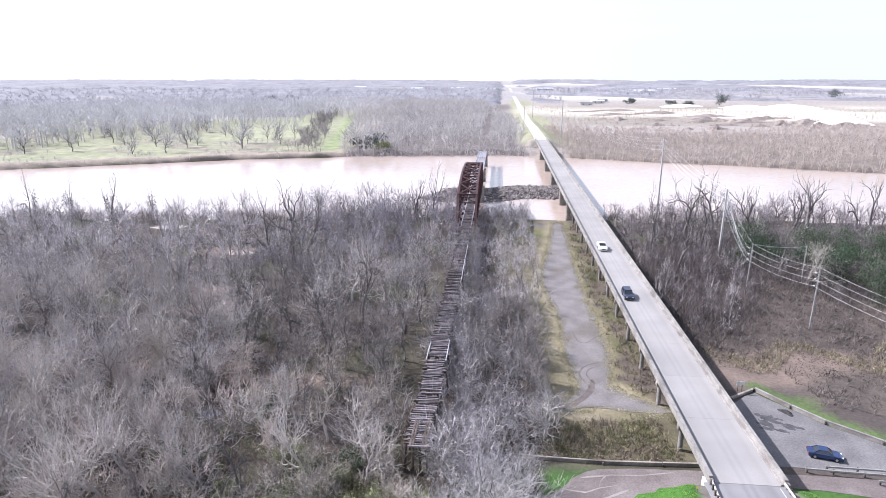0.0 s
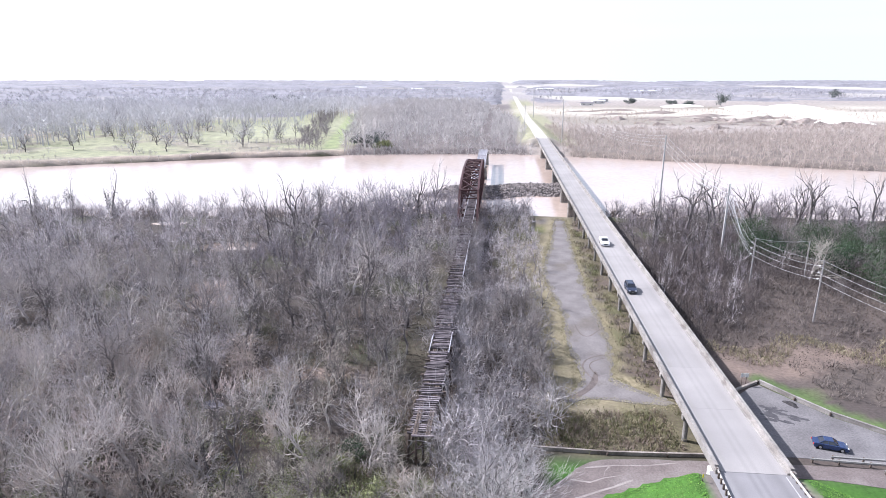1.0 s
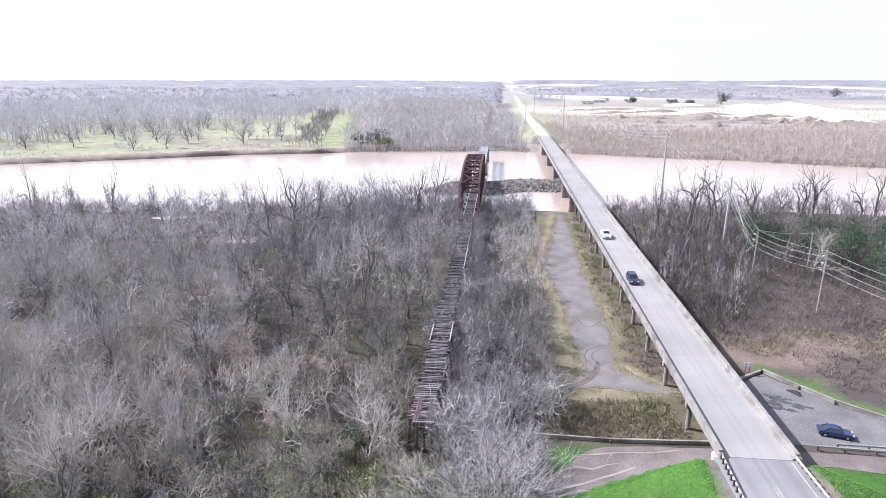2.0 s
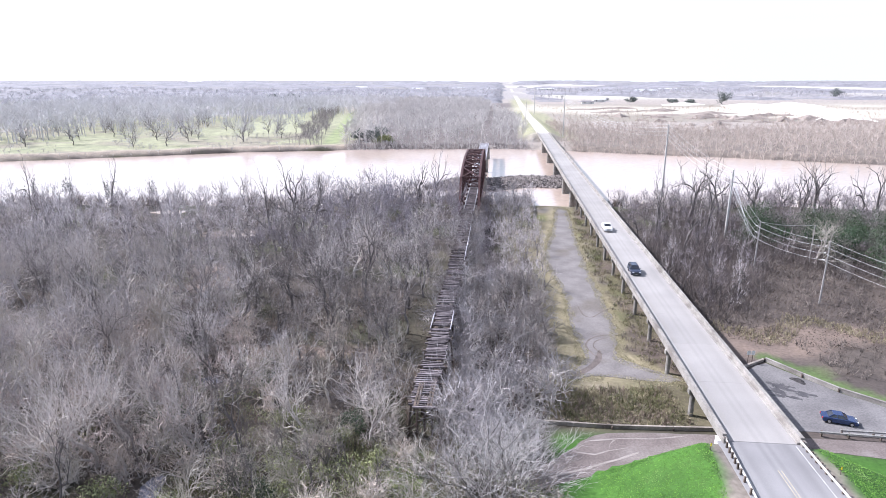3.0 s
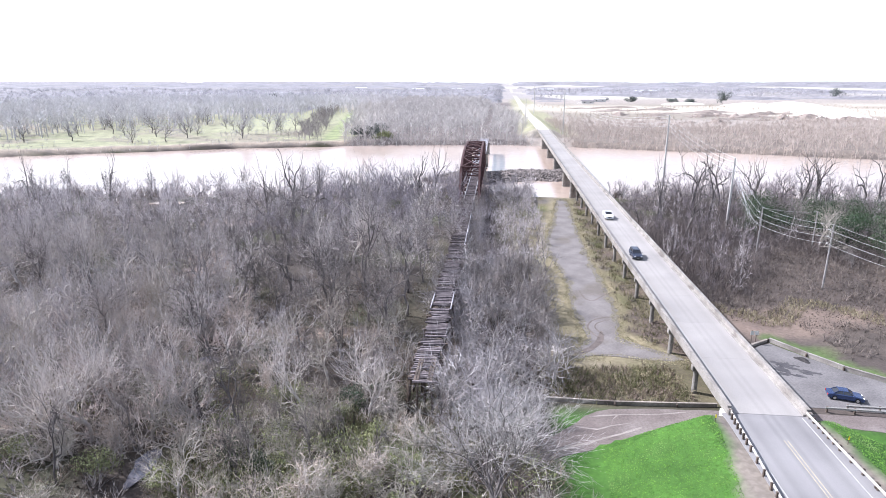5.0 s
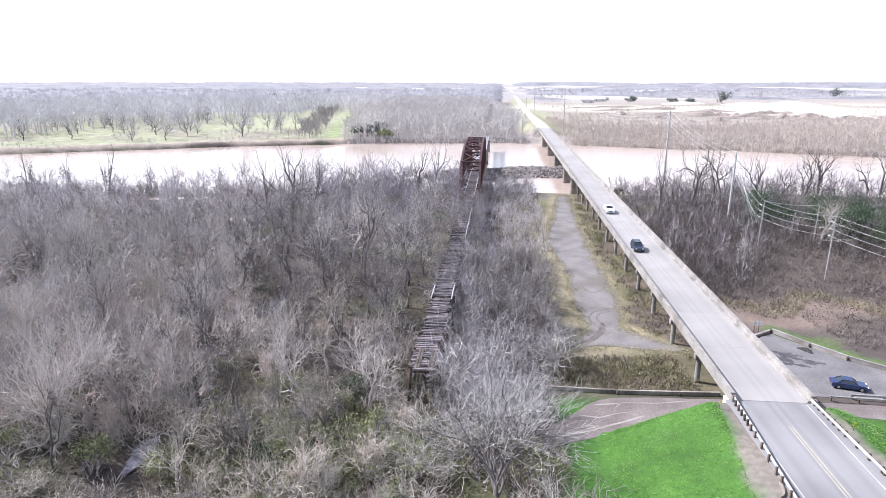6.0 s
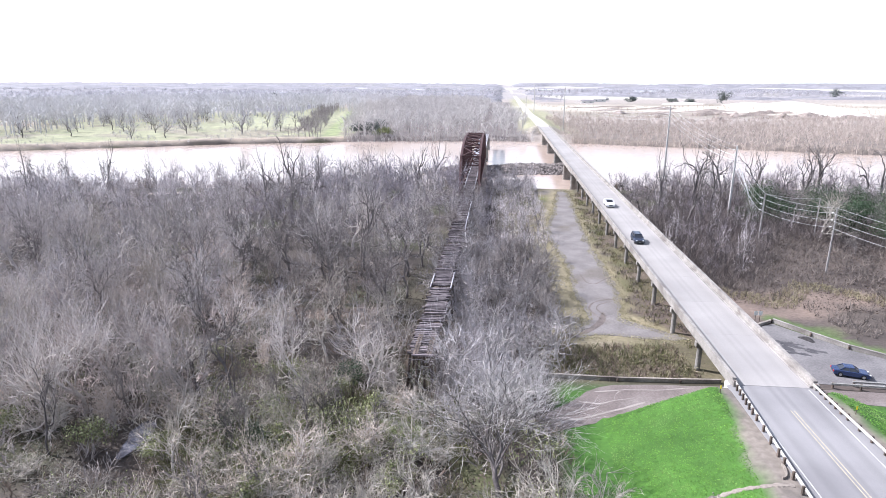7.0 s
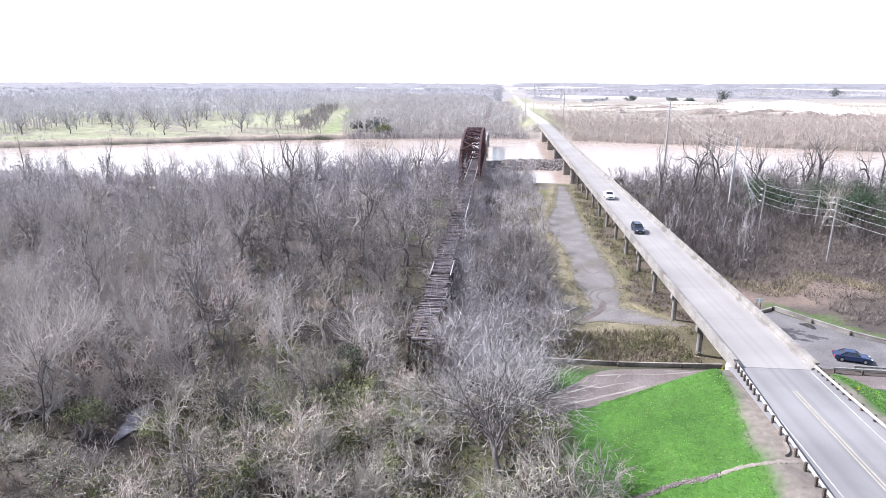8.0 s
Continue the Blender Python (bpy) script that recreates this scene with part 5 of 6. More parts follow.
leaves_on("dry_grass", 28, 90000, 15, 48, 73, 222, 0.04, 0.11, M_STRAW, "dry straw-coloured grass beside the gravel drive", "grass", lambda x, y: verge_ok(x, y) & (waves(x, y, 4.0, 1.0) > np.where(y < 83, 0.25, -0.5)), 0.2, 0.02)
leaves_on("olive_grass", 29, 70000, 15, 48, 73, 222, 0.04, 0.11, M_MOSS, "olive green grass beside the gravel drive", "grass", lambda x, y: verge_ok(x, y) & (waves(x, y, 4.0, 1.0) < 0.25), 0.2, 0.02)
leaves_on("fallen_leaves", 30, 60000, -75, 12, 27, 120, 0.06, 0.2, M_FALLEN, "brown fallen leaves and twigs on the woodland floor", "leaf litter", lambda x, y: (x > -0.74 * y - 10) & (waves(x, y, 5.0, 3.0) > -0.5), 0.5)
leaves_on("field_grass", 31, 36000, 48, 125, 82, 150, 0.06, 0.2, M_FALLEN, "brown dead grass on the rough field", "grass", lambda x, y: (road_d(x, y) > 8) & (y > 100 - 0.25 * (x - 50)) & (x < 0.85 * y + 8), 0.6)
EDGE_GAP = 1.3


def drive_edge(x, y):
    """True near the rim of the gravel drive."""
    out = np.full(x.shape, 9e9)
    for p, q in zip(DRIVE, DRIVE[1:] + DRIVE[:1]):
        dx, dy = q[0] - p[0], q[1] - p[1]
        t = np.clip(((x - p[0]) * dx + (y - p[1]) * dy) / (dx * dx + dy * dy + 1e-9), 0, 1)
        out = np.minimum(out, np.hypot(x - p[0] - t * dx, y - p[1] - t * dy))
    return out < EDGE_GAP * (0.75 + 0.6 * waves(x, y, 1.7, 2.0))


leaves_on("dry_grass", 128, 110000, 15, 48, 80, 216, 0.05, 0.14, M_STRAW, "ragged dry grass creeping over the gravel drive", "grass", drive_edge, 0.3, 0.07)
leaves_on("olive_grass", 129, 60000, 15, 48, 80, 216, 0.05, 0.14, M_MOSS, "ragged olive grass creeping over the gravel drive", "grass", drive_edge, 0.3, 0.07)
tuft = brush(70, 14, 0.7, 0.8, 0.03)
under_bridge = spots_of(scatter(171, 620, 24, 50, 80, 205, 0.55, lambda x, y: -9.5 < road_d(x, y) < 3 and x > np.interp(y, [86, 95, 105, 124, 137, 151, 167, 184, 211], [34, 29, 31.8, 33.5, 34, 36, 37.5, 40.1, 43.5]) + 1.0 and float(waves(np.array(x), np.array(y), 2.4, 5.0)) > -0.25), 172, 0.6, 1.5)
for k, (m, label) in enumerate(((M_MOSS, "olive tufts of rough grass below the road bridge"), (M_FIELD, "brown dead weeds in tufts below the road bridge"), (M_STRAW, "straw-coloured tufts of dry grass below the road bridge"))):
    stuff("verge_tufts", [placed(tuft, split(under_bridge, 3)[k])], m, label, "grass")
rim = spots_of(scatter(29, 420, 50, 120, 96, 112, 0.9, lambda x, y: road_d(x, y) > 8 and abs(y - 104 - 4 * math.sin(x * 0.3)) < 3), 57, 0.8, 1.7)
stuff("dry_grass_tufts", [placed(tuft, rim)], M_STRAW, "tall straw-coloured grass along the dirt track", "grass")
weeds = spots_of(scatter(72, 330, 14, 33, 72.4, 82, 0.5, lambda x, y: road_d(x, y) < 1 and x < 33), 73, 0.8, 1.7)
for k, (m, label) in enumerate(((M_UNDER, "rank brown weeds behind the low wall"), (M_MOSS, "rank olive weeds behind the low wall"), (M_STRAW, "rank straw-coloured weeds behind the low wall"))):
    stuff("dry_weeds", [placed(tuft, split(weeds, 3)[k])], m, label, "weeds")


# ---- far bank ----
def far_tree(seed, high, wide, n, fine):
    rng = np.random.RandomState(seed)
    trunk = prisms([(0, 0, -0.5)], [(0, 0, high * 0.55)], [0.22], [0.12], 4)
    az, t = rng.uniform(0, 6.28, n), rng.uniform(0.1, 1, n)
    base = np.stack([0 * az, 0 * az, high * (0.22 + 0.35 * t)], 1)
    d = np.stack([np.cos(az), np.sin(az), 0.45 + 0.9 * t], 1)
    d /= np.linalg.norm(d, axis=1, keepdims=True)
    q = base + d * (wide * rng.uniform(0.6, 1.1, n))[:, None]
    tw = []
    for _ in range(10):
        b = base + (q - base) * rng.uniform(0.35, 1, n)[:, None]
        tw.append(slivers(rng, b, b + rand_dirs(rng, d, 0.6, 0.2) * (wide * rng.uniform(0.25, 0.55, n))[:, None], np.full(n, fine)))
    return joined([trunk, spikes(base, q, np.full(n, 0.1))] + tw)


far_kinds = [far_tree(80 + k, 12, 4.5, 12, 0.066) for k in range(4)]
light_kinds = [far_tree(84 + k, 12, 4.5, 8, 0.085) for k in range(4)]


def block_ok(x, y):
    return road_d(x, y) < -13 and y > far_shore(x) + 4 and x > -69 - 0.1 * (y - 420) and not (y > 440 and -5.5 < rail_d(x, y) < 2.5)


wood_far = spots_of(scatter(33, 1350, -200, 70, 405, 1150, 6.2, block_ok), 59, 0.65, 1.65)
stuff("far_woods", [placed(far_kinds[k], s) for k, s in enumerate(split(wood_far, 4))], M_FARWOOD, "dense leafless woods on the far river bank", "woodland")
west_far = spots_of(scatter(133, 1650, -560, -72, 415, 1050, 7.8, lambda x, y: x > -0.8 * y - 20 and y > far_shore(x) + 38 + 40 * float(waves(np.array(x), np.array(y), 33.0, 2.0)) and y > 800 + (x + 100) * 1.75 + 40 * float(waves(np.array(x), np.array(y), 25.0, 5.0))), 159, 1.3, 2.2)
stuff("far_woods", [placed(light_kinds[k], s) for k, s in enumerate(split(west_far, 4))], M_FARWEST, "leafless woods behind the meadow, haze put into their pale colour", "woodland")
thick = spots_of(scatter(34, 1700, 84, 420, 345, 640, 4.6, lambda x, y: road_d(x, y) > 17 and y > far_shore(x) + 2 and y < 560 + 30 * math.sin(x * 0.02) and x < 0.8 * y + 10), 61, 0.45, 0.95)
stuff("far_thicket", [placed(light_kinds[k], s) for k, s in enumerate(split(thick, 4))], M_REED, "pale brown leafless thicket along the far bank", "thicket")
hem = spots_of(scatter(135, 330, -66, 66, 408, 440, 2.9, lambda x, y: 1 < y - far_shore(x) < 13 and road_d(x, y) < -9), 165, 0.3, 0.62)
side_hem = spots_of(scatter(136, 220, 76, 150, 400, 620, 4.0, lambda x, y: 11 < road_d(x, y) < 22 and y > far_shore(x) + 4), 166, 0.3, 0.7)
east_hem = spots_of(scatter(137, 420, 84, 330, 300, 420, 2.9, lambda x, y: 1 < y - far_shore(x) < 9 and road_d(x, y) > 12 and x < 0.8 * y + 10), 167, 0.3, 0.6)
hedge = spots_of(scatter(138, 420, -190, -80, 418, 900, 4.0, lambda x, y: abs(x + 97 + 0.14 * (y - 430)) < 9 + 4 * math.sin(y * 0.05) and y > far_shore(x) + 4), 168, 0.45, 1.0)
copse = spots_of(scatter(139, 160, -330, -100, 380, 520, 4.0, lambda x, y: y > far_shore(x) + 6 and x > -0.78 * y and float(waves(np.array(x), np.array(y), 14.0, 4.0)) > 0.45), 169, 0.15, 0.5)
hem = np.concatenate([hem, copse])
stuff("far_hedge", [placed(far_kinds[k], s) for k, s in enumerate(split(hedge, 4))], M_HEDGE, "dense dark leafless hedge between meadow and grass strip", "hedge")
stuff("far_thicket", [placed(far_kinds[k], s) for k, s in enumerate(split(hem, 4))], M_FARWOOD, "low leafless bushes along the wooded far bank", "thicket")
stuff("far_thicket", [placed(far_kinds[k], s) for k, s in enumerate(split(np.concatenate([side_hem, east_hem]), 4))], M_REED, "low brown bushes along the far bank and road", "thicket")
fringe = spots_of(scatter(35, 500, -330, -60, 330, 470, 4.5, lambda x, y: 2 < y - far_shore(x) < 5 + 16 * (waves(x, y, 20.0, 1.0) > 0.3) and x > -0.78 * y - 10), 62, 0.12, 0.36)
stuff("far_thicket", [placed(far_kinds[k], s) for k, s in enumerate(split(fringe, 4))], M_FARWOOD, "low leafless bushes along the eroded far bank", "thicket")

meadow_kinds = [
    tree_proto(M_DARKBARK, M_TWIG_M, "spreading leafless pecan tree on the open meadow", "meadow trees", "meadow_tree", seed=90, high=14, wide=6.3, forks=(4, 4, 4, 3, 3), trunk=0.25, angle=0.65, bend=0.3, fine=0.03, thick=1.5, wood_levels=3, curl=False),
    tree_proto(M_DARKBARK, M_TWIG_M, "spreading leafless pecan tree on the open meadow", "meadow trees", "meadow_tree", seed=91, high=13, wide=5.4, forks=(4, 4, 4, 3, 3), trunk=0.3, angle=0.6, bend=0.3, fine=0.03, thick=1.5, wood_levels=3, curl=False),
]
for t, (x, y) in zip(meadow_kinds, ((-150, 470), (-185, 460))):
    t.location = (x, y, float(height(x, y)))
plant(meadow_kinds, scatter(36, 48, -380, -75, 405, 640, 21.0, lambda x, y: y > far_shore(x) + 9 and x > -0.78 * y - 20 and x < -112 - 0.14 * (y - 430) and ((x + 165) / 60) ** 2 + ((y - 640) / 110) ** 2 > 1), 37, 1.1, 1.9)


# woods to the horizon: one uneven canopy with clearings
def wooded(x, y):
    """1 where the canopy closes, 0 in clearings."""
    m = step(y, 760, 830) * step(-x, 175, 215) + step(y, 1130, 1180)
    m = np.clip(m, 0, 1)
    east = (x - RC[0]) * RV[0] + (y - RC[1]) * RV[1]
    m = m * step(np.abs(east), 26 + 0.004 * y, 34 + 0.006 * y)
    m = m * (1 - (east > 0) * (1 - step(y, 1160 + 0.1 * x, 1230 + 0.1 * x)))
    w = waves(x, y * 0.5, 170.0, 5.0) + 0.35 * waves(x, y, 60.0, 2.0)
    open_ = step(w, -0.2 - 0.12 * (east > 0), 0.35 - 0.12 * (east > 0)) * step(x, -400, -200) + step(w, 0.6, 1.0) * (1 - step(x, -400, -200))
    return m * (1 - np.clip(open_, 0, 1) * step(y, 1180, 1250))


def canopy(y0, y1, gap, high, seed):
    rng = np.random.RandomState(seed)
    w = 0.84 * y1 + 60
    X, Y = np.meshgrid(np.arange(-w, w, gap), np.arange(y0, y1 + gap, gap * 1.25))
    X = X + rng.uniform(-0.35, 0.35, X.shape) * gap
    Y = Y + rng.uniform(-0.35, 0.35, Y.shape) * gap
    m = wooded(X, Y)
    Z = height(X, Y) - 1.0 + m * step(Y, y0, y0 + 4 * gap) * high * (0.78 + 0.08 * waves(X, Y, gap * 2.3, seed) + rng.uniform(-0.24, 0.24, X.shape))
    i = np.arange(X.size).reshape(X.shape)
    f = np.stack([i[:-1, :-1], i[:-1, 1:], i[1:, 1:], i[1:, :-1]], -1)
    keep = (m[:-1, :-1] + m[:-1, 1:] + m[1:, 1:] + m[1:, :-1] > 0.05) & (np.abs(X[:-1, :-1]) < 0.84 * Y[:-1, :-1] + 50)
    used, f = np.unique(f[keep], return_inverse=True)
    return np.stack([X, Y, Z], -1).reshape(-1, 3)[used], f.reshape(-1, 4)


# no haze in the air here; the canopy and crown colours carry it
stuff("horizon_woods", [canopy(740, 1300, 6.0, 9.0, 3), canopy(1270, 2300, 11.0, 11.0, 4), canopy(2180, 4800, 30.0, 15.0, 5)], M_CANOPY, "leafless woods stretching to the horizon, tinted lilac for haze", "woodland")
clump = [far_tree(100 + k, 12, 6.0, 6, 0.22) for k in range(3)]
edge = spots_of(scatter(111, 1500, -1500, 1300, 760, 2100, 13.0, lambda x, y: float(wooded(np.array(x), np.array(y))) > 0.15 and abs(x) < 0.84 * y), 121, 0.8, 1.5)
stuff("horizon_woods", [placed(clump[k], s) for k, s in enumerate(split(edge, 3))], M_HORIZON, "crowns of leafless woods beyond the river, paled for haze", "woodland")


# ---- small structures and things ----
def mound(name, cx, cy, rx, ry, high, material, label, category, seed, turn=0.0, rings=9, n=36, ridge=0.0, group=""):
    """An uneven heap with a soft foot."""
    rng = random.Random(seed)
    bm = bmesh.new()
    rows = []
    for k in range(rings):
        r = 1.12 * (1 - k / rings)
        row = []
        for j in range(n):
            a = 2 * math.pi * j / n
            w = 1 + 0.16 * math.sin(3 * a + seed) + 0.09 * math.sin(7 * a + 2 * seed)
            x, y = rx * r * w * math.cos(a), ry * r * w * math.sin(a)
            z = high * max(0.0, 1 - r) ** 0.85 * (1 + ridge * math.sin(x / rx * 4 + seed)) + rng.uniform(-1, 1) * 0.035 * high - (0.15 if k == 0 else 0)
            row.append(bm.verts.new((x, y, z - (0.6 if k == 0 else 0))))
        rows.append(row)
    for a, b in zip(rows[:-1], rows[1:]):
        for j in range(n):
            bm.faces.new((a[j], a[(j + 1) % n], b[(j + 1) % n], b[j]))
    bm.faces.new(rows[-1])
    bmesh.ops.recalc_face_normals(bm, faces=bm.faces)
    ob = part(name, bm, material, None)
    ob.matrix_basis = Matrix.Translation((cx, cy, float(height(cx, cy)))) @ Matrix.Rotation(turn, 4, "Z")
    return tagged(ob, label, category, group)


for k, (x, y, rx, ry) in enumerate(PONDS):
    pts = smooth_outline([(x + rx * (1 + 0.25 * math.sin(5 * a + k)) * math.cos(a), y + ry * (1 + 0.2 * math.sin(3 * a + 2 * k)) * math.sin(a)) for a in np.arange(0, 6.28, 0.7)], 1)
    zs = max(float(height(px, py)) for px, py in pts) + 0.03
    sheet("puddle", pts, zs, M_PUDDLE if k < 2 else M_WATER, "still water lying on the woodland floor", "puddle", 0.15, 80 + k)

mound("mulch_heap", 54.0, 84.6, 1.3, 0.7, 0.5, M_BLACKHEAP, "small black heap of wet mulch on the asphalt", "heap", 3, -1.1)
R7 = random.Random(91)
for k in range(15):
    x, y = 50.6 + R7.gauss(0, 1.6), 82.3 + R7.gauss(0, 1.5)
    rx, ry, a = R7.uniform(0.4, 1.5), R7.uniform(0.15, 0.5), R7.uniform(-0.9, -0.2)
    if y < 89.0 - 0.2 * abs(x - 50):
        sheet("stain", smooth_outline([(x + rx * math.cos(q) * math.cos(a) - ry * math.sin(q) * math.sin(a), y + rx * math.cos(q) * math.sin(a) + ry * math.sin(q) * math.cos(a)) for q in np.arange(0, 6.28, 0.8)], 1), 0.055 + 0.001 * k, M_STAIN, "dark damp stain on the asphalt lot", "stain", 0.2, 90 + k)

# worn tyre ruts curving off the gravel
def rut(line, width, seed):
    for _ in range(2):
        line = [line[0]] + [((p[0] + q[0]) / 2, (p[1] + q[1]) / 2) for p, q in zip(line, line[1:])] + [line[-1]]
        line = [r for p, q in zip(line, line[1:]) for r in (p, ((p[0] + q[0]) / 2, (p[1] + q[1]) / 2))] + [line[-1]]
    left, right = [], []
    for k, p in enumerate(line):
        a, b = line[max(0, k - 1)], line[min(len(line) - 1, k + 1)]
        n = math.dist(a, b) + 1e-6
        u = ((a[1] - b[1]) / n, (b[0] - a[0]) / n)
        w = width * 0.5 * min(1.0, 0.25 + 3.0 * min(k, len(line) - 1 - k) / len(line))
        left.append((p[0] + u[0] * w, p[1] + u[1] * w))
        right.append((p[0] - u[0] * w, p[1] - u[1] * w))
    sheet("tyre_rut", left + right[::-1], 0.058, M_TRACK, "dark muddy tyre rut curving across the gravel", "rut", 0.07, seed)


rut([(17.6, 85.4), (18.8, 85.8), (20.8, 86.6), (23.7, 89.0), (25.7, 92.1), (26.3, 95.3)], 1.1, 95)
rut([(25.4, 92.4), (24.3, 95.7), (24.4, 98.4), (26.3, 100.5), (28.7, 101.9), (31.5, 101.4)], 0.3, 96)
rut([(26.6, 93.4), (25.5, 96.0), (25.7, 98.2), (27.2, 99.6), (29.2, 100.4)], 0.25, 97)
rut([(27.2, 116.0), (26.8, 112.0), (27.6, 109.0), (29.4, 110.2), (31.2, 113.0), (33.4, 114.6)], 0.25, 98)


def crack(line, width, seed):
    pts = [(x, y + width * 0.5) for x, y in line] + [(x, y - width * 0.5) for x, y in line[::-1]]
    sheet("worn_patch", pts, 0.052, M_CRACK, "pale worn streak in the old concrete lane", "patch", 0.09, seed)


crack([(12.0, 61.6), (16.5, 63.2), (19.6, 64.4), (24.0, 66.4)], 0.3, 101)
crack([(18.6, 68.9), (22.5, 69.4), (26.5, 69.3), (31.0, 69.9)], 0.22, 102)
crack([(16.0, 66.6), (18.5, 66.0), (20.4, 66.9), (23.0, 67.4)], 0.18, 103)
crack([(20.4, 66.9), (20.9, 68.2), (21.8, 69.3)], 0.25, 104)

# worn drain across the turf
def drain_line(t):
    return 13.5 + 15.1 * t, 45.9 - 1.5 * t + 0.6 * math.sin(t * 3.14) + 0.12 * math.sin(t * 19)


def drain_bed(t0, t1, wide, material, label):
    bm = bmesh.new()
    last = None
    for k in range(40):
        t = t0 + (t1 - t0) * k / 39
        x, y = drain_line(t)
        w = wide * (1 + 0.3 * math.sin(t * 97) + 0.2 * math.sin(t * 231))
        row = [bm.verts.new((x, y + q, float(height(x, y + q)) + z)) for q, z in ((-w - 0.1, -0.05), (-w, 0.05), (w, 0.05), (w + 0.1, -0.05))]
        if last:
            for j in range(3):
                bm.faces.new((last[j], last[j + 1], row[j + 1], row[j]))
        last = row
    bmesh.ops.recalc_face_normals(bm, faces=bm.faces)
    tagged(part("drain", bm, material, None), label, "drain", kind="structure")


drain_bed(0.0, 0.62, 0.24, M_TRACK, "dark worn earth drain across the turf")
drain_bed(0.6, 1.0, 0.17, M_DIRT, "pale worn strip leading to the drain across turf")
R6 = random.Random(77)
vs, fs_ = [], []
for k in range(260):
    x, y = drain_line(0.64 * R6.random() ** 0.8)
    y += R6.gauss(0, 0.17)
    b = rock_verts(0) * R6.uniform(0.04, 0.1) * np.array((R6.uniform(0.7, 1.3), R6.uniform(0.7, 1.3), 0.7))
    fs_.append(ROCK_F + 10 * len(vs))
    vs.append(b + (x, y, float(height(x, y)) + 0.07))
tagged(new("drain_stones", raw_mesh("drain_stones", np.concatenate(vs), np.concatenate(fs_), M_ROCK)), "small stones lying along the worn drain", "stones", kind="stuff")
bm = bmesh.new()
prev = None
for k in range(9):
    a = k / 8 * 1.5
    c = on_road(-14.2 - 2.0 * math.sin(a), -5.05 - 0.9 * (1 - math.cos(a)), 0)
    c.z = float(height(c.x, c.y)) + 0.06
    if prev:
        beam(bm, prev, c, 0.16, 0.3)
    prev = c
tagged(part("kerb", bm, M_DIRT, None), "curved concrete kerb where the drain starts", "kerb", kind="structure")


def turf_ok(x, y):
    s = (x - RC[0]) * RU[0] + (y - RC[1]) * RU[1]
    d = np.abs(road_d(x, y))
    return (d < 20) & (d > 5.7 + np.clip(-0.12 * s, 0, 2.8)) & (height(x, y) > 0.3)


leaves_on("grass_leaves", 88, 150000, 6, 70, 24, 71, 0.05, 0.13, M_BLADE, "lush green clover and grass on the embankment", "grass", turf_ok, 0.16, 0.015)

# ---- poles and wires ----
def utility_pole(x, y, top, label, r=0.16, arms=(), lean=0.0, z0=None):
    material = M_STEELPOLE if r > 0.25 else M_POLE
    z = float(height(x, y)) if z0 is None else z0
    p = thing("utility_pole", (x, y, z), label, "utility pole", "power line poles")
    part("shaft", tube(bmesh.new(), (0, 0, -1.0), (lean, 0, top - z), r * 1.25, r * 0.75, 10), material, p)
    for dz, side in arms:
        bm = beam(bmesh.new(), (0, 0, top - z - dz), (side * 0.55, 0, top - z - dz + 0.08), 0.07, 0.09)
        a = part("bracket", bm, material, p)
        bm = bmesh.new()
        for k in range(4):
            tube(bm, (side * (0.55 + 0.1 * k), 0, top - z - dz + 0.08), (side * (0.62 + 0.1 * k), 0, top - z - dz + 0.08), 0.09, 0.05, 8)
        part("insulator", bm, M_PORC, a, "white porcelain insulator")
    part("pole_cap", tube(bmesh.new(), (lean, 0, top - z), (lean, 0, top - z + 0.12), r * 0.8, r * 0.3, 10), material, p)
    return p


PA, PB, PC, PD, PE = (76.4, 116.5, 13.4), (73.8, 138.2, 12.3), (90.5, 144.2, 10.0), (80.4, 168.0, 20.0), (80.7, 221.0, 28.5)
LINE = ((1.0, -1), (2.4, -1), (3.8, -1))
utility_pole(*PA, "grey timber power pole with white insulators in scrub", 0.17, LINE)
utility_pole(*PB, "grey timber power pole with white insulators in scrub", 0.17, LINE)
utility_pole(*PC, "short grey timber power pole beside a pale tree", 0.15)
utility_pole(*PD, "tall pale steel power pole held by guy wires", 0.3, LINE)
utility_pole(*PE, "very tall pale power pole on the river bank", 0.32, LINE)
utility_pole(92.0, 470.0, 33.0, "tall pale power pole beside the far road", 0.4)
utility_pole(75.0, 560.0, 24.0, "pale power pole beside the far road", 0.3)
utility_pole(112.0, 760.0, 34.0, "pale power pole beside the far road", 0.4)


def wire(p, q, sag, r, label, n=14):
    c = bpy.data.curves.new("wire", "CURVE")
    c.dimensions, c.bevel_depth, c.bevel_resolution = "3D", r, 1
    sp = c.splines.new("POLY")
    sp.points.add(n)
    for k in range(n + 1):
        t = k / n
        v = Vector(p).lerp(Vector(q), t)
        sp.points[k].co = (v.x, v.y, v.z - 4 * sag * t * (1 - t), 1)
    c.materials.append(M_WIRE)
    return tagged(new("wire", c), label, "wire", "power line wires")


def att(pole, dz, side=-0.9):
    return (pole[0] + (side if dz else 0), pole[1], pole[2] - dz)


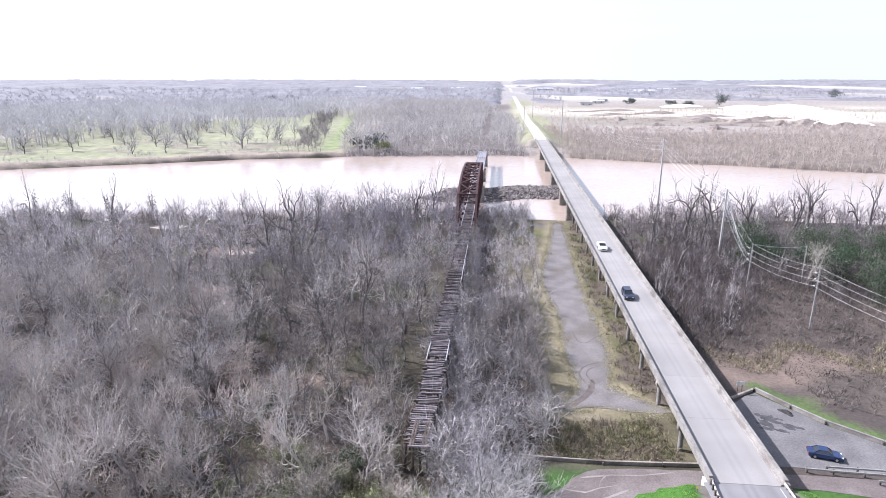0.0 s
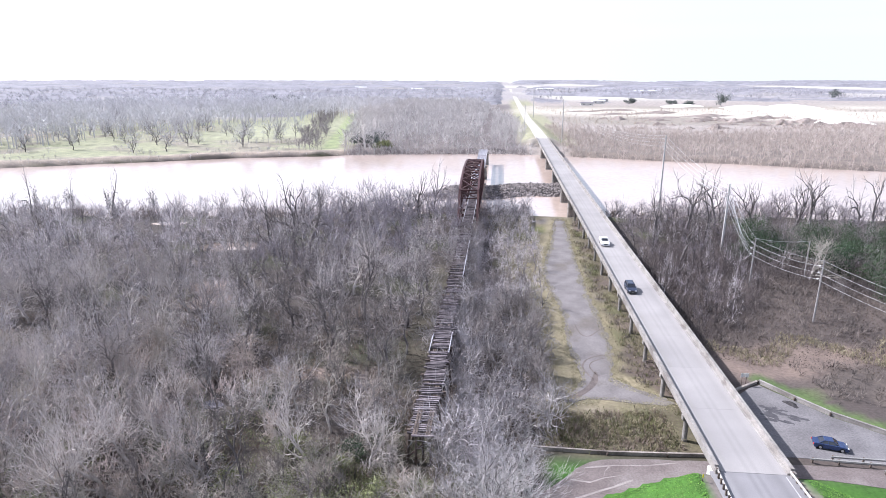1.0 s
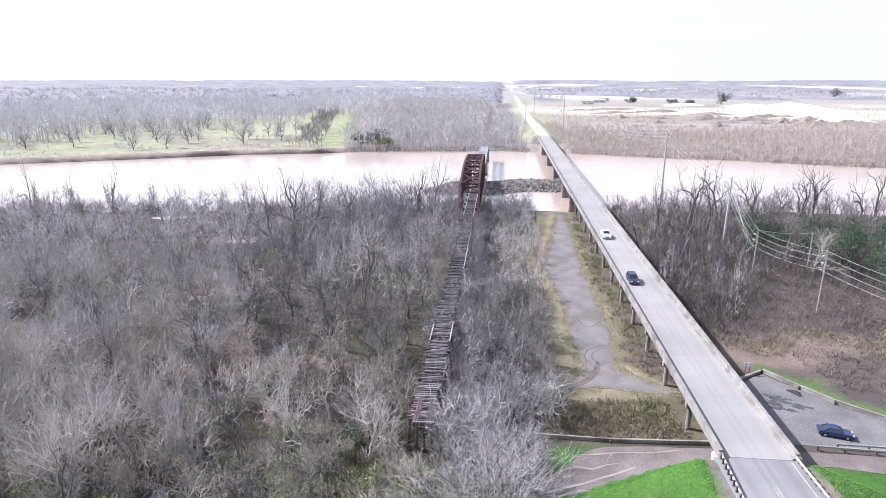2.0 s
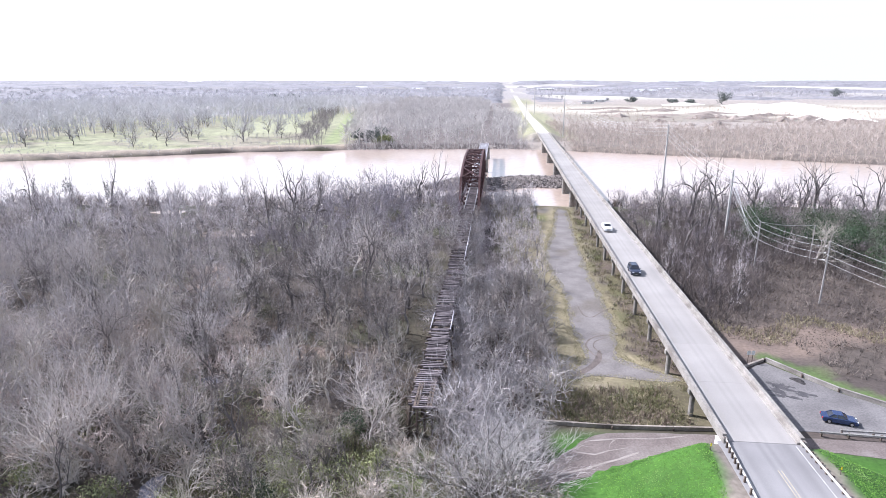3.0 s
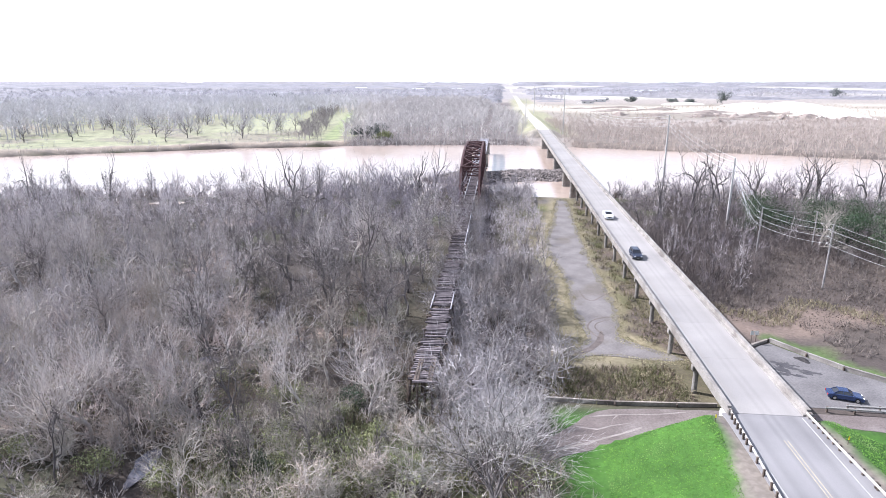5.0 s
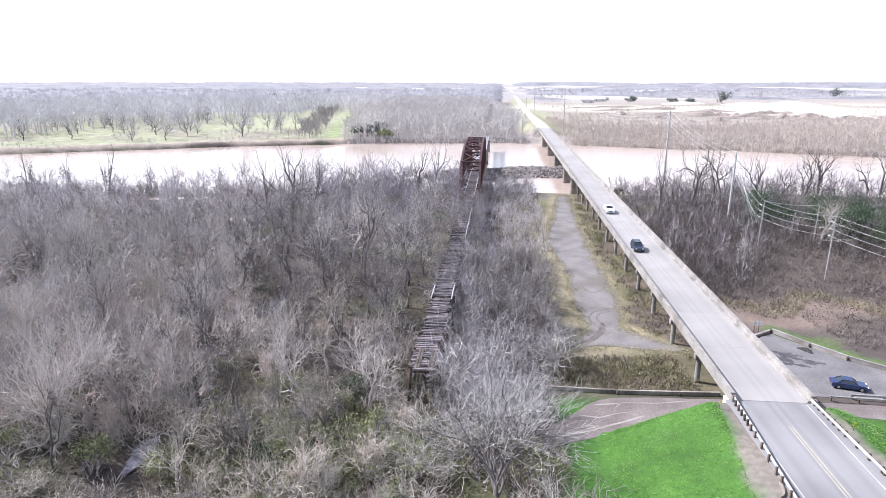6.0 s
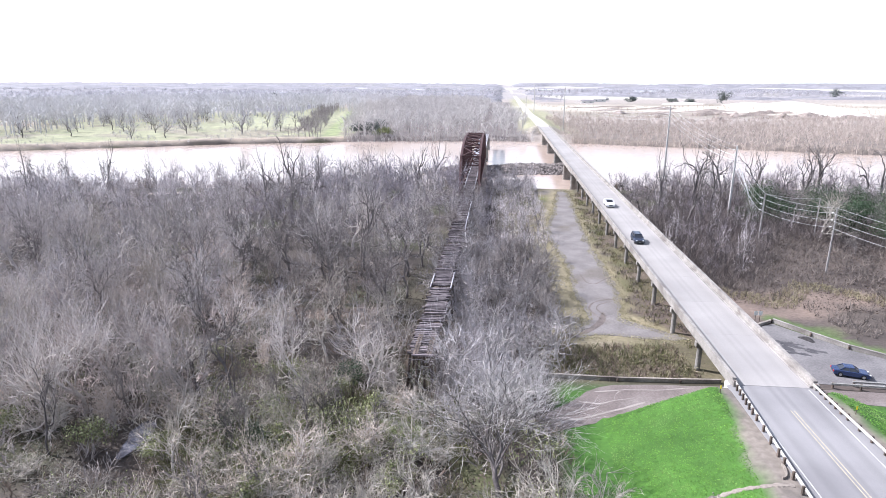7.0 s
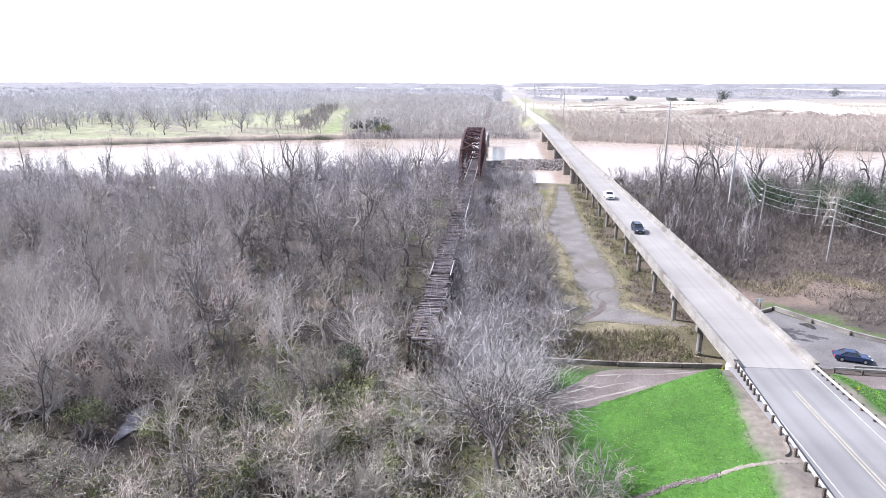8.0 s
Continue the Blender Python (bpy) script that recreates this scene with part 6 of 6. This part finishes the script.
OFF = (81.0, 84.0, 13.8)
for dz in (0.0, 1.0, 2.4, 3.8):
    wire(att(PD, dz), att(PB, dz), 1.2, 0.02, "sagging pale power line wire between poles")
    wire(att(PB, dz), att(PA, dz), 0.7, 0.02, "sagging pale power line wire between poles")
    wire(att(PA, dz), att(OFF, dz), 0.7, 0.02, "sagging pale power line wire between poles")
    wire(att(PD, dz), att(PE, dz), 1.6, 0.025, "sagging pale power line wire between poles")
    wire(att(PE, dz), (92.0, 470.0, 32.5 - dz), 7.0, 0.03, "long pale wire spanning the river", 24)
wire(att(PB, 0.0), (PC[0], PC[1], PC[2]), 0.5, 0.025, "sagging pale power line wire between poles")
for k, dz in enumerate((0.4, 1.6, 3.0, 4.4)):
    wire((PD[0], PD[1], PD[2] - dz), (82.2 + 0.5 * k, 156.0 - 0.6 * k, 0.0), 0.0, 0.03, "taut guy wire anchoring the tall pole", 2)

sg = thing("road_sign", (49.5, 90.6, 0), "small faded sign on twin posts beside the lot", "sign")
for x in (-0.35, 0.35):
    part("post", tube(bmesh.new(), (x, 0, -0.4), (x, 0, 2.3), 0.05, 0.05, 8), M_POST, sg)
    part("panel", boxed(x - 0.3, x + 0.3, -0.09, -0.052, 1.5, 2.2, 0.01), M_SIGN, sg)
for s, d in ((-1.9, -6.1), (-4.9, 5.9)):
    p = on_road(s, d, 0)
    p.z = float(height(p.x, p.y))
    mk = thing("marker_post", p, "yellow reflective marker at the bridge end", "marker post", "bridge end markers")
    part("post", boxed(-0.03, 0.03, -0.03, 0.03, -0.3, 1.0, 0.005), M_POST, mk)
    part("plate", boxed(-0.075, 0.075, -0.05, -0.032, 0.55, 0.95, 0.005), M_REFLECT, mk)


# ---- cars ----
def car(kind, place, paint, label):
    """Built facing +y. kind: suv, pickup or sedan."""
    L, W, hood, belt, roof = {"suv": (4.7, 1.9, 1.05, 1.1, 1.74), "pickup": (5.7, 2.0, 1.18, 1.25, 1.9), "sedan": (4.85, 1.84, 0.9, 0.95, 1.46)}[kind]
    c = thing(kind if kind != "sedan" else "car", place, label, "car")
    prof = {
        "suv": [(-2.3, 0.35), (-2.35, 0.75), (-2.3, 1.08), (0.95, 1.1), (1.9, 1.0), (2.3, 0.85), (2.35, 0.5), (2.2, 0.3)],
        "pickup": [(-2.8, 0.45), (-2.85, 0.8), (-2.83, 1.22), (0.9, 1.25), (1.2, 1.22), (2.6, 1.12), (2.82, 0.9), (2.85, 0.55), (2.7, 0.4)],
        "sedan": [(-2.3, 0.3), (-2.42, 0.65), (-2.35, 0.95), (-1.7, 1.0), (1.05, 0.95), (2.0, 0.82), (2.38, 0.65), (2.42, 0.4), (2.25, 0.25)],
    }[kind]
    bm = bmesh.new()
    cols = []
    for x, sq in ((-W / 2 + 0.04, 0.94), (-W / 2, 0.985), (-W / 2 + 0.16, 1.0), (W / 2 - 0.16, 1.0), (W / 2, 0.985), (W / 2 - 0.04, 0.94)):
        edge = abs(x) > W / 2 - 0.1
        cols.append([bm.verts.new((x, y * sq, z if not (edge and z > 0.9 * belt) else z - 0.07)) for y, z in prof])
    n = len(prof)
    for a, b in zip(cols[:-1], cols[1:]):
        for k in range(n):
            bm.faces.new((a[k], a[(k + 1) % n], b[(k + 1) % n], b[k]))
    bm.faces.new(cols[0]), bm.faces.new(cols[-1][::-1])
    bmesh.ops.recalc_face_normals(bm, faces=bm.faces)
    if kind == "pickup":
        body = part("body", bm, paint, c)
        part("bed_floor", boxed(-0.78, 0.78, -2.7, -0.95, 1.256, 1.27), M_PLASTIC, c, "dark open cargo bed")
        for x in (-0.86, 0.86):
            part("bed_wall", boxed(x - 0.07, x + 0.07, -2.75, -0.9, 1.2, 1.42, 0.03), paint, c)
        part("tailgate", boxed(-0.8, 0.8, -2.82, -2.74, 1.2, 1.42, 0.02), paint, c)
        y0, y1, r0, r1 = -0.95, 1.15, -0.75, 0.45
    elif kind == "suv":
        y0, y1, r0, r1 = -2.28, 1.0, -2.05, 0.3
        part("body", bm, paint, c)
    else:
        y0, y1, r0, r1 = -1.75, 1.1, -0.95, 0.25
        part("body", bm, paint, c)
    # greenhouse: glass block, with roof and pillars proud of it
    bm = bmesh.new()
    lo = [bm.verts.new((sx * (W / 2 - 0.1), y, belt - 0.04)) for sx, y in ((-1, y0), (1, y0), (1, y1), (-1, y1))]
    hi = [bm.verts.new((sx * (W / 2 - 0.28), y, roof - 0.06)) for sx, y in ((-1, r0), (1, r0), (1, r1), (-1, r1))]
    bm.faces.new(lo[::-1]), bm.faces.new(hi)
    for k in range(4):
        bm.faces.new((lo[k], lo[(k + 1) % 4], hi[(k + 1) % 4], hi[k]))
    part("windows", bm, M_GLASS, c, "dark tinted windows")
    part("roof", boxed(-W / 2 + 0.25, W / 2 - 0.25, r0 - 0.05, r1 + 0.05, roof - 0.075, roof, 0.035), paint, c)
    for sx in (-1, 1):
        a, b = sx * (W / 2 - 0.09), sx * (W / 2 - 0.27)
        mid = (y0 + y1) / 2 - 0.1
        for q0, q1, w in ((y1, r1, 0.09), (mid, mid - 0.05, 0.08), (y0, r0, 0.16)):
            part("pillar", beam(bmesh.new(), (a, q0, belt - 0.06), (b, q1, roof - 0.06), 0.06, w), paint, c)
        part("mirror", boxed(sx * (W / 2 + 0.1) - 0.1, sx * (W / 2 + 0.1) + 0.1, y1 - 0.35, y1 - 0.2, belt - 0.02, belt + 0.14, 0.03), paint, c)
        part("headlight", boxed(sx * (W / 2 - 0.3) - 0.17, sx * (W / 2 - 0.3) + 0.17, L / 2 - 0.16, L / 2 - 0.02, hood * 0.66, hood * 0.82, 0.02), M_LAMP, c, "clear headlight")
        part("tail_light", boxed(sx * (W / 2 - 0.18) - 0.12, sx * (W / 2 - 0.18) + 0.12, -L / 2 - 0.01, -L / 2 + 0.1, hood * 0.68, hood * 0.95, 0.02), M_TAIL, c, "red tail light")
        for y in (-L * 0.3, L * 0.31):
            t = part("tyre", tube(bmesh.new(), (sx * (W / 2 - 0.26), y, 0.34), (sx * (W / 2 + 0.01), y, 0.34), 0.34, 0.34, 18), M_TYRE, c)
            part("rim", tube(bmesh.new(), (sx * (W / 2 - 0.1), y, 0.34), (sx * (W / 2 + 0.02), y, 0.34), 0.22, 0.2, 14), M_RIM, t)
    part("grille", boxed(-0.5, 0.5, L / 2 - 0.06, L / 2 + 0.01, hood * 0.5, hood * 0.72, 0.02), M_PLASTIC, c)
    part("bumper", boxed(-W / 2 + 0.08, W / 2 - 0.08, L / 2 - 0.08, L / 2 + 0.06, 0.32, 0.52, 0.04), M_PLASTIC if kind != "pickup" else M_RIM, c)
    part("number_plate", boxed(-0.16, 0.16, L / 2 + 0.062, L / 2 + 0.072, 0.36, 0.48, 0.0), M_WHITE, c, "blank pale number plate")
    if kind == "suv":
        for sx in (-1, 1):
            part("roof_rail", boxed(sx * 0.6 - 0.025, sx * 0.6 + 0.025, -1.8, 0.1, roof + 0.002, roof + 0.05, 0.01), M_PLASTIC, c)
    return c


HEAD = math.pi - ROAD_A
for kind, s, d, paint, label in (("suv", 61.0, -1.55, M_CARDARK, "dark blue family car driving on the bridge deck"), ("pickup", 98.0, -1.2, M_CARWHITE, "white pickup truck driving on the bridge deck")):
    car(kind, Matrix.Translation(on_road(s, d, DECK + 0.01)) @ Matrix.Rotation(HEAD, 4, "Z"), paint, label)
parked = car("sedan", Matrix.Translation((52.9, 73.2, 0.06)) @ Matrix.Rotation(math.atan2(-0.93, -0.34), 4, "Z"), M_CARBLUE, "parked dark blue sedan on the asphalt lot")
parked.scale = (0.9, 0.88, 0.93)


# ---- dead and evergreen trees ----
def snag(x, y, seed, high, wide, limbs, label, thick=2.4):
    wood, crown = grow(seed, high, wide, (limbs, 3, 3, 3), trunk=0.35, angle=0.6, bend=0.32, lift=0.12, fine=0.022, thick=thick, wood_levels=4)
    t = thing("dead_tree", (x, y, float(height(x, y))), label, "tree", "gaunt trees on the bank")
    part_of("trunk", raw_mesh("trunk", *wood, M_DARKBARK), t)
    part_of("crown", raw_mesh("crown", *crown, M_TWIG), t)
    return t


for k, (x, y, h, w, n) in enumerate(((66, 180, 19, 5, 6), (79, 190, 20, 8, 8), (84, 196, 19, 5, 5), (92, 199, 21, 7, 7), (99, 190, 17, 7, 8), (122, 196, 20, 7, 8), (134, 190, 18, 5, 6), (150, 205, 17, 6, 6), (-3, 222, 19, 6, 10), (-9, 219, 13, 6, 8), (-44, 172, 21, 9, 11), (-38, 166, 19, 8, 10), (-48, 166, 18, 7, 8), (-120, 215, 17, 5, 7), (-150, 216, 18, 4, 6), (-172, 214, 17, 4, 6))):
    snag(x, y, 200 + k, h * 1.15, w * 1.1, max(3, n // 2), "gaunt dark leafless tree on the river bank")


for k, (x, y, h) in enumerate(((-146, 213, 15), (-135, 216, 18), (-124, 220, 19), (-108, 221, 17), (-60, 218, 15), (-20, 217, 16))):
    snag(x, y, 230 + k, h, 2.6, 3, "dead tree wrapped in dark vines on the river bank")


for k, (x, y, h, w) in enumerate(((-54.5, 60, 16, 5), (-62, 74, 17, 5), (-40, 156, 23, 8), (-45, 160, 22, 7), (-9, 214, 18, 5), (62.5, 152.5, 23, 7), (60.5, 168, 21, 4), (80, 179, 21, 7), (112, 188, 20, 7))):
    snag(x, y, 260 + k, h, w, 4, "big dark leafless tree with crooked limbs", 2.6)


def leafy(seed, high, wide, n, size):
    rng = np.random.RandomState(seed)
    lumps = rng.normal(0, 1, (9, 3)) * (wide * 0.3, wide * 0.3, high * 0.16) + (0, 0, high * 0.55)
    c = lumps[rng.randint(0, 9, n)]
    d = rng.normal(0, 1, (n, 3))
    d /= np.linalg.norm(d, axis=1, keepdims=True)
    p = c + d * rng.uniform(0.55, 1.05, n)[:, None] * (wide * 0.36, wide * 0.36, high * 0.24)
    p[:, 2] = np.maximum(p[:, 2], 0.25)
    u, v = frame_of(rand_dirs(rng, d, 0.6, 0.3))
    s = (size * rng.uniform(0.6, 1.4, n))[:, None]
    tri = np.stack([p - u * s * 0.5, p + u * s * 0.5, p + v * s * 1.2, p - v * s * 0.5], 1).reshape(-1, 3)
    b = np.arange(n)[:, None] * 4
    return tri, np.concatenate([np.concatenate([b, b + 1, b + 2], 1), np.concatenate([b, b + 3, b + 1], 1)])


def evergreen(x, y, seed, high, wide, n, size, material, label, group):
    t = thing("evergreen_tree", (x, y, float(height(x, y))), label, "tree", group)
    part("trunk", tube(bmesh.new(), (0, 0, -0.4), (0, 0, high * 0.6), 0.16, 0.08, 7), M_DARKBARK, t)
    part_of("crown", raw_mesh("crown", *leafy(seed, high, wide, n, size), material), t)
    return t


RG = random.Random(404)
plant([slate, dark_crown], scatter(405, 16, 86, 132, 126, 178, 6.0, lambda x, y: x < 0.85 * y - 4), 406, 0.7, 1.0)
for k, (x, y) in enumerate(((85, 157), (97, 156), (104, 151), (98, 143), (108, 144), (101, 131), (107, 133), (113, 139), (92, 166), (111, 158), (118, 149), (105, 125), (113, 170), (113, 127), (121, 135), (104, 168), (123, 163), (131, 155), (97, 176), (128, 143))):
    evergreen(x, y, 300 + k, RG.uniform(7.5, 12), RG.uniform(7, 10.5), 4200, 0.17, M_LEAF, "dense dark green evergreen tree beside the scrub field", "evergreen trees")
for k, (x, y) in enumerate(((-16, 60), (-17.5, 47), (-11, 43), (-5, 50), (-30, 88), (-23, 41), (-7.5, 60), (-20, 72), (-58, 128), (-36, 56), (-48, 60), (-2, 40), (-26, 64), (-13, 68), (-50, 73.5), (-28.5, 54.7), (-13.7, 56.5))):
    evergreen(x, y, 340 + k, RG.uniform(2.2, 4.5), RG.uniform(2.2, 3.8), 1100, 0.12, M_LEAF_L, "olive green vine-covered shrub under the bare trees", "woodland shrubs")
clad = [leafy(380 + k, 11, 2.6, 420, 0.24) for k in range(2)]
stuff("vine_leaves", [placed(clad[k % 2], [(x, y, float(height(x, y)), k, 1.0)]) for k, (x, y) in enumerate(((-146, 213), (-135, 216), (-124, 220), (-108, 221)))], M_VINE, "dark vines wrapped round dead trees on the bank", "vines")
for k, (x, y) in enumerate(((-26.5, 82.8), (-22.8, 58.0), (-11.3, 70.0), (-42.3, 92.4), (-18.8, 56.4), (-34, 69.8))):
    evergreen(x, y, 385 + k, RG.uniform(3.5, 5.0), RG.uniform(2.4, 3.4), 1100, 0.13, M_LEAF, "dark green evergreen shrub under the bare trees", "woodland shrubs")
vines = [leafy(360 + k, 2.8, 2.9, 260, 0.085) for k in range(3)]
lush = spots_of(scatter(361, 170, -60, 12, 30, 100, 2.6, lambda x, y: (rail_d(x, y) < -3.5 or y < 64) and x > -0.74 * y - 8 and dry(x, y) and float(waves(np.array(x), np.array(y), 7.0, 5.0)) > -0.15 + 0.012 * (y - 40)), 364, 0.5, 1.5)
patch = spots_of(scatter(362, 46, -24, -3, 48, 66, 2.0, lambda x, y: ((x + 14) / 9) ** 2 + ((y - 57) / 8) ** 2 < 1), 365, 0.8, 1.6)
lush = np.concatenate([lush, patch])
stuff("vine_leaves", [placed(vines[k], s) for k, s in enumerate(split(lush, 3))], M_LEAF_L, "olive green vines and leaves in the undergrowth", "vines")
for k, (x, y, h, w) in enumerate(((-57, 447, 11, 13), (-47, 450, 9.5, 11), (-63, 452, 8, 10), (480, 1060, 24, 16), (-292, 1080, 18, 26), (-262, 1100, 18, 24), (-320, 1090, 16, 22), (440, 1100, 9, 16), (415, 1120, 9, 14), (900, 1420, 20, 20), (360, 1180, 10, 16))):
    evergreen(x, y, 370 + k, h, w, 900, 0.05 * w + 0.25, M_LEAF_FAR, "dark evergreen tree on the far side of the river", "far evergreen trees")
evergreen(-45, 433, 399, 6.5, 12, 700, 0.6, M_LEAF_L, "olive green bush at the far river bank", "far evergreen trees")
pale = tree_proto(M_PALEBARK, M_TWIG_P, "round whitish leafless tree before dark evergreens", "round trees", "round_tree", seed=23, high=12.5, wide=7.0, forks=(6, 5, 5, 5), trunk=0.42, angle=0.85, ratio=0.8, lift=0.03, bend=0.2, fine=0.02, even=0.15, wood_levels=3, curl=True)
pale.location = (91.0, 142.5, float(height(91, 142.5)))

tangle = [brush(420 + k, 46, 4.2, 4.0, 0.028) for k in range(3)]
belt = spots_of(scatter(421, 330, 46, 130, 104, 205, 2.4, lambda x, y: road_d(x, y) > 8 and np.interp(x, *EDGE) - 3 < y < np.interp(x, *EDGE) + 55 and x < 0.85 * y + 5 and not (x > 88 and y < 168 and (7.3 * x + 3.1 * y) % 1 > 0.3)), 424, 0.6, 1.7)
stuff("brush_belt", [placed(tangle[k], s) for k, s in enumerate(split(belt, 3))], M_BRUSH, "dark tangled leafless brush below the bank trees", "brush")

# brush and bare lumps over the quarry ground
far_brush = spots_of(scatter(431, 1100, 110, 640, 560, 1000, 5.0, lambda x, y: road_d(x, y) > 24 and x < 0.8 * y + 10 and float(waves(np.array(x), np.array(y), 38.0, 3.0)) + 0.5 * float(waves(np.array(x), np.array(y), 12.0, 1.0)) > -0.05), 432, 0.1, 0.42)
stuff("quarry_brush", [placed(light_kinds[k], s) for k, s in enumerate(split(far_brush, 4))], M_SCRUB, "brown brush and weeds scattered over quarry ground", "brush")

# ---- quarry heaps and far buildings ----
for k, (x, y, rx, ry, h) in enumerate(((452, 690, 60, 26, 9), (500, 800, 70, 30, 12), (520, 900, 80, 40, 12), (500, 1010, 70, 40, 10), (560, 1000, 80, 40, 13), (420, 1080, 60, 30, 6))):
    mound("sand_mound", x, y, rx, ry, 0.62 * h, M_SAND, "large pale heap of quarried sand", "sand heap", 20 + k, 0.9, ridge=0.1, group="quarry heaps")
for k, (x, y, rx, ry, h) in enumerate(((306, 712, 26, 10, 4), (345, 690, 22, 9, 4), (390, 640, 24, 9, 5), (270, 760, 30, 10, 3), (420, 620, 22, 9, 5), (340, 790, 30, 12, 4), (230, 830, 30, 10, 3), (440, 596, 20, 8, 4), (205, 900, 26, 9, 3), (260, 930, 34, 9, 4), (300, 860, 26, 10, 5), (380, 740, 22, 8, 4), (410, 690, 16, 8, 5), (335, 640, 20, 8, 3), (365, 655, 9, 6, 6), (428, 648, 11, 7, 7), (318, 745, 12, 6, 5), (288, 690, 10, 5, 4), (250, 715, 14, 6, 3), (372, 610, 10, 5, 5), (405, 655, 8, 5, 5), (300, 650, 16, 6, 3))):
    mound("spoil_mound", x, y, 1.25 * rx, ry, h * 0.75, M_SPOIL, "brown heap of quarry spoil earth", "spoil heap", 40 + k, 0.3, ridge=0.25, group="quarry heaps")


R8 = random.Random(77)
for k in range(30):
    x, y = R8.uniform(190, 460), R8.uniform(585, 760)
    r = R8.uniform(3.5, 8.0)
    mound("spoil_mound", x, y, r * R8.uniform(1.0, 2.2), r, r * R8.uniform(0.3, 0.6), M_SPOIL, "small brown heap of rough quarry spoil", "spoil heap", 60 + k, R8.uniform(-0.5, 0.9), rings=6, n=20, ridge=0.3, group="quarry heaps")


def building(x, y, w, l, h, roof_m, label, turn=0.0):
    b = thing("building", Matrix.Translation((x, y, float(height(x, y)) - 0.2)) @ Matrix.Rotation(turn, 4, "Z"), label, "building", "far buildings")
    part("wall", boxed(-w / 2, w / 2, -l / 2, l / 2, 0, h), M_HOUSE, b)
    bm = bmesh.new()
    r = h + 0.32 * l / 2 + 0.3
    v = [bm.verts.new(p) for p in ((-w / 2 - 0.5, -l / 2 - 0.5, h), (w / 2 + 0.5, -l / 2 - 0.5, h), (w / 2 + 0.5, l / 2 + 0.5, h), (-w / 2 - 0.5, l / 2 + 0.5, h), (-w / 2 - 0.5, 0, r), (w / 2 + 0.5, 0, r))]
    for f in ((0, 1, 5, 4), (2, 3, 4, 5), (0, 4, 3), (1, 2, 5), (3, 2, 1, 0)):
        bm.faces.new([v[i] for i in f])
    part("roof", bm, roof_m, b)
    for k in range(max(2, int(w / 9))):
        x0 = -w / 2 + (k + 0.5) * w / max(2, int(w / 9))
        part("window", boxed(x0 - 1.0, x0 + 1.0, -l / 2 - 0.08, -l / 2 - 0.004, h * 0.35, h * 0.75), M_GLASS, b)


for k, (x, y, w, l, h, m) in enumerate(((-89, 2200, 44, 20, 8, M_ROOF), (-330, 2500, 46, 20, 8, M_ROOF), (-226, 1740, 40, 16, 6, M_ROOF), (262, 1120, 22, 11, 4, M_ROOFD), (300, 1190, 24, 12, 5, M_ROOF), (330, 1270, 18, 10, 4, M_ROOFD), (-300, 1400, 36, 14, 5, M_ROOF), (-250, 1500, 30, 14, 5, M_ROOF), (620, 1900, 70, 20, 7, M_ROOF), (520, 1700, 40, 16, 6, M_ROOF), (150, 2100, 60, 20, 7, M_ROOF), (-480, 1900, 50, 18, 6, M_ROOF), (760, 2100, 60, 20, 7, M_ROOF), (380, 2300, 60, 18, 6, M_ROOF), (60, 2400, 50, 18, 6, M_ROOF))):
    building(x, y, w, l, h, m, "pale low building among far trees", 0.15 * (k % 3 - 1))


# fallen trunks in the brush
def fallen_log(a, b, r, material, label):
    t = thing("fallen_log", (0, 0, 0), label, "log", "fallen logs")
    a, b = Vector(a), Vector(b)
    m = (a + b) / 2 + Vector((0.15, -0.2, 0.12))
    bm = tube(bmesh.new(), a, m, r, r * 0.8, 8)
    part("stem", tube(bm, m, b, r * 0.8, r * 0.5, 8), material, t)
    for f, dx, dy, dz in ((0.35, 0.7, 0.9, 1.1), (0.6, -0.5, -0.8, 0.8), (0.85, 0.6, 0.5, 0.9)):
        p = a + (b - a) * f
        part("branch_stub", tube(bmesh.new(), p, p + Vector((dx, dy, dz)), r * 0.35, r * 0.12, 6), material, t)


LOG = "pale barkless fallen trunk lying in brown brush"
fallen_log((-31.8, 46.0, 0.6), (-24.9, 47.9, 1.0), 0.11, M_PALEBARK, LOG)
fallen_log((-21.7, 46.6, 0.6), (-19.0, 48.0, 1.1), 0.09, M_PALEBARK, LOG)
fallen_log((-25.6, 49.0, 0.5), (-22.8, 48.8, 0.7), 0.16, M_DARKBARK, "dark fallen trunk lying beside the woodland puddle")
